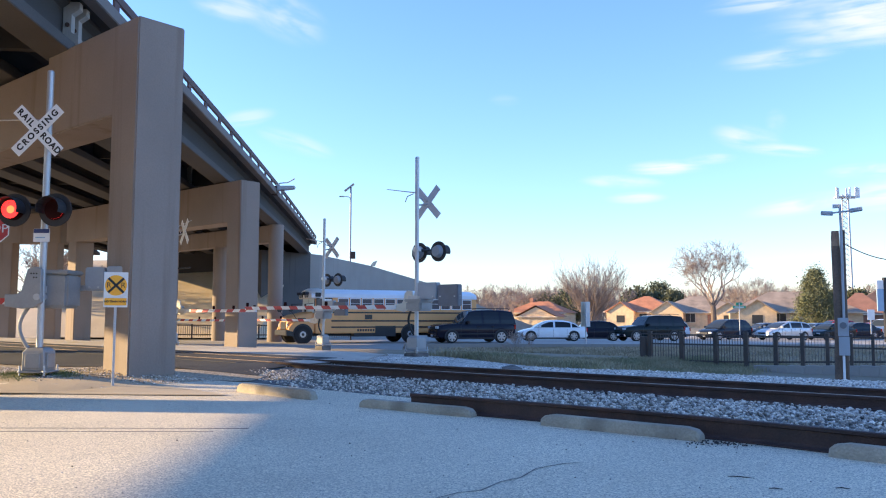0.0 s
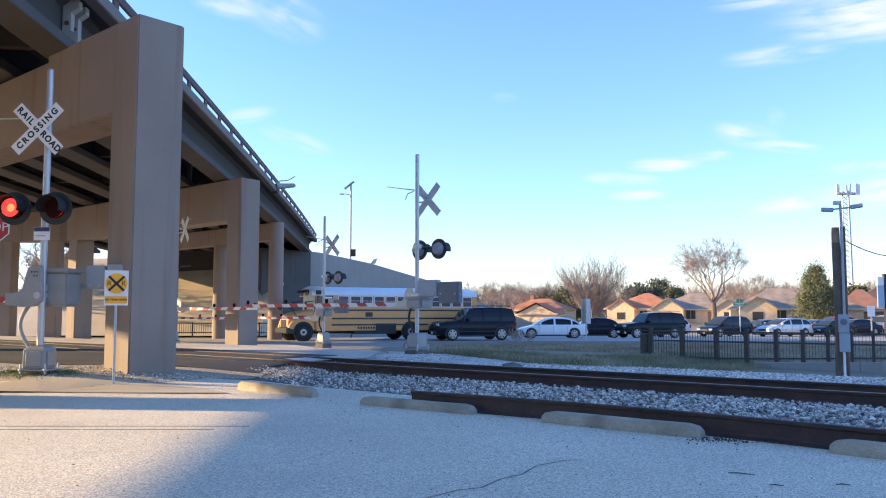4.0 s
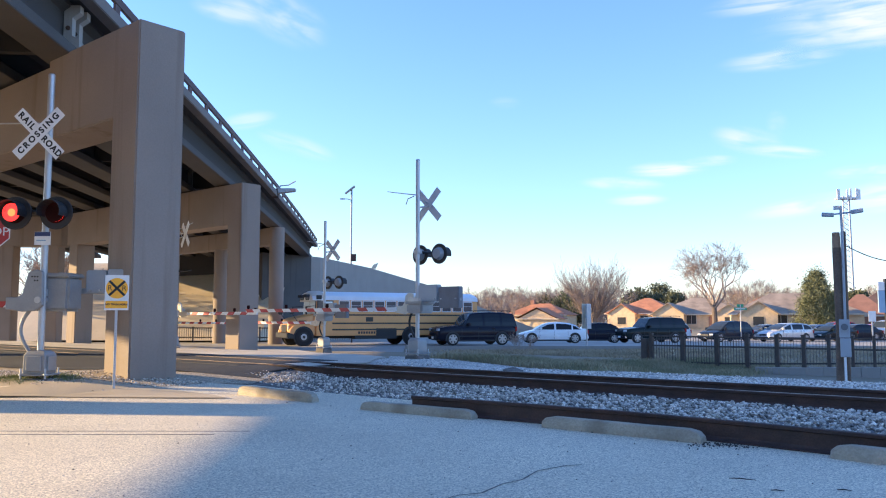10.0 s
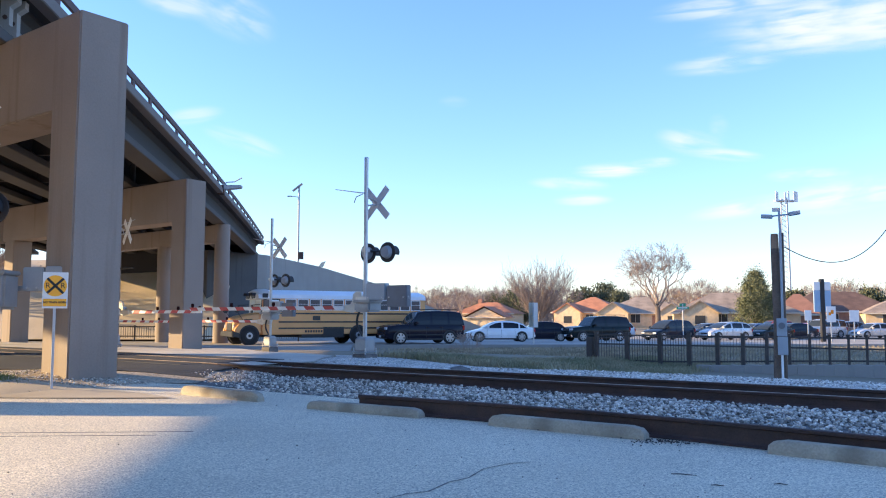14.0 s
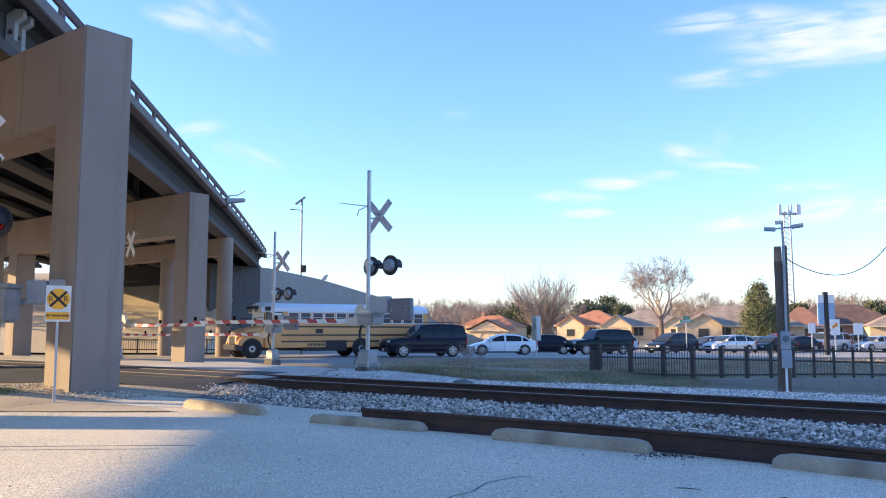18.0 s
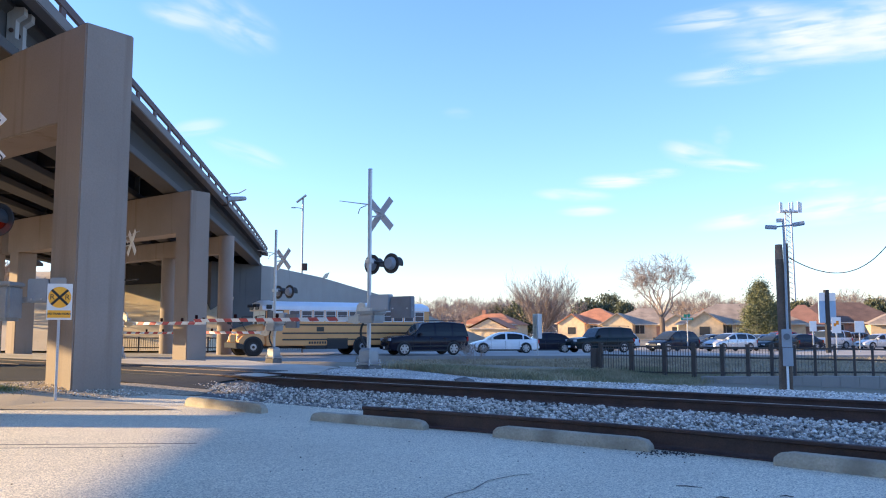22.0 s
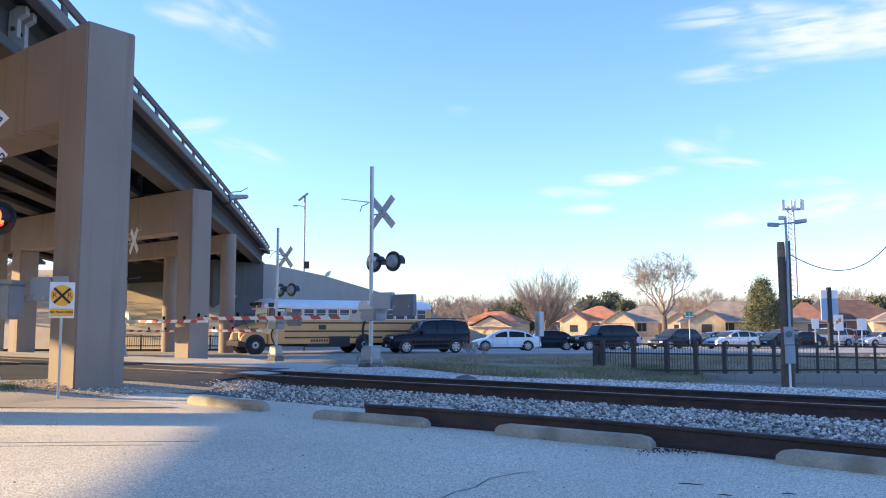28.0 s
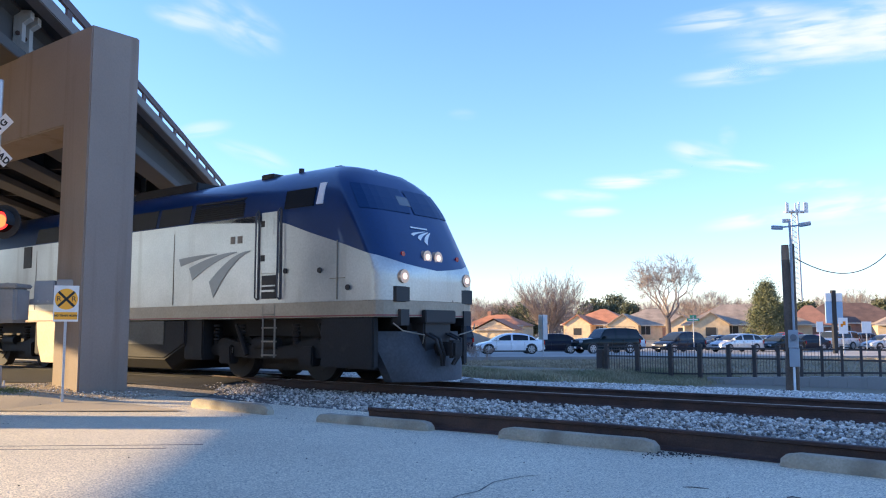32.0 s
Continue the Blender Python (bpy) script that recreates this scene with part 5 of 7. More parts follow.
        part("turn_lamp", Geo().disc((x1 + 1.05, sy * 0.97, 1.30), (0, 1, 0), 0.07, 0.06, 12), "amberlamp", ob, "amber side lamp")
    part("front_bumper", Geo().box(x1 + 1.45, x1 + 1.68, -1.15, 1.15, 0.45, 0.75), "blackgloss", ob, "black front bumper", 0.03)
    part("grille", Geo().box(x1 + 1.48, x1 + 1.53, -0.5, 0.5, 0.78, 1.2), "blackgloss", ob)
    for sy in (-1, 1):
        part("headlamp", Geo().disc((x1 + 1.5, sy * 0.78, 1.0), (1, 0, 0), 0.11, 0.06, 16), "headlamp", ob, "round headlamp")
        part("fender", Geo().prism([(x1 + 0.02, 0.62), (x1 + 0.10, 1.0), (x1 + 0.36, 1.20), (x1 + 0.98, 1.22), (x1 + 1.30, 1.12), (x1 + 1.50, 0.92), (x1 + 1.54, 0.70), (x1 + 1.32, 0.62)], *sorted((sy * 0.90, sy * 1.17))), "busyellow", ob, bevel=0.04)
        part("bumper_end", Geo().prism([(x1 + 1.28, 0.40), (x1 + 1.66, 0.44), (x1 + 1.66, 0.74), (x1 + 1.28, 0.66)], *sorted((sy * 1.10, sy * 1.20))), "blackgloss", ob, "black bumper end", 0.02)
        part("wheel_well", Geo().disc((x1 + 0.72, sy * 1.19, 0.52), (0, 1, 0), 0.58, 0.02, 24), "black", ob)
        part("wheel_well", Geo().disc((-1.43, sy * 1.2, 0.52), (0, 1, 0), 0.58, 0.02, 24), "black", ob)
        for x in (x1 + 0.72, -1.43):
            w = part("wheel", Geo().tube([(0, -0.14, 0), (0, -0.1, 0), (0, 0.1, 0), (0, 0.14, 0)], [0.46, 0.5, 0.5, 0.46], 26), "tyre", ob, "black truck tyre", smooth=True, at=pose(x, sy * 1.10, 0.5))
            part("rim", Geo().tube([(0, sy * 0.10, 0), (0, sy * 0.145, 0)], [0.30, 0.27], 20), "black", w)
            part("hub", Geo().tube([(0, sy * 0.14, 0), (0, sy * 0.17, 0)], [0.10, 0.06], 16), "blackgloss", w, "dark hub")
            part("hub_ring", Geo().tube([(0, sy * 0.143, 0), (0, sy * 0.152, 0)], [0.185, 0.165], 20), "rim", w, "pale ring of wheel nuts")
        for z in (0.86, 1.22, 1.70):
            part("rub_rail", Geo().box(x0 + 0.05, x1 - 0.95, *sorted((sy * (hw - 0.02), sy * (hw + 0.022))), z, z + 0.085), "blackgloss", ob, "black rub rail")
        part("window_band", Geo().box(x0 + 0.3, x1 - 1.05, *sorted((sy * (hw - 0.03), sy * (hw + 0.004))), 1.88, 2.60), "busyellow", ob)
        for k in range(12):
            xa = x0 + 0.38 + k * 0.735
            fr = part("side_window", Geo().box(xa, xa + 0.66, *sorted((sy * (hw - 0.02), sy * (hw + 0.012))), 1.93, 2.57), "buswhite", ob, "pale framed sash window")
            part("pane", Geo().box(xa + 0.045, xa + 0.615, *sorted((sy * hw, sy * (hw + 0.018))), 1.975, 2.265), "buspane", fr)
            part("pane", Geo().box(xa + 0.045, xa + 0.615, *sorted((sy * hw, sy * (hw + 0.018))), 2.285, 2.525), "buspane", fr)
        fr = part("driver_window", Geo().box(x1 - 1.0, x1 - 0.04, *sorted((sy * (hw - 0.02), sy * (hw + 0.012))), 1.72, 2.56), "blackgloss", ob, "black framed driver window")
        part("pane", Geo().box(x1 - 0.95, x1 - 0.52, *sorted((sy * hw, sy * (hw + 0.018))), 1.78, 2.50), "skypane", fr, "pale greenish pane")
        part("pane", Geo().box(x1 - 0.48, x1 - 0.09, *sorted((sy * hw, sy * (hw + 0.018))), 1.78, 2.50), "buspane", fr)
        part("mirror", Geo().box(x1 + 0.62, x1 + 0.70, *sorted((sy * 1.22, sy * 1.46)), 1.75, 2.2), "blackgloss", ob, "black side mirror", 0.02)
        part("mirror_arm", Geo().tube([(x1 + 0.1, sy * 1.1, 2.25), (x1 + 0.66, sy * 1.32, 2.2)], 0.02, 6), "black", ob)
        part("battery_box", Geo().box(-0.5, 0.8, *sorted((sy * 0.7, sy * 1.215)), 0.36, 0.97), "black", ob)
    for sy in (-1, 1):
        part("skirt_box", Geo().box(0.8, 2.1, *sorted((sy * 0.7, sy * 1.16)), 0.36, 0.56), "black", ob, "black underfloor box")
        part("side_vent", Geo().box(1.0, 1.45, *sorted((sy * (hw - 0.02), sy * (hw + 0.008))), 1.36, 1.62), "blackgloss", ob, "dark side vent")
        for k in range(7):
            part("lettering_bar", Geo().box(0.85 + 0.16 * k, 0.96 + 0.16 * k, *sorted((sy * hw, sy * (hw + 0.006))), 0.66, 0.79), "black", ob)
        part("entry_door" if sy < 0 else "driver_panel", Geo().box(x1 - 0.92, x1 - 0.15, *sorted((sy * (hw - 0.02), sy * (hw + 0.010))), 0.7, 1.72), "busyellow", ob)
    screen = part("windscreen_frame", Geo().slab((x1 + 0.012, -1.12, 1.62), (x1 + 0.012, 1.12, 1.62), (x1 - 0.03, 1.10, 2.58), (x1 - 0.03, -1.10, 2.58), 0.05), "blackgloss", ob, "black windscreen frame")
    for y0, y1 in ((-1.06, -0.03), (0.03, 1.06)):
        part("windscreen", Geo().slab((x1 + 0.064, y0, 1.68), (x1 + 0.064, y1, 1.68), (x1 + 0.024, y1, 2.52), (x1 + 0.024, y0, 2.52), 0.01), "skypane", screen, "windscreen painted pale as reflected sky")
    part("roof_cap", Geo().loft([[(x, hw * w * math.cos(math.pi * k / 12), 2.52 + (h * math.sin(math.pi * k / 12) ** 0.6)) for k in range(13)] for x, w, h in ((x1 - 0.45, 1.02, 0.62), (x1 + 0.05, 1.0, 0.60), (x1 + 0.24, 0.92, 0.50), (x1 + 0.30, 0.80, 0.36))]), "buscap", ob, "rounded front cap with lamps", 0.0, True)
    for y in (-0.66, -0.36, 0.36, 0.66):
        lamp = part("warning_lamp", Geo().disc((x1 + 0.31, y, 2.74), (1, 0, 0), 0.16, 0.08, 16), "blackgloss", ob, "dark warning lamp")
        part("lamp_visor", Geo().add([(x1 + 0.26 + d, y + r * math.cos(a), 2.74 + r * math.sin(a)) for a in (math.pi * k / 8 for k in range(9)) for d, r in ((0.0, 0.17), (0.22, 0.18), (0.22, 0.165), (0.0, 0.155))],
             [(4 * k + i, 4 * k + (i + 1) % 4, 4 * k + 4 + (i + 1) % 4, 4 * k + 4 + i) for k in range(8) for i in range(4)]), "black", lamp, "black lamp visor")
    for sy in (-1, 1):
        part("cap_marker", Geo().box(x1 - 0.30, x1 + 0.02, *sorted((sy * (hw - 0.02), sy * (hw + 0.05))), 2.62, 2.86), "black", ob, "black eyebrow panel", 0.02)
    part("chassis_rail", Geo().box(x0 + 0.3, x1 + 1.4, -0.5, 0.5, 0.4, 0.6), "black", ob)
    part("rear_bumper", Geo().box(x0 - 0.12, x0 + 0.05, -1.2, 1.2, 0.5, 0.75), "blackgloss", ob, "black rear bumper", 0.02)
    return ob


school_bus(pose(-3.76, 49.92, Z_ROAD - 0.0, 0, 0, 207))

# ---------------------------------------------------------------- locomotive
# x forwards with the nose tip at 0, y away from the lot, z from the lot's level
def nose_x(z):
    table = [(0, 0.0), (2.43, 0.0), (2.75, -0.17), (3.1, -0.36), (3.5, -0.58), (3.85, -0.78), (4.15, -1.0), (4.4, -1.25), (4.6, -1.5), (4.74, -2.1), (4.80, -2.9), (9, -4.0)]
    for (a, xa), (b, xb) in zip(table, table[1:]):
        if a <= z <= b:
            return xa + (xb - xa) * (z - a) / (b - a)


def half_width(z):
    table = [(0, 1.50), (3.7, 1.52), (4.12, 1.44), (4.3, 1.33), (4.48, 1.12), (4.62, 0.86), (4.72, 0.58), (4.78, 0.34), (4.81, 0.12), (9, 0.1)]
    for (a, wa), (b, wb) in zip(table, table[1:]):
        if a <= z <= b:
            return wa + (wb - wa) * (z - a) / (b - a)


LOCO_L = 20.6
PLAN = [(0.0, 0.0, 2.43), (0.0, 0.30, 2.47), (0.02, 0.60, 2.53), (0.08, 0.78, 2.60), (0.19, 0.90, 2.665), (0.30, 0.962, 2.70), (0.345, 0.974, 2.715), (0.42, 0.978, 2.745), (1.0, 0.985, 2.98), (1.6, 0.995, 3.20), (2.2, 1.0, 3.45), (2.85, 1.0, 3.68), (3.6, 1.0, 3.68), (5.0, 1.0, 3.68), (8.0, 1.0, 3.68), (12.0, 1.0, 3.68), (16.0, 1.0, 3.68), (20.5, 1.0, 3.68), (20.6, 0.97, 3.68), (20.6, 0.5, 3.68)]
PLAN = PLAN + [(l, -w, z) for l, w, z in reversed(PLAN[1:])]


def hull_ring(zfun):
    ring = []
    for l, w, zb in PLAN:
        z = zfun(zb)
        x = min(nose_x(z) - l * (1 - 0.0), 0)
        x = max(x, -LOCO_L)
        ring.append((x if l < LOCO_L else -LOCO_L, w * half_width(z), z))
    return ring


loco = thing("locomotive", "silver and blue diesel passenger locomotive with lit headlamps", "locomotive")
part("lower_body", Geo().loft([hull_ring(lambda zb, k=k: 1.83 + (zb - 1.83) * k / 5) for k in range(6)], cap=False), "locosilver", loco, "dusty silver lower body", smooth=True)
part("upper_body", Geo().loft([hull_ring(lambda zb, f=f: zb + (4.81 - zb) * f) for f in (0, 0.12, 0.24, 0.36, 0.48, 0.58, 0.68, 0.76, 0.83, 0.89, 0.93, 0.965, 0.985, 1.0)]), "locoblue", loco, "deep blue cab and roof", smooth=True)
part("sill_band", Geo().loft([hull_ring(lambda zb, k=k: k) for k in (1.52, 1.60, 1.825)], cap=True), "locosill", loco, "brown-stained silver sill band")
part("red_stripe", Geo().loft([[(x + 0.004 if abs(y) < 1.2 else x, y * 1.004, z) for x, y, z in hull_ring(lambda zb, k=k: k)] for k in (1.535, 1.562)], cap=False), "locored", loco, "thin red stripe")


def side_box(x0, x1, z0, z1, proud=0.012, sy=-1):
    return Geo().box(-x1, -x0, *sorted((sy * 1.50, sy * (1.52 + proud))), z0, z1)


def upper_pane(x0, x1, z0, z1, lift=0.012, sy=-1):
    """A panel on the leaning upper side."""
    def y(z):
        return sy * (half_width(z) + lift)
    g = Geo()
    a, b = (-x1, y(z0), z0), (-x0, y(z0), z0)
    c, d = (-x0, y(z1), z1), (-x1, y(z1), z1)
    i = [(p[0], p[1] - sy * 0.05, p[2]) for p in (a, b, c, d)]
    return g.add([a, b, c, d, *i], [(0, 1, 2, 3), (7, 6, 5, 4), (0, 4, 5, 1), (1, 5, 6, 2), (2, 6, 7, 3), (3, 7, 4, 0)])


for sy in (-1, 1):
    part("cab_window", upper_pane(1.95, 2.8, 3.74, 4.12, 0.014, sy), "glass", loco, "dark cab side window")
    part("pale_marker", upper_pane(1.70, 1.86, 3.76, 4.2, 0.016, sy), "white", loco, "pale upright marker strip")
    part("engine_louvre", upper_pane(4.1, 5.9, 3.70, 4.14, 0.006, sy), "black", loco, "dark louvred panel")
    for k in range(8):
        part("slat", upper_pane(4.14, 5.86, 3.725 + 0.05 * k, 3.745 + 0.05 * k, 0.03, sy), "locodark", loco)
    for x0, x1 in ((6.05, 7.25), (7.38, 8.75), (8.88, 10.2), (10.4, 11.7), (11.85, 13.3)):
        part("roof_panel", upper_pane(x0, x1, 3.71, 4.13, 0.01, sy), "black", loco, "dark recessed engine-room panel")
    part("dark_panel", side_box(13.5, 13.95, 3.05, 3.66, 0.014, sy), "black", loco, "dark narrow grille")
    # crew door, rails, ladder
    door = part("crew_door", side_box(2.95, 3.48, 2.44, 3.72, 0.02, sy), "locosilver", loco, "silver crew door", 0.008)
    part("door_window", Geo().box(-3.36, -3.08, *sorted((sy * 1.53, sy * 1.548)), 3.25, 3.6), "locosilver", door)
    step_hole = part("step_recess", side_box(3.0, 3.45, 1.92, 2.40, 0.016, sy), "black", loco, "dark step recess")
    part("step_tread", side_box(3.02, 3.43, 2.06, 2.10, 0.05, sy), "locosilver", loco)
    part("step_tread", side_box(3.02, 3.43, 2.17, 2.20, 0.03, sy), "locosilver", loco)
    for x in (2.88, 3.57):
        part("handrail", Geo().tube([(-x, sy * 1.54, 1.9), (-x, sy * 1.61, 1.95), (-x, sy * 1.61, 3.70), (-x, sy * 1.54, 3.78)], 0.018, 8), "plough", loco, "dark vertical handrail", smooth=True)
        part("rail_strip", Geo().box(-x - 0.03, -x + 0.03, *sorted((sy * 1.52, sy * 1.53)), 1.9, 3.75), "plough", loco)
    for z in (2.7, 3.42):
        part("door_latch", side_box(3.36, 3.48, z, z + 0.13, 0.03, sy), "black", loco)
    ladder = part("ladder", Geo().tube([(-3.42, sy * 1.5, 0.72), (-3.42, sy * 1.5, 1.8)], 0.02, 6), "locogrime", loco, "worn side ladder")
    part("ladder_rail", Geo().tube([(-3.05, sy * 1.5, 0.72), (-3.05, sy * 1.5, 1.8)], 0.02, 6), "locogrime", ladder)
    for z in (0.75, 1.03, 1.31, 1.58):
        part("rung", Geo().box(-3.42, -3.05, *sorted((sy * 1.44, sy * 1.54)), z, z + 0.03), "locogrime", ladder)
    # sweeping grey emblem: three curved blades
    for k, (x_root, tail, drop, width) in enumerate(((6.4, 5.0, 0.10, 0.14), (6.0, 4.4, 0.36, 0.24), (5.25, 4.05, 0.72, 0.30))):
        g = Geo()
        n = 8
        up, dn = [], []
        for i in range(n + 1):
            t = i / n
            x = x_root + (tail - 0.1 * k - x_root) * t
            z = 2.95 - drop * (1 - t) ** 1.7
            w = width * (1 - t) + 0.02
            up.append((-x, z + w * 0.35))
            dn.append((-x + w * 0.5 * (1 - t), z - w * 0.75))
        part("emblem_blade", Geo().prism(up + dn[::-1], *sorted((sy * 1.521, sy * 1.527))), "locogrey", loco, "faded grey emblem blade")
    for x in (4.28, 4.52):
        part("lettering_bar", side_box(x - 0.15, x, 3.13, 3.29, 0.006, sy), "locogrime", loco)
    # panel seams and small fittings
    for x in (1.25, 6.6, 9.9, 13.2, 16.4):
        part("panel_seam", side_box(x, x + 0.018, 1.86, 3.0 if x < 2 else 3.5, 0.003, sy), "locogrime", loco)
    for x, z in ((2.72, 2.47), (1.72, 2.44), (0.95, 2.08), (9.2, 2.3)):
        part("lift_lug", Geo().disc((-x, sy * 1.535, z), (0, 1, 0), 0.055, 0.03, 12), "black", loco)
    part("access_seam", side_box(1.05, 1.45, 2.26, 2.275, 0.004, sy), "locogrime", loco)
    # skirt behind the pilot
    part("side_skirt", Geo().box(-1.75, -0.35, *sorted((sy * 1.30, sy * 1.47)), 0.55, 1.52), "locodark", loco, "dark grey side skirt", 0.03)

# fuel tank and trucks
tank = []
for x in (-6.2, -7.0, -11.6, -12.4):
    e = 0.0 if x in (-7.0, -11.6) else 0.35
    tank.append([(x, -1.45, 1.5), (x, -1.45, 0.62 + e), (x, -1.2, 0.36 + e), (x, 1.2, 0.36 + e), (x, 1.45, 0.62 + e), (x, 1.45, 1.5)])
part("fuel_tank", Geo().loft(tank), "locodark", loco, "grimy dark fuel tank", 0.03)
part("tank_side", Geo().box(-11.6, -7.0, -1.47, -1.452, 0.95, 1.5), "tankgrey", loco, "dusty grey tank side panel")
part("air_reservoir", Geo().tube([(-12.6, -1.15, 1.05), (-13.2, -1.15, 1.05)], 0.25, 16), "locodark", loco, smooth=True)
loco_wheels = []
for cx in (-3.7, -15.3):
    truck = part("truck", Geo().box(cx - 1.9, cx + 1.9, -0.62, 0.62, 0.42, 1.15), "locodark", loco, "dark truck frame", 0.04)
    for sy in (-1, 1):
        g = Geo().prism([(cx - 2.05, 0.85), (cx - 1.5, 1.12), (cx - 0.6, 0.95), (cx + 0.6, 0.95), (cx + 1.5, 1.12), (cx + 2.05, 0.85), (cx + 1.8, 0.72), (cx + 0.6, 0.68), (cx - 0.6, 0.68), (cx - 1.8, 0.72)], *sorted((sy * 0.98, sy * 1.16)))
        part("side_frame", g, "locodark", truck, "dark cast side frame", 0.02)
        for wx in (-1.3, 1.3):
            part("axle_box", Geo().box(cx + wx - 0.2, cx + wx + 0.2, *sorted((sy * 1.0, sy * 1.26)), 0.55, 0.95), "locodark", truck, "dark axle box", 0.03)
            for dx in (-0.42, 0.42):
                g = Geo()
                for k in range(6):
                    g.tube([(cx + wx + dx, sy * 1.12, 0.98 + 0.075 * k), (cx + wx + dx, sy * 1.12, 1.03 + 0.075 * k)], 0.095 if k % 2 else 0.075, 10)
                part("coil_spring", g, "locodark", truck, "dark coil spring")
            part("damper", Geo().tube([(cx + wx + 0.7, sy * 1.2, 0.75), (cx + wx + 0.35, sy * 1.2, 1.4)], 0.05, 8), "locodark", truck)
        part("brake_cylinder", Geo().tube([(cx - 0.35, sy * 1.15, 1.0), (cx + 0.35, sy * 1.15, 1.0)], 0.13, 12), "locodark", truck, smooth=True)
    for wx in (-1.3, 1.3):
        g = Geo()
        for sy in (-1, 1):
            g.tube([(0, sy * 0.66, 0), (0, sy * 0.80, 0)], [0.52, 0.50], 28)
            g.tube([(0, sy * 0.62, 0), (0, sy * 0.66, 0)], [0.55, 0.54], 28)
        g.tube([(0, -1.0, 0), (0, 1.0, 0)], 0.09, 10)
        w = part("wheelset", g, "locodark", loco, "dark steel wheelset", at=pose(cx + wx, 0, RAIL_TOP + 0.505))
        for sy in (-1, 1):
            part("wheel_rim", Geo().disc((0, sy * 0.805, 0), (0, 1, 0), 0.3, 0.02, 6), "locodark", w)
        loco_wheels.append((w, cx + wx))
    part("underframe", Geo().box(cx - 2.3, cx + 2.3, -0.85, 0.85, 1.15, 1.53), "locodark", loco)
part("centre_sill", Geo().box(-20.4, -0.3, -0.55, 0.55, 0.62, 1.53), "locodark", loco)
part("data_plate", Geo().box(-5.05, -4.8, -1.2, -1.17, 0.78, 0.90), "white", loco, "small white plate on the truck")
for x in (-5.95, -13.0):
    part("equipment_box", Geo().box(x - 0.35, x + 0.35, -1.4, 1.4, 0.62, 1.53), "locodark", loco, "dark underfloor equipment box", 0.03)
part("rear_skirt", Geo().prism([(-13.1, 1.53), (-13.0, 0.9), (-12.75, 0.42), (-11.85, 0.42), (-11.85, 1.53)], -1.49, -1.46), "locosill", loco, "cream-lit side skirt panel")

# nose fittings
def on_nose(y, z):
    """The nose surface at that height and offset from its middle line."""
    w = abs(y) / half_width(z)
    inset = 0.0
    for (l0, a, _), (l1, b, _) in zip(PLAN[:12], PLAN[1:12]):
        if a <= w <= b:
            inset = l0 + (l1 - l0) * (w - a) / max(1e-6, b - a)
    return nose_x(z) - inset


for sgn in (-1, 1):
    g = Geo()
    n = 8
    rows = []
    for z in (3.62, 3.76, 3.90, 4.04, 4.16):
        edge = half_width(z) * 0.90
        rows.append([(on_nose(y, z) + 0.014, sgn * y, z) for y in np.linspace(0.06, edge, n)])
    for r in range(4):
        for i in range(n - 1):
            g.quad(rows[r][i], rows[r][i + 1], rows[r + 1][i + 1], rows[r + 1][i])
    part("windscreen", g, "bluepane", loco, "dark windscreen half")
# thin pale plate painted in as a reflection, no real fitting
part("windscreen_reflection", Geo().slab((on_nose(-0.42, 3.80) + 0.02, -0.30, 3.78), (on_nose(-0.42, 3.80) + 0.02, 0.05, 3.78), (on_nose(-0.42, 3.98) + 0.02, 0.05, 3.98), (on_nose(-0.42, 3.98) + 0.02, -0.30, 3.98), 0.004), "clearpane", loco, "pale pane added as a painted windscreen reflection")
for y in (-0.17, 0.17):
    x = on_nose(y, 2.70)
    lampb = part("headlamp", Geo().tube([(x - 0.10, y, 2.70), (x + 0.04, y, 2.70)], [0.135, 0.13], 20), "lampbowl", loco, "warm-lit headlamp bowl", smooth=True)
    part("headlamp_glow", Geo().disc((x + 0.045, y, 2.70), (1, 0, 0), 0.06, 0.01, 20), "headglow", lampb, "lit headlamp")
for y in (-0.98, 0.98):
    x = on_nose(y, 2.28)
    lampb = part("ditch_lamp", Geo().tube([(x - 0.08, y, 2.28), (x + 0.04, y, 2.28)], [0.14, 0.13], 20), "lampbowl", loco, "warm-lit ditch lamp bowl", smooth=True)
    part("ditch_glow", Geo().disc((x + 0.045, y, 2.28), (1, 0, 0), 0.06, 0.01, 20), "headglow", lampb, "lit ditch lamp")
    part("vent_recess", Geo().box(x - 0.1, x + 0.02, y - 0.22, y + 0.22, 1.80, 2.09), "black", loco, "dark square recess", 0.01)
    part("corner_step", Geo().box(x - 0.2, x + 0.05, y - 0.12, y + 0.12, 1.36, 1.66), "black", loco)
# three curved blades that sweep up to the far side
for k in range(3):
    g = Geo()
    n = 6
    for i in range(n):
        quad = []
        for s, e in ((i / n, 0), ((i + 1) / n, 0), ((i + 1) / n, 1), (i / n, 1)):
            y = -0.36 + 0.17 * k + (0.52 - 0.10 * k) * s
            z = 3.16 - 0.065 * k + (0.10 + 0.06 * k) * s ** 0.6 - e * (0.035 + 0.02 * k) * (1 - 0.75 * s)
            y += e * 0.07 * (1 - s)
            quad.append((on_nose(y, z) + 0.010, y, z))
        g.quad(*quad)
    part("nose_emblem_blade", g, "white", loco, "white curved emblem blade")
part("nose_lettering_bar", Geo().slab(*[(on_nose(y, z) + 0.014, y, z) for y, z in ((-0.28, 3.295), (0.24, 3.295), (0.24, 3.325), (-0.28, 3.325))], 0.003), "white", loco)
for y in (-0.85, 0.85):
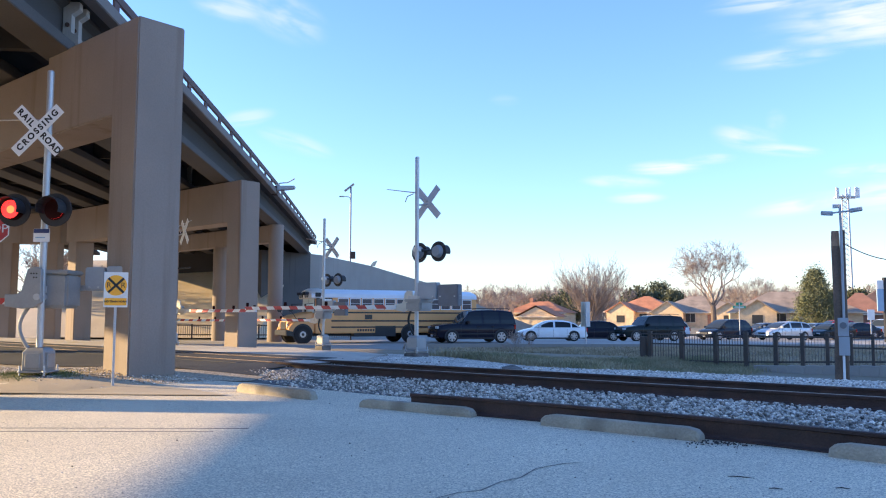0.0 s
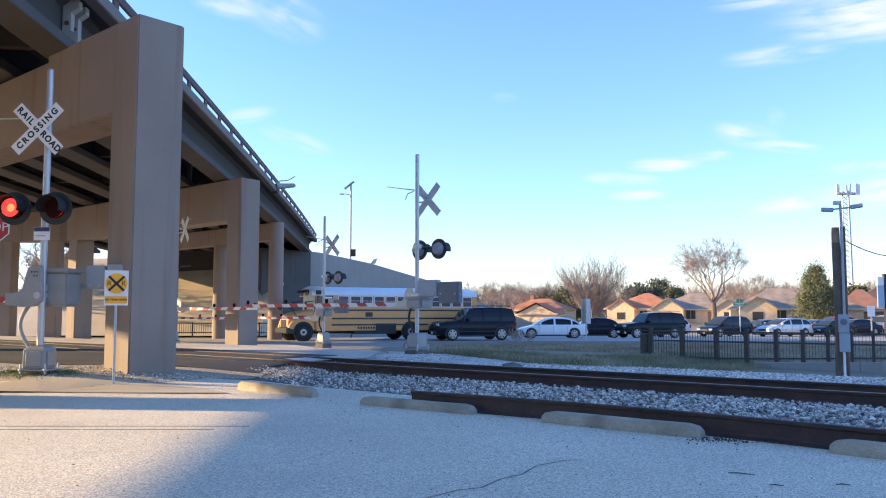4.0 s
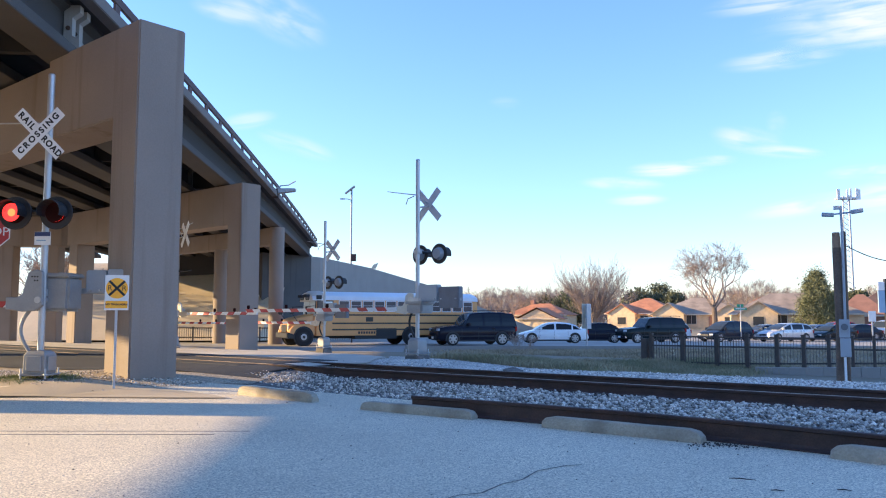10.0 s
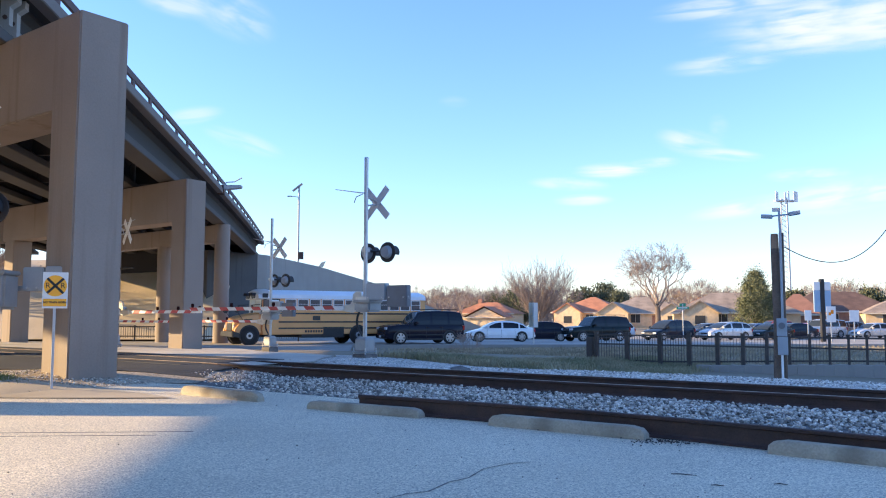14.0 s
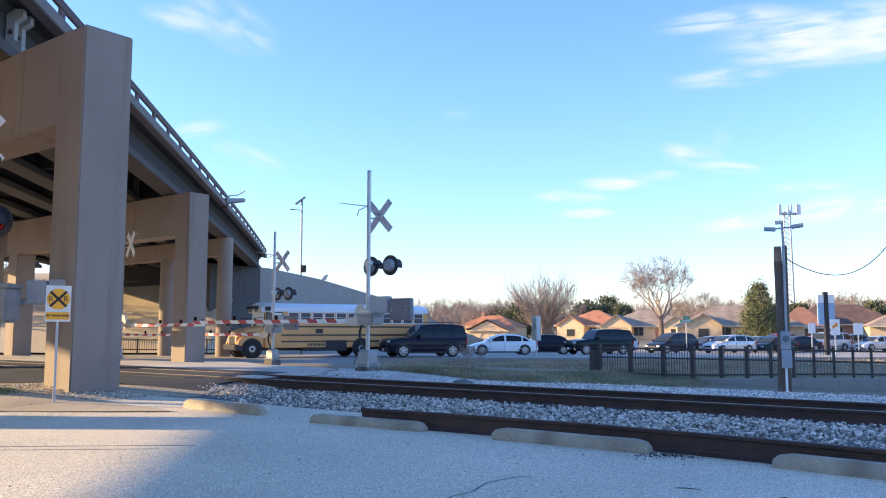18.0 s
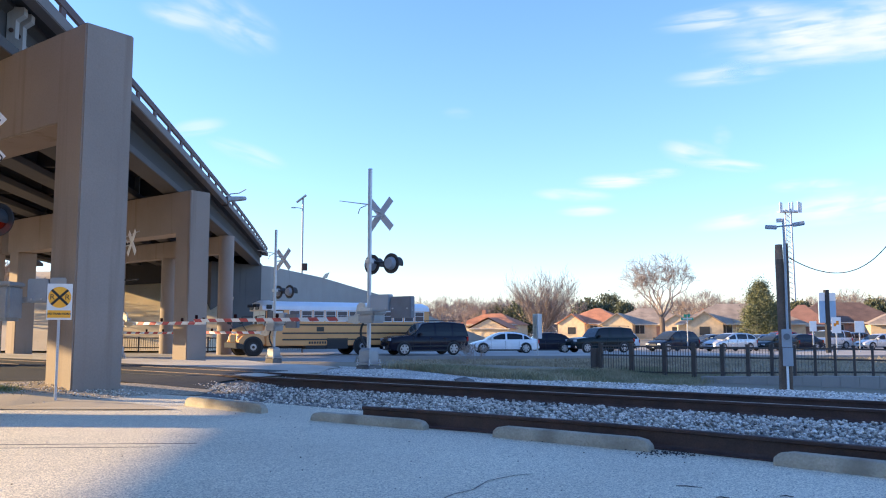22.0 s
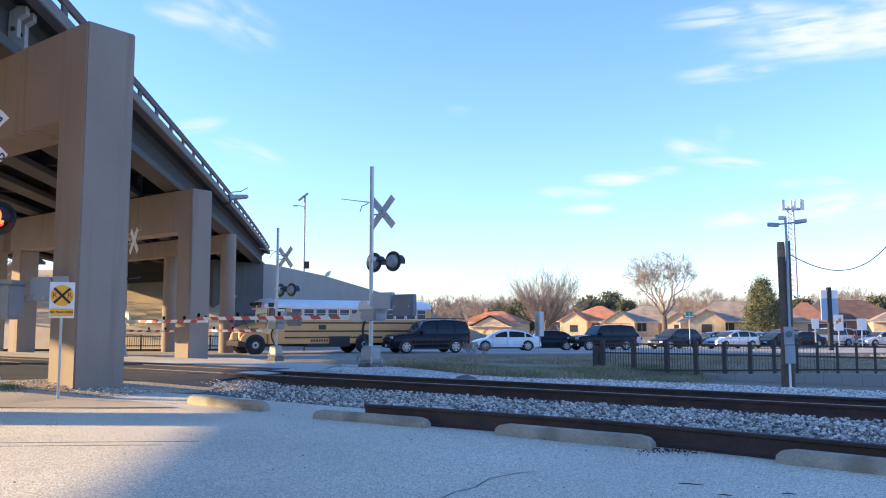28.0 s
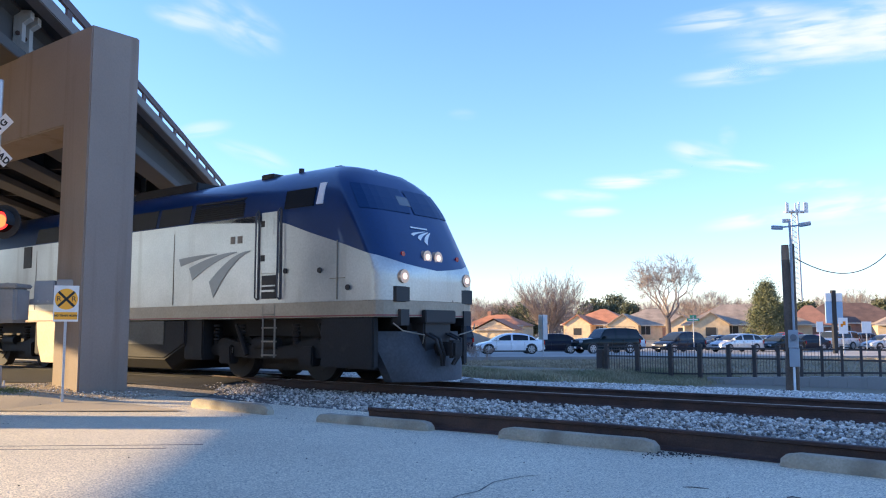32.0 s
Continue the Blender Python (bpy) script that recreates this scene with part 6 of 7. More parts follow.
    part("marker_lamp", Geo().disc((on_nose(y, 2.72) + 0.01, y, 2.72), (1, 0, 0), 0.05, 0.03, 10), "taillamp", loco)
# pilot, coupler, hoses
pl = []
for z, x, w in ((0.30, 0.16, 1.02), (0.55, 0.13, 1.15), (0.95, 0.0, 1.30), (1.25, -0.12, 1.38)):
    front = [(x - 0.42 * abs(k / 6) ** 2.6 + (0.10 * (1 - z) if abs(k) < 5 else 0), w * k / 6, z) for k in range(-6, 7)]
    pl.append(front + [(x - 0.62, w, z), (x - 0.62, -w, z)])
part("pilot_plough", Geo().loft(pl), "plough", loco, "dusty dark snow plough pilot", 0.0, True)
part("coupler_pocket", Geo().box(-0.5, 0.02, -0.42, 0.42, 0.75, 1.62), "black", loco, "dark coupler pocket", 0.03)
part("coupler", Geo().box(-0.3, 0.42, -0.13, 0.13, 0.78, 1.05), "locodark", loco, "dark knuckle coupler", 0.04)
part("coupler_knuckle", Geo().box(0.36, 0.56, -0.20, 0.12, 0.74, 1.08), "locodark", loco, bevel=0.05)
part("buffer_beam", Geo().box(-0.4, 0.10, -0.48, 0.48, 1.40, 1.66), "black", loco, bevel=0.02)
for y in (-0.38, -0.26, 0.26, 0.38):
    part("air_hose", Geo().tube([(0.02, y, 1.2), (0.28, y * 1.05, 1.1), (0.34, y * 0.8, 0.8), (0.26, y * 0.5, 0.6)], 0.03, 8), "black", loco, smooth=True)
for sy in (-1, 1):
    part("uncoupling_lever", Geo().tube([(0.0, sy * 0.45, 1.02), (0.12, sy * 0.55, 1.18), (0.06, sy * 1.1, 1.26), (-0.02, sy * 1.28, 1.40)], 0.013, 6), "locogrime", loco, "pale uncoupling lever")
# roof fittings
part("horn", Geo().box(-2.75, -2.5, -0.2, 0.15, 4.72, 4.84), "black", loco, "black roof horn", 0.03)
part("antenna_box", Geo().box(-4.3, -3.9, -0.9, -0.5, 4.50, 4.72), "black", loco, bevel=0.02)
part("beacon", Geo().tube([(-3.2, -0.7, 4.5), (-3.2, -0.7, 4.76)], 0.06, 10), "black", loco)
part("roof_hatch", Geo().box(-9.5, -6.8, -0.8, 0.8, 4.6, 4.86), "locodark", loco, bevel=0.03)
part("exhaust_stack", Geo().box(-11.0, -10.2, -0.4, 0.4, 4.6, 4.92), "locodark", loco, bevel=0.03)


def loco_pose(t):
    return Matrix.Translation(uv(-10.1 - 19.25 * (32.0 - t), RAIL_N + GAUGE / 2)) @ pose(0, 0, 0, 0, 0, TRACK_DEG)

# ---------------------------------------------------------------- fence by the road
FENCE_N = 30.7
fence = thing("iron_fence", "dark iron picket fence along a low concrete wall", "fence")
POSTS = [-15.6, -14.25, -12.88, -11.72, -10.64, -9.71, -8.87, -8.1, -7.42, -6.78, -6.18, -5.62, -5.05, -4.5, -3.9, -3.3]


def fence_z(u):
    return -0.52 + 0.26 * step(-14, -4, u)


def fence_box(u0, u1, n0, n1, z0, z1, z2=None, z3=None):
    z2, z3 = z0 if z2 is None else z2, z1 if z3 is None else z3
    return Geo().add([uv(u0, n0, z0), uv(u1, n0, z2), uv(u1, n1, z2), uv(u0, n1, z0), uv(u0, n0, z1), uv(u1, n0, z3), uv(u1, n1, z3), uv(u0, n1, z1)],
                     [(3, 2, 1, 0), (4, 5, 6, 7), (0, 1, 5, 4), (1, 2, 6, 5), (2, 3, 7, 6), (3, 0, 4, 7)])


TOPZ = 0.66
for u in POSTS:
    w = 0.072 - 0.032 * step(-11, -6, u)      # the later bays have slimmer posts
    part("post", fence_box(u - w, u + w, FENCE_N - w, FENCE_N + w, fence_z(u) - 0.2, TOPZ + 0.04), "fence", fence, bevel=0.01)
    part("post_cap", fence_box(u - w - 0.012, u + w + 0.012, FENCE_N - w - 0.012, FENCE_N + w + 0.012, TOPZ + 0.04, TOPZ + 0.075), "fence", fence)
for k, (a, b) in enumerate(zip(POSTS, POSTS[1:])):
    za, zb = fence_z(a), fence_z(b)
    for h in (0.0, 0.34, 0.92):
        la = za + 0.10 + (TOPZ - 0.08 - za - 0.10) * h / 0.92
        lb = zb + 0.10 + (TOPZ - 0.08 - zb - 0.10) * h / 0.92
        if h == 0.34:
            la = lb = 0.22
        part("rail", fence_box(a, b, FENCE_N - 0.022, FENCE_N + 0.022, la, la + 0.06, lb, lb + 0.06), "fence", fence)
    if k < 9:
        n = max(4, int((b - a) / 0.105))
        for i in range(1, n):
            u = a + (b - a) * i / n
            w = 0.009 if k < 3 else 0.005
            part("picket", fence_box(u - w, u + w, FENCE_N - w, FENCE_N + w, fence_z(u) + 0.08, TOPZ - 0.02), "fence", fence)
part("post", fence_box(-16.0, -15.72, FENCE_N - 0.14, FENCE_N + 0.14, -0.75, 0.52), "fence", fence, "broad end post", 0.02)
for k in range(24):
    u = -11.4 + 0.6 * k
    wall = fence_box(u, u + 0.595, FENCE_N - 0.22, FENCE_N + 0.12, -1.0, fence_z(u) + 0.02)
    part("kerb_stone", wall, "concrete_grey", fence, "stained concrete wall block", 0.012)

back_fence = thing("iron_fence", "black iron fence below the overpass", "fence")
for k in range(12):
    x = -26 + 1.75 * k
    y = 64 + (x + 26) * -0.15
    part("post", Geo().box(x - 0.05, x + 0.05, y - 0.05, y + 0.05, -0.4, 0.75), "fence", back_fence)
    if k < 11:
        for z in (-0.05, 0.66):
            part("rail", Geo().tube([(x, y, z), (x + 1.75, y - 0.26, z)], 0.04, 4), "fence", back_fence)
        for i in range(1, 10):
            part("picket", Geo().box(x + 0.175 * i - 0.014, x + 0.175 * i + 0.014, y - 0.026 * i - 0.012, y - 0.026 * i + 0.012, -0.2, 0.66), "fence", back_fence)

# ---------------------------------------------------------------- poles and signs
pole = thing("utility_pole", "cut-off timber utility pole with meter box and flood lamps", "utility pole", at=pose(9.0, 18.8, 0.0, 0, 0, -26))
part("timber", Geo().tube([(-0.03, 0, -0.4), (0.0, 0, 1.0), (-0.02, 0, 2.9)], [0.110, 0.100, 0.092], 18), "wood", pole, "dark weathered timber", smooth=True)
part("bare_top", Geo().tube([(-0.02, 0, 2.9), (-0.02, 0, 3.12), (-0.02, 0, 3.25)], [0.091, 0.088, 0.08], 18), "woodpale", pole, "pale split timber top", smooth=True)
part("brace_post", Geo().tube([(0.115, 0.04, -0.4), (0.13, 0.04, 3.27)], [0.06, 0.055], 12), "wood", pole, smooth=True)
part("conduit", Geo().tube([(0.10, -0.10, 1.2), (0.11, -0.10, 3.3), (0.10, -0.06, 3.85)], 0.03, 10), "greybox", pole, "grey steel conduit", smooth=True)
part("lower_conduit", Geo().tube([(0.07, -0.17, -0.2), (0.07, -0.17, 0.5)], 0.028, 10), "white", pole, "white lower conduit", smooth=True)
part("meter_box", Geo().box(-0.03, 0.19, -0.24, -0.09, 0.86, 1.27), "greybox", pole, "grey meter box", 0.01)
part("meter", Geo().tube([(0.08, -0.24, 1.10), (0.08, -0.31, 1.10)], [0.075, 0.07], 20), "clearpane", pole, "round glass meter", smooth=True)
part("breaker_box", Geo().box(-0.02, 0.20, -0.23, -0.09, 0.43, 0.85), "greybox", pole, "grey breaker box", 0.01)
part("lamp_bar", Geo().tube([(-0.12, -0.06, 3.66), (0.42, -0.06, 3.70)], 0.02, 8), "galv", pole)
for x, z, r in ((-0.17, 3.66, 5), (0.43, 3.71, -8)):
    part("flood_lamp", Geo().box(-0.13, 0.13, -0.07, 0.07, -0.045, 0.045), "greybox", pole, "grey flood lamp", 0.015, at=pose(x, -0.06, z, 0, r, 0))
part("insulator", Geo().box(-0.05, 0.08, -0.06, 0.06, 3.78, 3.86), "galv", pole)
sag = [(9.2 + 0.1 * k, 18.78, 2.585 + 0.34 * (9.2 + 0.1 * k - 10.33) ** 2 + 0.055 * (9.2 + 0.1 * k - 10.33) ** 3) for k in range(46)]
wire = Geo().tube(sag, 0.011, 6)
part("service_wire", wire, "black", None, "thin black sagging service wire", smooth=True)
tagged(bpy.data.objects["service_wire"], "thin black service wire sagging from the pole", "wire")


def lattice_tower():
    ob = thing("radio_tower", "pale lattice radio tower far beyond the houses", "tower", at=pose(123.2, 250, 0))
    legs = [(1.1 * math.cos(a), 1.1 * math.sin(a)) for a in (0.5, 2.6, 4.7)]
    for x, y in legs:
        part("leg", Geo().tube([(x * 1.6, y * 1.6, -1), (x, y, 39)], 0.2, 5), "signback", ob)
    z = 4
    while z < 39:
        for i in range(3):
            a, b = legs[i], legs[(i + 1) % 3]
            f = 1.6 - 0.6 * z / 39
            part("brace", Geo().tube([(a[0] * f, a[1] * f, z), (b[0] * f, b[1] * f, z + 1.6)], 0.11, 4), "signback", ob)
        z += 1.6
    part("platform", Geo().box(-3.2, 3.2, -1.2, 1.2, 38.0, 38.5), "signback", ob)
    for x in (-3.4, -2.9, -0.5, 0.6, 2.4, 2.9, 3.3):
        part("antenna", Geo().box(x - 0.2, x + 0.2, -1.4, -1.1, 37.8, 41.0 + 0.4 * math.sin(x)), "white", ob, "white panel antenna")
    return ob


lattice_tower()


def board_sign(label, x, y, z0, w, h, zc, mat, turn=0.0, post="galv", extra=()):
    ob = thing("sign", label, "sign", at=pose(x, y, z0, 0, 0, turn))
    part("post", Geo().box(-0.035, 0.035, 0, 0.05, -0.9, zc + h / 2), post, ob)
    part("board", Geo().box(-w / 2, w / 2, -0.015, -0.003, zc - h / 2, zc + h / 2), mat, ob, bevel=0.003)
    for name, g, m in extra:
        part(name, g, m, ob)
    return ob


double = thing("sign", "two tall pale boards back to back on one post", "sign", at=pose(7.6, 44.0, -0.2, 0, 0, 60))
part("post", Geo().box(-0.03, 0.03, -0.03, 0.03, -0.3, 2.3), "galv", double)
for y, m in ((-0.13, "signback"), (0.13, "trim")):
    part("board", Geo().box(-0.32, 0.32, y - 0.01, y + 0.01, 1.0, 2.32), m, double)
part("spacer", Geo().box(-0.02, 0.02, -0.13, 0.13, 1.6, 1.66), "galv", double)
st = thing("sign", "green street name sign on a thin post", "sign", at=pose(25.1, 70, -0.2))
part("post", Geo().tube([(0, 0, -0.9), (0, 0, 2.75)], 0.04, 8), "galv", st)
part("board", Geo().box(-0.55, 0.55, -0.012, 0.012, 2.30, 2.52), "greensign", st, "green blade")
part("upper_board", Geo().box(-0.28, 0.28, -0.012, 0.012, 2.56, 2.80), "greensign", st, "green upper blade")
part("text_bar", Geo().box(-0.4, 0.4, -0.016, -0.0125, 2.38, 2.45), "white", st)
big = thing("sign", "tall blue and white twin panel sign on a black post", "sign", at=pose(29.5, 55, -0.25))
part("post", Geo().box(-0.14, 0.14, -0.10, 0.16, -0.9, 4.25), "black", big, "black post", 0.01)
for x0, x1 in ((-0.60, -0.15), (0.15, 0.60)):
    part("panel", Geo().box(x0, x1, -0.05, 0.05, 2.0, 3.48), "bluesign", big, "pale blue panel", 0.01)
    part("top_panel", Geo().box(x0, x1, -0.055, 0.055, 3.49, 4.05), "white", big, "white upper panel", 0.01)
board_sign("small white notice board on a post by the fence", 26.9, 52, -0.25, 0.46, 0.66, 1.75, "white")
board_sign("white notice board with a small orange mark", 28.45, 52, -0.25, 0.62, 1.02, 1.82, "white", extra=(("mark", Geo().box(-0.18, -0.02, -0.02, -0.0155, 1.75, 1.95), "amberlamp"), ("mark", Geo().box(-0.02, 0.16, -0.02, -0.0155, 1.85, 2.1), "amberlamp")))
board_sign("small round-cornered white sign on a post", 34.6, 60, -0.25, 0.75, 0.85, 1.75, "white")

# lamps on the overpass and the ramp
lum = thing("bridge_luminaire", "grey luminaire bracketed to the overpass edge", "lamp", at=pose(-9.42, 46.0, 8.50))
part("housing", Geo().prism([(0.05, -0.18), (1.1, -0.05), (1.12, 0.12), (0.3, 0.12), (0.05, 0.22)], -0.2, 0.2), "greybox", lum, bevel=0.03)
part("bracket", Geo().tube([(0.0, 0, -0.1), (0.25, 0, 0.28), (0.7, 0, 0.32), (1.1, 0, 0.55)], 0.035, 6), "galv", lum)
part("mount", Geo().box(-0.15, 0.15, -0.2, 0.2, -0.4, 0.1), "rust", lum)
sol = thing("solar_street_lamp", "slim solar street lamp on the ramp", "street lamp", at=pose(-9.2, 82, 6.5))
part("post", Geo().tube([(0, 0, -0.5), (0, 0, 7.9)], 0.09, 10), "greybox", sol, "slim grey post", smooth=True)
part("solar_panel", Geo().slab((-0.62, -0.4, 7.35), (0.32, -0.4, 8.1), (0.32, 0.4, 8.1), (-0.62, 0.4, 7.35), 0.06), "greybox", sol, "tilted solar panel")
part("lamp_arm", Geo().tube([(0, 0, 6.75), (-0.5, 0, 6.85), (-0.95, 0, 6.85)], 0.04, 6), "greybox", sol)
part("lamp_head", Geo().box(-1.15, -0.7, -0.15, 0.15, 6.80, 6.90), "greybox", sol, bevel=0.02)
part("control_box", Geo().box(0.02, 0.50, -0.2, 0.2, 0.6, 1.3), "rust", sol, "dark control box")
rm = thing("ramp_marker", "small tilted marker on the ramp wall", "sign", at=pose(-7.2, 85.3, 6.55))
part("plate", Geo().prism([(-0.3, 0.0), (0.2, 0.0), (0.45, 0.6), (0.0, 0.45)], -0.03, 0.03), "trim", rm)

# ---------------------------------------------------------------- houses
def house(label, x, y, w, d, wall, eave, ridge, roof_mat, wall_mat, hip=True, turn=0.0, windows=(), door=None, chimney=None, gable_front=False, wings=()):
    ob = thing("house", label, "house", "houses", at=pose(x, y, -0.25, 0, 0, turn))
    t = 0.2
    hw, hd = w / 2, d / 2
    part("wall", Geo().box(-hw, hw, -hd, -hd + t, 0, eave), wall_mat, ob)
    part("wall", Geo().box(-hw, hw, hd - t, hd, 0, eave), wall_mat, ob)
    part("wall", Geo().box(-hw, -hw + t, -hd + t, hd - t, 0, eave), wall_mat, ob)
    part("wall", Geo().box(hw - t, hw, -hd + t, hd - t, 0, eave), wall_mat, ob)
    o = 0.5
    g = Geo()
    if gable_front:
        base = [(-hw - o, -hd - o, eave), (hw + o, -hd - o, eave), (hw + o, hd + o, eave), (-hw - o, hd + o, eave)]
        g.add(base + [(0, -hd - o, ridge), (0, hd + o, ridge)], [(0, 4, 5, 3), (1, 2, 5, 4), (2, 3, 5), (0, 3, 2, 1)])
        part("gable", Geo().prism([(-hw, eave - 0.01), (hw, eave - 0.01), (0, ridge - 0.3)], -hd - 0.02, -hd + 0.15), wall_mat, ob)
    else:
        r = hw - (hd if hip else -o)
        base = [(-hw - o, -hd - o, eave), (hw + o, -hd - o, eave), (hw + o, hd + o, eave), (-hw - o, hd + o, eave)]
        g.add(base + [(-max(r, 0.5), 0, ridge), (max(r, 0.5), 0, ridge)], [(0, 1, 5, 4), (2, 3, 4, 5), (1, 2, 5), (3, 0, 4), (0, 3, 2, 1)])
    part("roof", g, roof_mat, ob, "shingle roof")
    part("fascia", Geo().box(-hw - o, hw + o, -hd - o - 0.03, -hd - o + 0.02, eave - 0.16, eave + 0.03), "trim", ob)
    for wx, wz, ww, wh in windows:
        f = part("window", Geo().box(wx - ww / 2 - 0.08, wx + ww / 2 + 0.08, -hd - 0.05, -hd + 0.02, wz - 0.08, wz + wh + 0.08), "trim", ob, "pale framed window")
        part("pane", Geo().box(wx - ww / 2, wx - 0.03, -hd - 0.06, -hd, wz, wz + wh), "housepane", f)
        part("pane", Geo().box(wx + 0.03, wx + ww / 2, -hd - 0.06, -hd, wz, wz + wh), "housepane", f)
    for wx, ww, wd, wr in wings:
        part("wing_wall", Geo().box(wx - ww / 2, wx + ww / 2, -hd - wd, -hd + 0.3, 0, eave + 0.02), wall_mat, ob)
        part("wing_gable", Geo().prism([(wx - ww / 2, eave), (wx + ww / 2, eave), (wx, wr - 0.2)], -hd - wd + 0.02, -hd - wd + 0.2), wall_mat, ob)
        part("wing_roof", Geo().add([(wx - ww / 2 - 0.4, -hd - wd - 0.3, eave - 0.1), (wx, -hd - wd - 0.3, wr), (wx, 0, wr), (wx - ww / 2 - 0.4, 0, eave - 0.1), (wx + ww / 2 + 0.4, -hd - wd - 0.3, eave - 0.1), (wx + ww / 2 + 0.4, 0, eave - 0.1), (wx - ww / 2 - 0.4, -hd - wd - 0.3, eave - 0.28), (wx, -hd - wd - 0.3, wr - 0.18), (wx + ww / 2 + 0.4, -hd - wd - 0.3, eave - 0.28)],
             [(0, 1, 2, 3), (1, 4, 5, 2), (0, 6, 7, 1), (1, 7, 8, 4)]), roof_mat, ob, "gabled wing roof")
        part("wing_window", Geo().box(wx - 0.7, wx + 0.7, -hd - wd - 0.05, -hd - wd + 0.05, 0.8, 2.0), "housepane", ob)
    if door is not None:
        part("door", Geo().box(door - 0.5, door + 0.5, -hd - 0.05, -hd + 0.05, 0, 2.1), "brick_red", ob, "brown door")
    if chimney is not None:
        part("chimney", Geo().box(chimney - 0.4, chimney + 0.4, -0.4, 0.4, eave, ridge + 0.7), "brick_red", ob)
    return ob


def at_px(px, y):
    return (px - 784) / 1461.4 * y


house("cream brick house with an orange shingle roof", at_px(958, 175), 175, 12.5, 9, 0, 2.6, 5.0, "roof_orange", "brick", True, -24, ((-3, 0.9, 1.4, 1.3),), None, -2)
house("small gabled cream annexe below the orange roof", at_px(957, 166), 166, 8.0, 6, 0, 1.8, 4.0, "roof_orange", "brick", False, -24, (), None, None, True)
house("tan house with a brown-orange hipped roof", at_px(1145, 150), 150, 12.0, 11, 0, 2.7, 5.5, "roof_orange", "brick", True, -26, ((-3.5, 0.9, 1.3, 1.4), (0.5, 0.9, 1.3, 1.4)), 2.6, wings=((-3.0, 4.6, 2.0, 4.4),))
house("cream house with a broad grey hipped roof", at_px(1238, 142), 142, 15.0, 12, 0, 2.5, 5.3, "roof_grey", "brick", True, -22, ((-4.5, 0.9, 1.5, 1.4), (-1, 0.9, 1.5, 1.4), (5.0, 0.9, 1.4, 1.4)), 2.2, wings=((-4.5, 5.0, 2.0, 4.4), (5.0, 4.5, 1.6, 4.2)))
house("house with an orange roof behind the others", at_px(1352, 185), 185, 12.0, 9, 0, 3.2, 6.6, "roof_orange", "brick", True, -20, ())
house("low cream brick house with a grey-brown roof", at_px(1400, 120), 120, 17.0, 11, 0, 2.4, 5.4, "roof_grey", "brick", True, -18, ((-5.5, 0.8, 1.6, 1.4), (-2.0, 0.8, 1.6, 1.4), (3.0, 0.8, 1.6, 1.4)), 5.8, wings=((-5.0, 5.0, 1.8, 4.2),))
house("brown-roofed house with a red gable", at_px(1520, 125), 125, 7.0, 9, 0, 2.2, 5.4, "roof_brown", "brick_red", True, -25, ())
house("dark-roofed brick house beyond the parked cars", at_px(1590, 128), 128, 16.0, 10, 0, 2.7, 5.9, "roof_dark", "brick_red", True, -20, ((-5, 0.9, 1.5, 1.4), (-1, 0.9, 1.5, 1.4), (4, 0.9, 1.5, 1.4)), 1.6)
house("pale low house at the end of the row", at_px(1720, 120), 120, 12.0, 9, 0, 2.4, 4.6, "roof_grey", "brick", True, -20, ((-3, 0.9, 1.4, 1.3), (2, 0.9, 1.4, 1.3)))

# ---------------------------------------------------------------- trees
def branch_out(rng, vs, fs, p, d, length, r, depth, spread, up, seg=4, thin=0.62, least=0.02):
    """Grows one tapered limb and its forks."""
    q, dirn, rad = p.copy(), d.copy(), r
    steps = 3 if depth > 1 else 2
    pts, rads = [q.copy()], [rad]
    for k in range(steps):
        dirn = (dirn + Vector((rng.uniform(-1, 1), rng.uniform(-1, 1), rng.uniform(-0.6, 1) * up)) * 0.22).normalized()
        q = q + dirn * length / steps
        rad = max(least * 0.9, rad * (thin ** (1 / steps)))
        pts.append(q.copy())
        rads.append(rad)
    g = Geo()
    g.tube(pts, rads, seg if depth > 1 else 3, cap=False)
    k = len(vs)
    vs += g.v
    fs += [tuple(i + k for i in f) for f in g.f]
    if depth <= 0:
        return
    forks = 3 if rng.random() < 0.55 else 2
    if depth <= 2:
        forks += 1
    for i in range(forks):
        a = rng.uniform(0, 6.28)
        side = dirn.orthogonal()
        side.rotate(Matrix.Rotation(a, 3, dirn))
        nd = (dirn + side * rng.uniform(0.45, 1.0) * spread + Vector((0, 0, 0.12 * up))).normalized()
        start = pts[-1] if i < 2 else pts[-2]
        branch_out(rng, vs, fs, start, nd, length * rng.uniform(0.62, 0.86), max(least, rads[-1] * rng.uniform(0.7, 0.95)), depth - 1, spread, up, seg, thin, least)


def bare_tree(label, x, y, height, trunk_h, r, seed, depth=6, spread=0.75, up=0.8, z=-0.3, limbs=4, least=0.02):
    rng = random.Random(seed)
    ob = thing("tree", label, "tree", "bare trees", at=pose(x, y, z))
    part("trunk", Geo().tube([(0, 0, -0.3), (0.05, 0, trunk_h * 0.5), (0.0, 0.05, trunk_h)], [r * 1.25, r, r * 0.85], 10), "bark", ob, smooth=True)
    vs, fs = [], []
    for k in range(limbs):
        a = 6.28 * k / limbs + rng.uniform(-0.4, 0.4)
        d = Vector((math.cos(a) * spread, math.sin(a) * spread, rng.uniform(0.7, 1.3))).normalized()
        branch_out(rng, vs, fs, Vector((0, 0, trunk_h * rng.uniform(0.85, 1.0))), d, (height - trunk_h) * 0.34, r * 0.6, depth - 1, spread, up, least=least)
    top = max(v[2] for v in vs)
    f = (height - trunk_h) / (top - trunk_h)
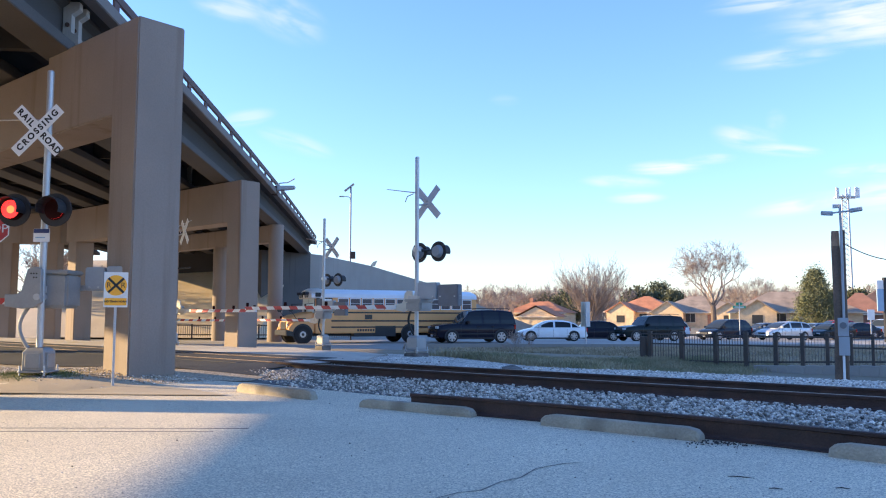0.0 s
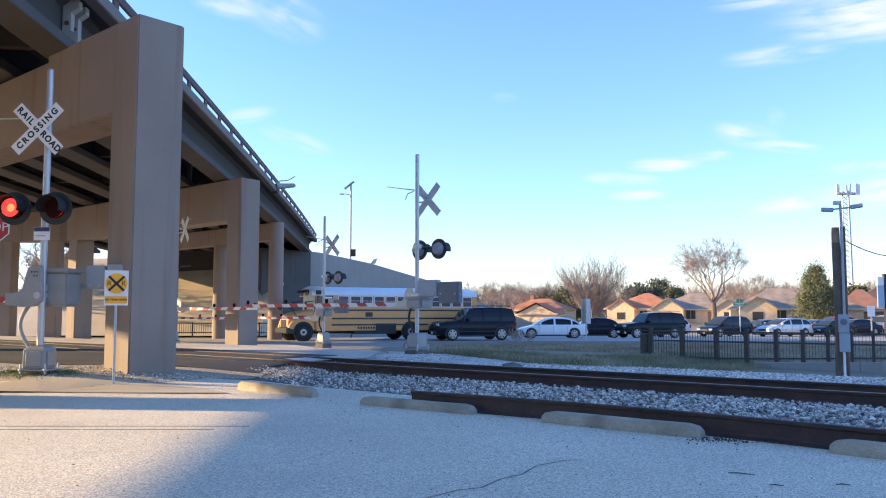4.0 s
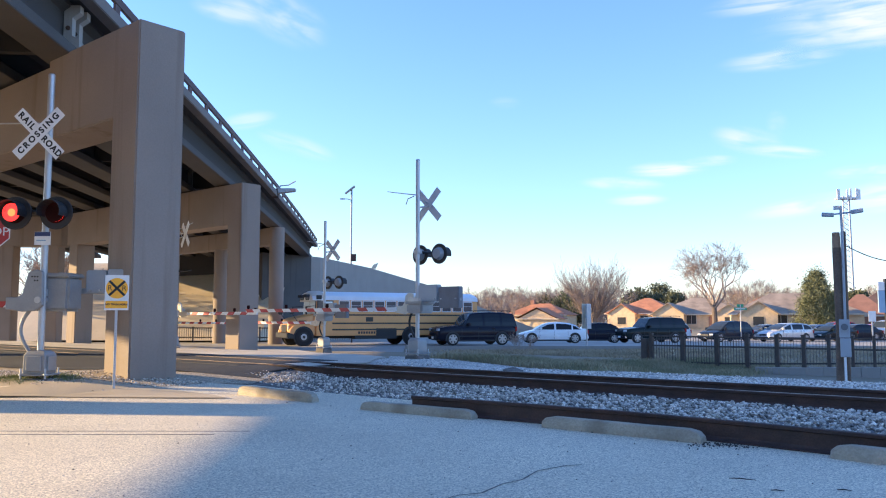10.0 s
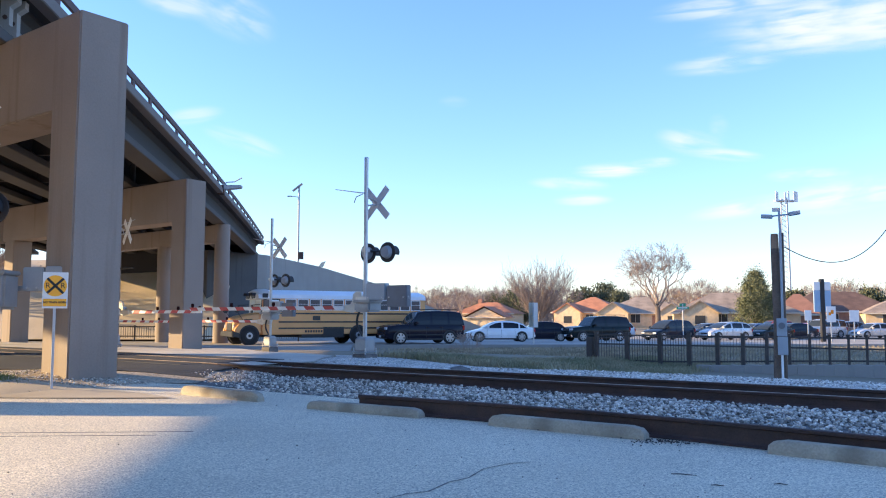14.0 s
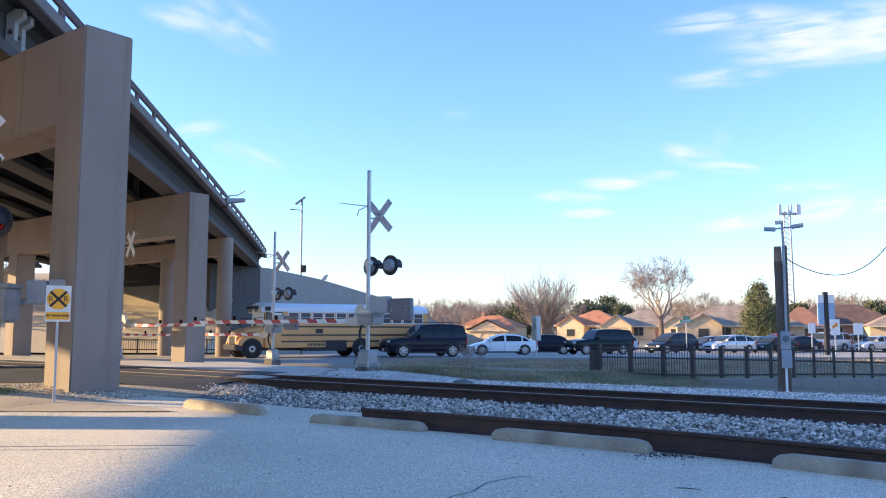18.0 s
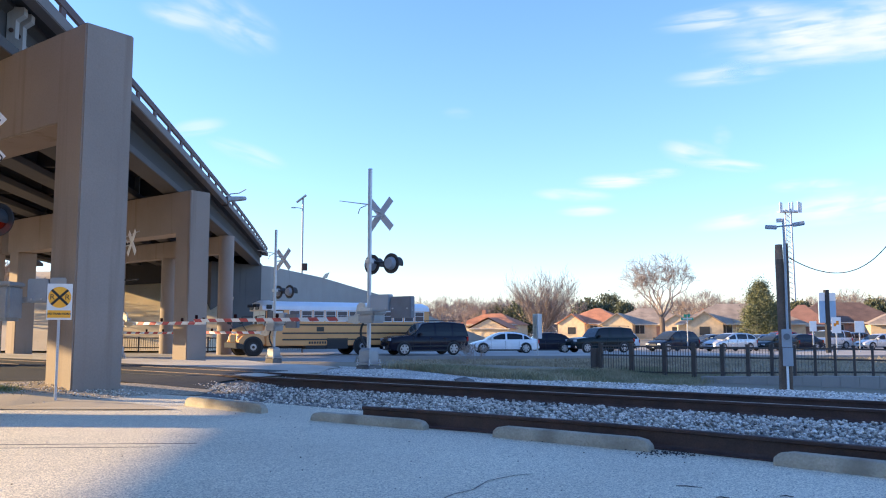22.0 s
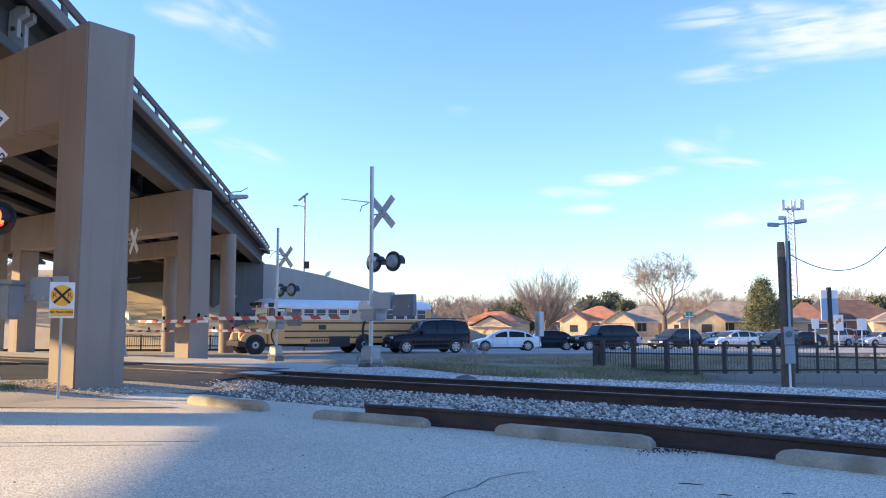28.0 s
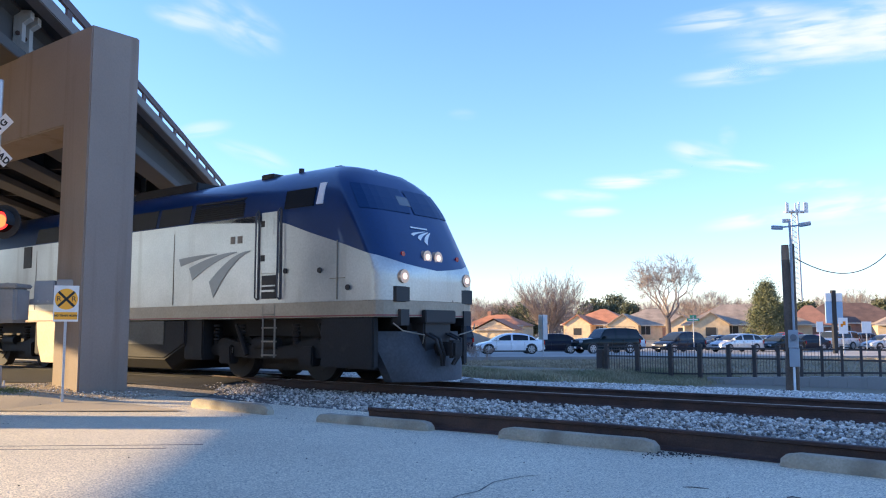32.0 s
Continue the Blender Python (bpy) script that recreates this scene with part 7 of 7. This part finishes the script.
    vs = [(v[0] * f, v[1] * f, trunk_h + (v[2] - trunk_h) * f if v[2] > trunk_h else v[2]) for v in vs]
    crown = new("crown", raw_mesh("crown", vs, fs, "twig"))
    crown.parent = ob
    crown["label"] = "leafless spreading branches"
    return ob


def vase_tree(label, x, y, height, width, seed, stems=15, z=-0.3):
    """Many stems fan out from one low fork, each with long upswept shoots and fine twigs."""
    rng = random.Random(seed)
    ob = thing("tree", label, "tree", "bare trees", at=pose(x, y, z))
    part("trunk", Geo().tube([(0, 0, -0.3), (0.04, 0, 0.6), (0.0, 0.03, 1.2)], [0.42, 0.34, 0.36], 10), "bark", ob, smooth=True)
    g = Geo()

    def shoot(p, d, length, r, depth):
        pts, rads = [p.copy()], [r]
        q, dd = p.copy(), d.copy()
        for k in range(4):
            dd = (dd + Vector((rng.gauss(0, 0.10), rng.gauss(0, 0.10), 0.07 + rng.gauss(0, 0.05)))).normalized()
            q = q + dd * length / 4
            pts.append(q.copy())
            rads.append(max(0.012, r * (1 - 0.2 * (k + 1))))
        g.tube(pts, rads, 5 if depth > 2 else 3, cap=False)
        if depth == 0:
            return
        for k in range(6 if depth > 1 else 5):
            j = 1 + (k * 4) // 6 if depth > 1 else 1 + k % 4
            side = Vector((rng.gauss(0, 1), rng.gauss(0, 1), rng.gauss(0, 0.35))).normalized()
            shoot(pts[j], (dd + side * rng.uniform(0.35, 0.75)).normalized(), length * rng.uniform(0.38, 0.6), max(0.012, rads[j] * 0.55), depth - 1)
    for k in range(stems):
        a = 6.283 * k / stems + rng.uniform(-0.2, 0.2)
        f = rng.uniform(0.15, 1.0) ** 0.7
        d = Vector((math.cos(a) * f * width / height * 0.75, math.sin(a) * f * width / height * 0.75, 1.0)).normalized()
        shoot(Vector((0, 0, rng.uniform(0.8, 1.2))), d, height * rng.uniform(0.50, 0.62), 0.13, 3)
    top = max(v[2] for v in g.v)
    span = max(abs(v[0]) for v in g.v)
    crown = new("crown", raw_mesh("crown", [(v[0] * width / 2 / span, v[1] * width / 2 / span, v[2] * height / top) for v in g.v], g.f, "twig"))
    crown.parent = ob
    crown["label"] = "leafless upswept shoots and fine twigs"
    return ob


vase_tree("broad vase-shaped leafless tree with dense fine twigs", at_px(1047, 120), 120, 11.3, 12.5, 5, stems=34)
bare_tree("tall leafless tree with open crooked limbs", at_px(1262, 100), 100, 11.2, 3.4, 0.32, 12, depth=7, spread=0.80, up=0.75, limbs=6, least=0.014)
for px, y, h, s in ((880, 150, 8.0, 21), (855, 165, 8.5, 22), (905, 170, 9.0, 23), (1330, 160, 10.0, 25), (1300, 170, 9.5, 26), (1372, 165, 9.0, 27), (1420, 175, 9.5, 28), (1085, 165, 8.5, 29), (930, 185, 8.5, 30), (985, 190, 9.5, 31), (1550, 170, 10.5, 32), (1600, 165, 11.0, 33), (1640, 170, 10.5, 34), (1690, 160, 10.0, 35), (826, 150, 6.5, 36)):
    bare_tree("leafless tree among the houses", at_px(px, y), y, h, 1.8, 0.22, s, depth=6, spread=0.7, up=0.9, limbs=7, least=0.016)
for x, y, h, s in ((-33, 70, 8.5, 41), (-38, 78, 9.0, 42), (-43, 74, 9.5, 43)):
    bare_tree("leafless tree beyond the overpass", x, y, h, 2.0, 0.22, s, depth=6, spread=0.75, up=0.8, limbs=5)


def leaf_cloud(rng, vs, fs, count, place, size):
    for i in range(count):
        p = place()
        m = Euler((rng.uniform(0, 6.3), rng.uniform(0, 6.3), rng.uniform(0, 6.3))).to_matrix()
        s = size * rng.uniform(0.5, 1.3)
        k = len(vs)
        for a, b in ((-1, -0.6), (1, -0.4), (0.8, 0.6), (-0.7, 0.5)):
            q = p + m @ Vector((a * s, b * s, 0.15 * s * a * b))
            vs.append(tuple(q))
        fs.append((k, k + 1, k + 2, k + 3))


def evergreen(label, x, y, height, radius, seed, mat="cedar", conical=True, count=5200, size=0.13, base=0.6):
    rng = random.Random(seed)
    ob = thing("tree", label, "tree", at=pose(x, y, -0.3))
    part("trunk", Geo().tube([(0, 0, -0.2), (0, 0, height * 0.75)], [0.22, 0.06], 8), "bark", ob)
    lumps = [(rng.uniform(0, 6.28), rng.uniform(0, 1) ** 1.15, rng.uniform(0.65, 1.2)) for _ in range(75 if conical else 110)]

    def place():
        a, h, j = rng.choice(lumps)
        if conical:
            prof = (1 - h) ** 0.65 * (0.55 + 0.45 * min(1, h * 5))
        else:
            prof = math.sqrt(max(0, 1 - (2 * h - 1) ** 2))
        rr = radius * prof * j
        c = Vector((math.cos(a) * rr * 0.72, math.sin(a) * rr * 0.72, base + (height - base) * h))
        off = Vector((rng.gauss(0, 1), rng.gauss(0, 1), rng.gauss(0, 1))) * radius * (rng.choice((0.09, 0.13, 0.17)) if conical else 0.13)
        return c + off
    vs, fs = [], []
    leaf_cloud(rng, vs, fs, count, place, size)
    crown = new("crown", raw_mesh("crown", vs, fs, mat))
    crown.parent = ob
    crown["label"] = "dense dark evergreen sprays"
    return ob


evergreen("dense dark green cedar beside the houses", at_px(1443, 105), 105, 7.2, 3.3, 51, count=36000, size=0.08, base=0.3)
evergreen("smaller dark evergreen behind the pole", at_px(1467, 112), 112, 5.0, 2.2, 52, count=4000, size=0.16)
for px, y, h, r, s in ((1130, 175, 7.5, 4.2, 61), (1165, 178, 8.5, 4.6, 62), (1192, 172, 6.8, 3.4, 63), (1010, 185, 7.2, 5.0, 64), (960, 195, 6.5, 5.0, 65), (1515, 150, 6.5, 3.0, 66), (1660, 150, 7.0, 3.2, 67)):
    evergreen("dark live oak among the houses", at_px(px, y), y, h, r, s, "oakleaf", False, 6500, 0.20, 1.6)

# far woods: bare twiggy thickets all along the distance
rng = random.Random(77)
vs, fs = [], []
for k in range(620):
    px = rng.uniform(795, 2100)
    y = rng.uniform(200, 260)
    x = at_px(px, y)
    h = rng.uniform(7.5, 11.0) * (1.0 + 0.16 * math.sin(px * 0.021) + 0.1 * math.sin(px * 0.053))
    wide = rng.uniform(1.4, 2.6)
    for j in range(52):
        b = Vector((x + rng.gauss(0, 0.8), y + rng.gauss(0, 1.5), rng.uniform(0.0, h * 0.55)))
        out = rng.gauss(0, 0.5)
        d = Vector((out, rng.gauss(0, 0.4), 1)).normalized() * rng.uniform(0.2, 0.45) * h
        b.x += out * wide
        thick = rng.choice((0.035, 0.05, 0.09))
        n = len(vs)
        for p, r in ((b, thick), (b + d * 0.6 + Vector((rng.gauss(0, 0.25), 0, 0)), thick * 0.7), (b + d, 0.015)):
            vs += [(p.x + r, p.y, p.z), (p.x - r * 0.5, p.y + r * 0.8, p.z), (p.x - r * 0.5, p.y - r * 0.8, p.z)]
        fs += [(n + a + q, n + a + (q + 1) % 3, n + a + 3 + (q + 1) % 3, n + a + 3 + q) for a in (0, 3) for q in range(3)]
for k in range(60):
    x = rng.uniform(-130, -42)
    y = rng.uniform(130, 200)
    h = rng.uniform(6, 10)
    for j in range(26):
        b = Vector((x + rng.gauss(0, 1.6), y + rng.gauss(0, 1.5), rng.uniform(0.0, h * 0.45)))
        d = Vector((rng.gauss(0, 0.32), rng.gauss(0, 0.32), 1)).normalized() * rng.uniform(0.3, 0.55) * h
        g = Geo().tube([b, b + d * 0.6, b + d], [0.10, 0.07, 0.03], 3, cap=False)
        n = len(vs)
        vs += g.v
        fs += [tuple(i + n for i in f) for f in g.f]
for k in range(420):
    a = rng.uniform(0.62, 2 * math.pi - 0.95)
    d = rng.uniform(95, 140)
    x, y = d * math.sin(a), d * math.cos(a)
    if abs(un(x, y)[1] - 12.7) < 9 or abs(x + 7.5 + 0.0875 * (20 - y) + 7) < 16:
        continue
    h = rng.uniform(8, 14)
    for j in range(16):
        b = Vector((x + rng.gauss(0, 2.2), y + rng.gauss(0, 2.2), rng.uniform(0.0, h * 0.45)))
        dd = Vector((rng.gauss(0, 0.32), rng.gauss(0, 0.32), 1)).normalized() * rng.uniform(0.3, 0.55) * h
        g = Geo().tube([b, b + dd], [0.3, 0.1], 3, cap=False)
        n = len(vs)
        vs += g.v
        fs += [tuple(i + n for i in f) for f in g.f]
tagged(new("far_woods", raw_mesh("far_woods", vs, fs, "twig")), "leafless brown woods along the horizon", "woods", kind="stuff")

# ---------------------------------------------------------------- grass and weeds
def blades(name, count, place, h, mat, label, category="grass", lean=0.5, w=0.008):
    vs, fs = [], []
    for i in range(count):
        x, y, z = place()
        a, hh = random.uniform(0, 6.28), random.uniform(*h)
        dx, dy = math.cos(a) * w, math.sin(a) * w
        lx, ly = random.gauss(0, lean) * hh, random.gauss(0, lean) * hh
        k = len(vs)
        vs += [(x - dx, y - dy, z - 0.02), (x + dx, y + dy, z - 0.02), (x + dx * 0.7 + lx * 0.4, y + dy * 0.7 + ly * 0.4, z + hh * 0.6), (x - dx * 0.7 + lx * 0.4, y - dy * 0.7 + ly * 0.4, z + hh * 0.6), (x + lx, y + ly, z + hh)]
        fs += [(k, k + 1, k + 2, k + 3), (k + 3, k + 2, k + 4)]
    return tagged(new(name, raw_mesh(name, vs, fs, mat)), label, category, kind="stuff")


def berm_place():
    while True:
        u, n = random.triangular(-18, -7, -15), random.uniform(18.6, 34.0)
        x, y, _ = uv(u, n)
        if u > -17 + (n - 18) * 0.15 and y < 42.5 and u < -11.2 + random.gauss(0, 0.3):
            return x, y, ground_z(x, y) - 0.03


blades("grass", 52000, berm_place, (0.06, 0.27), "grass", "rough winter grass on the far side of the tracks", w=0.014)


def strip_place():
    x, y = random.triangular(-1, 34, 4), random.uniform(30, 43.2)
    if un(x, y)[1] < 31.2:
        return strip_place()
    return x, y, ground_z(x, y) - 0.03


blades("grass", 26000, strip_place, (0.05, 0.14), "straw", "thin dry winter grass before the street", w=0.022)
bare_tree("small dry leafless shrub in the grass", 3.0, 31.0, 1.1, 0.1, 0.012, 91, depth=5, spread=0.6, up=0.9, z=ground_z(3.0, 31.0) - 0.05, limbs=6, least=0.005)


def weed_place():
    u, n = random.choice([(random.gauss(a, 0.30), random.gauss(b, 0.14)) for a, b in ((-16.6, 6.0), (-15.9, 6.5), (-15.1, 6.9), (-15.6, 6.2))])
    x, y, _ = uv(u, n)
    return x, y, ground_z(x, y)


blades("weeds", 2200, weed_place, (0.02, 0.06), "weed", "low green weeds on the gravel verge", "weeds", 0.9, 0.007)

# ---------------------------------------------------------------- clouds
def cloud_material(name, w, h, density, seed, fibre):
    """Fibrous cirrus: broad soft patches combed into streaks, thinning out towards the sheet's rim."""
    m = bpy.data.materials.new(name)
    m.use_nodes = True
    N, L = m.node_tree.nodes, m.node_tree.links
    for n in list(N):
        N.remove(n)
    out = N.new("ShaderNodeOutputMaterial")
    em, tr, mix = N.new("ShaderNodeEmission"), N.new("ShaderNodeBsdfTransparent"), N.new("ShaderNodeMixShader")
    em.inputs[0].default_value, em.inputs[1].default_value = (1.0, 0.985, 0.98, 1), 0.45
    co = N.new("ShaderNodeTexCoord")

    def wisps(along_, across, offset, lo, hi, bend):
        mp = N.new("ShaderNodeMapping")
        mp.inputs["Scale"].default_value = (w * along_, h * across, 1)
        mp.inputs["Location"].default_value = (seed + offset, seed * 0.7, 0)
        n1 = N.new("ShaderNodeTexNoise")
        n1.inputs["Scale"].default_value, n1.inputs["Detail"].default_value, n1.inputs["Distortion"].default_value = 1.0, 5, bend
        L.new(co.outputs["UV"], mp.inputs[0])
        L.new(mp.outputs[0], n1.inputs["Vector"])
        r = N.new("ShaderNodeMapRange")
        r.interpolation_type = "SMOOTHSTEP"
        r.inputs["From Min"].default_value, r.inputs["From Max"].default_value = lo, hi
        L.new(n1.outputs[0], r.inputs["Value"])
        return r.outputs[0]

    def times(a, b):
        mul = N.new("ShaderNodeMath")
        mul.operation = "MULTIPLY"
        L.new(a, mul.inputs[0])
        if isinstance(b, (int, float)):
            mul.inputs[1].default_value = b
        else:
            L.new(b, mul.inputs[1])
        return mul.outputs[0]
    vm = N.new("ShaderNodeVectorMath")
    vm.operation = "DISTANCE"
    vm.inputs[1].default_value = (0.5, 0.5, 0)
    L.new(co.outputs["UV"], vm.inputs[0])
    rim = N.new("ShaderNodeMapRange")
    rim.interpolation_type = "SMOOTHSTEP"
    rim.inputs["From Min"].default_value, rim.inputs["From Max"].default_value = 0.5, 0.12
    L.new(vm.outputs["Value"], rim.inputs["Value"])
    patch = wisps(0.008, 0.018, 0.0, 0.24, 0.52, 0.3)
    streak = wisps(0.008, 0.075 * fibre, 5.0, 0.22, 0.66, 0.4)
    L.new(times(times(times(rim.outputs[0], patch), streak), density), mix.inputs[0])
    L.new(tr.outputs[0], mix.inputs[1])
    L.new(em.outputs[0], mix.inputs[2])
    L.new(mix.outputs[0], out.inputs[0])
    return m


def cloud(px, py, w, h, tilt, density, seed, fibre=1.0, far=2400.0):
    """A thin cirrus sheet far away; px, py as seen straight ahead."""
    far += 7.0 * seed + 0.02 * px
    k = far / 1461.4
    c = Vector(((px - 784) * k, far, 1.25 + (563 - py) * k))
    ax = Vector((math.cos(radians(tilt)), 0, math.sin(radians(tilt)))) * w * k / 2
    ay = Vector((-math.sin(radians(tilt)), 0, math.cos(radians(tilt)))) * h * k / 2
    me = bpy.data.meshes.new("cloud")
    me.from_pydata([c - ax - ay, c + ax - ay, c + ax + ay, c - ax + ay], [], [(0, 1, 2, 3)])
    uvl = me.uv_layers.new()
    for i, p in enumerate(((0, 0), (1, 0), (1, 1), (0, 1))):
        uvl.data[i].uv = p
    me.materials.append(cloud_material("cirrus", w, h, density, seed, fibre))
    ob = new("cloud", me)
    ob.visible_shadow = False
    return tagged(ob, "thin white cirrus cloud in the clear sky", "cloud", "clouds", "structure")


cloud(1640, 0, 640, 150, 9, 0.96, 2.9)
cloud(1580, 30, 400, 84, 8, 0.80, 6.3)
cloud(1410, -20, 340, 64, 9, 0.72, 1.3)
cloud(1395, 92, 260, 50, 7, 0.60, 4.1)
cloud(1730, -4, 440, 130, 8, 0.88, 5.2)
cloud(485, 8, 230, 110, -30, 0.60, 7.7, 0.5)
cloud(395, 2, 170, 60, -14, 0.58, 3.7, 0.6)
cloud(430, 205, 130, 40, 10, 0.46, 2.7, 0.8)
cloud(520, 250, 170, 44, -18, 0.46, 2.2, 0.8)
cloud(1185, 294, 170, 36, 2, 1.04, 9.4)
cloud(1130, 349, 130, 26, 2, 0.88, 5.9)
cloud(1105, 320, 170, 32, -2, 0.80, 3.3)
cloud(1265, 278, 110, 24, 3, 0.80, 8.1)
cloud(1330, 240, 150, 60, -10, 0.70, 6.6, 0.7)
cloud(1395, 262, 170, 30, -3, 0.80, 1.1)
cloud(895, 173, 70, 30, 0, 0.13, 1.9, 0.6)
cloud(1440, 358, 280, 44, 10, 0.96, 2.8)
cloud(1550, 297, 190, 34, 4, 0.96, 4.8)
cloud(1620, 335, 330, 80, 9, 1.04, 3.9)
cloud(1385, 212, 50, 60, 10, 0.34, 5.1, 0.5)


# ---------------------------------------------------------------- what moves
def motions():
    times = [0, 4, 8, 12, 16, 20, 24, 27, 29, 30, 30.5] + [30.8 + 0.1 * k for k in range(13)]
    walk(loco, [(t, loco_pose(t)) for t in times])
    for w, x in loco_wheels:
        spun = [30.6 + k / 30 for k in range(43)]
        rows = [(t, pose(x, 0, RAIL_TOP + 0.505) @ pose(0, 0, 0, 0, math.degrees((t - 30.6) * 19.25 / 0.52), 0)) for t in spun]
        walk(w, [(0, pose(x, 0, RAIL_TOP + 0.505)), (30, pose(x, 0, RAIL_TOP + 0.505)), *rows])
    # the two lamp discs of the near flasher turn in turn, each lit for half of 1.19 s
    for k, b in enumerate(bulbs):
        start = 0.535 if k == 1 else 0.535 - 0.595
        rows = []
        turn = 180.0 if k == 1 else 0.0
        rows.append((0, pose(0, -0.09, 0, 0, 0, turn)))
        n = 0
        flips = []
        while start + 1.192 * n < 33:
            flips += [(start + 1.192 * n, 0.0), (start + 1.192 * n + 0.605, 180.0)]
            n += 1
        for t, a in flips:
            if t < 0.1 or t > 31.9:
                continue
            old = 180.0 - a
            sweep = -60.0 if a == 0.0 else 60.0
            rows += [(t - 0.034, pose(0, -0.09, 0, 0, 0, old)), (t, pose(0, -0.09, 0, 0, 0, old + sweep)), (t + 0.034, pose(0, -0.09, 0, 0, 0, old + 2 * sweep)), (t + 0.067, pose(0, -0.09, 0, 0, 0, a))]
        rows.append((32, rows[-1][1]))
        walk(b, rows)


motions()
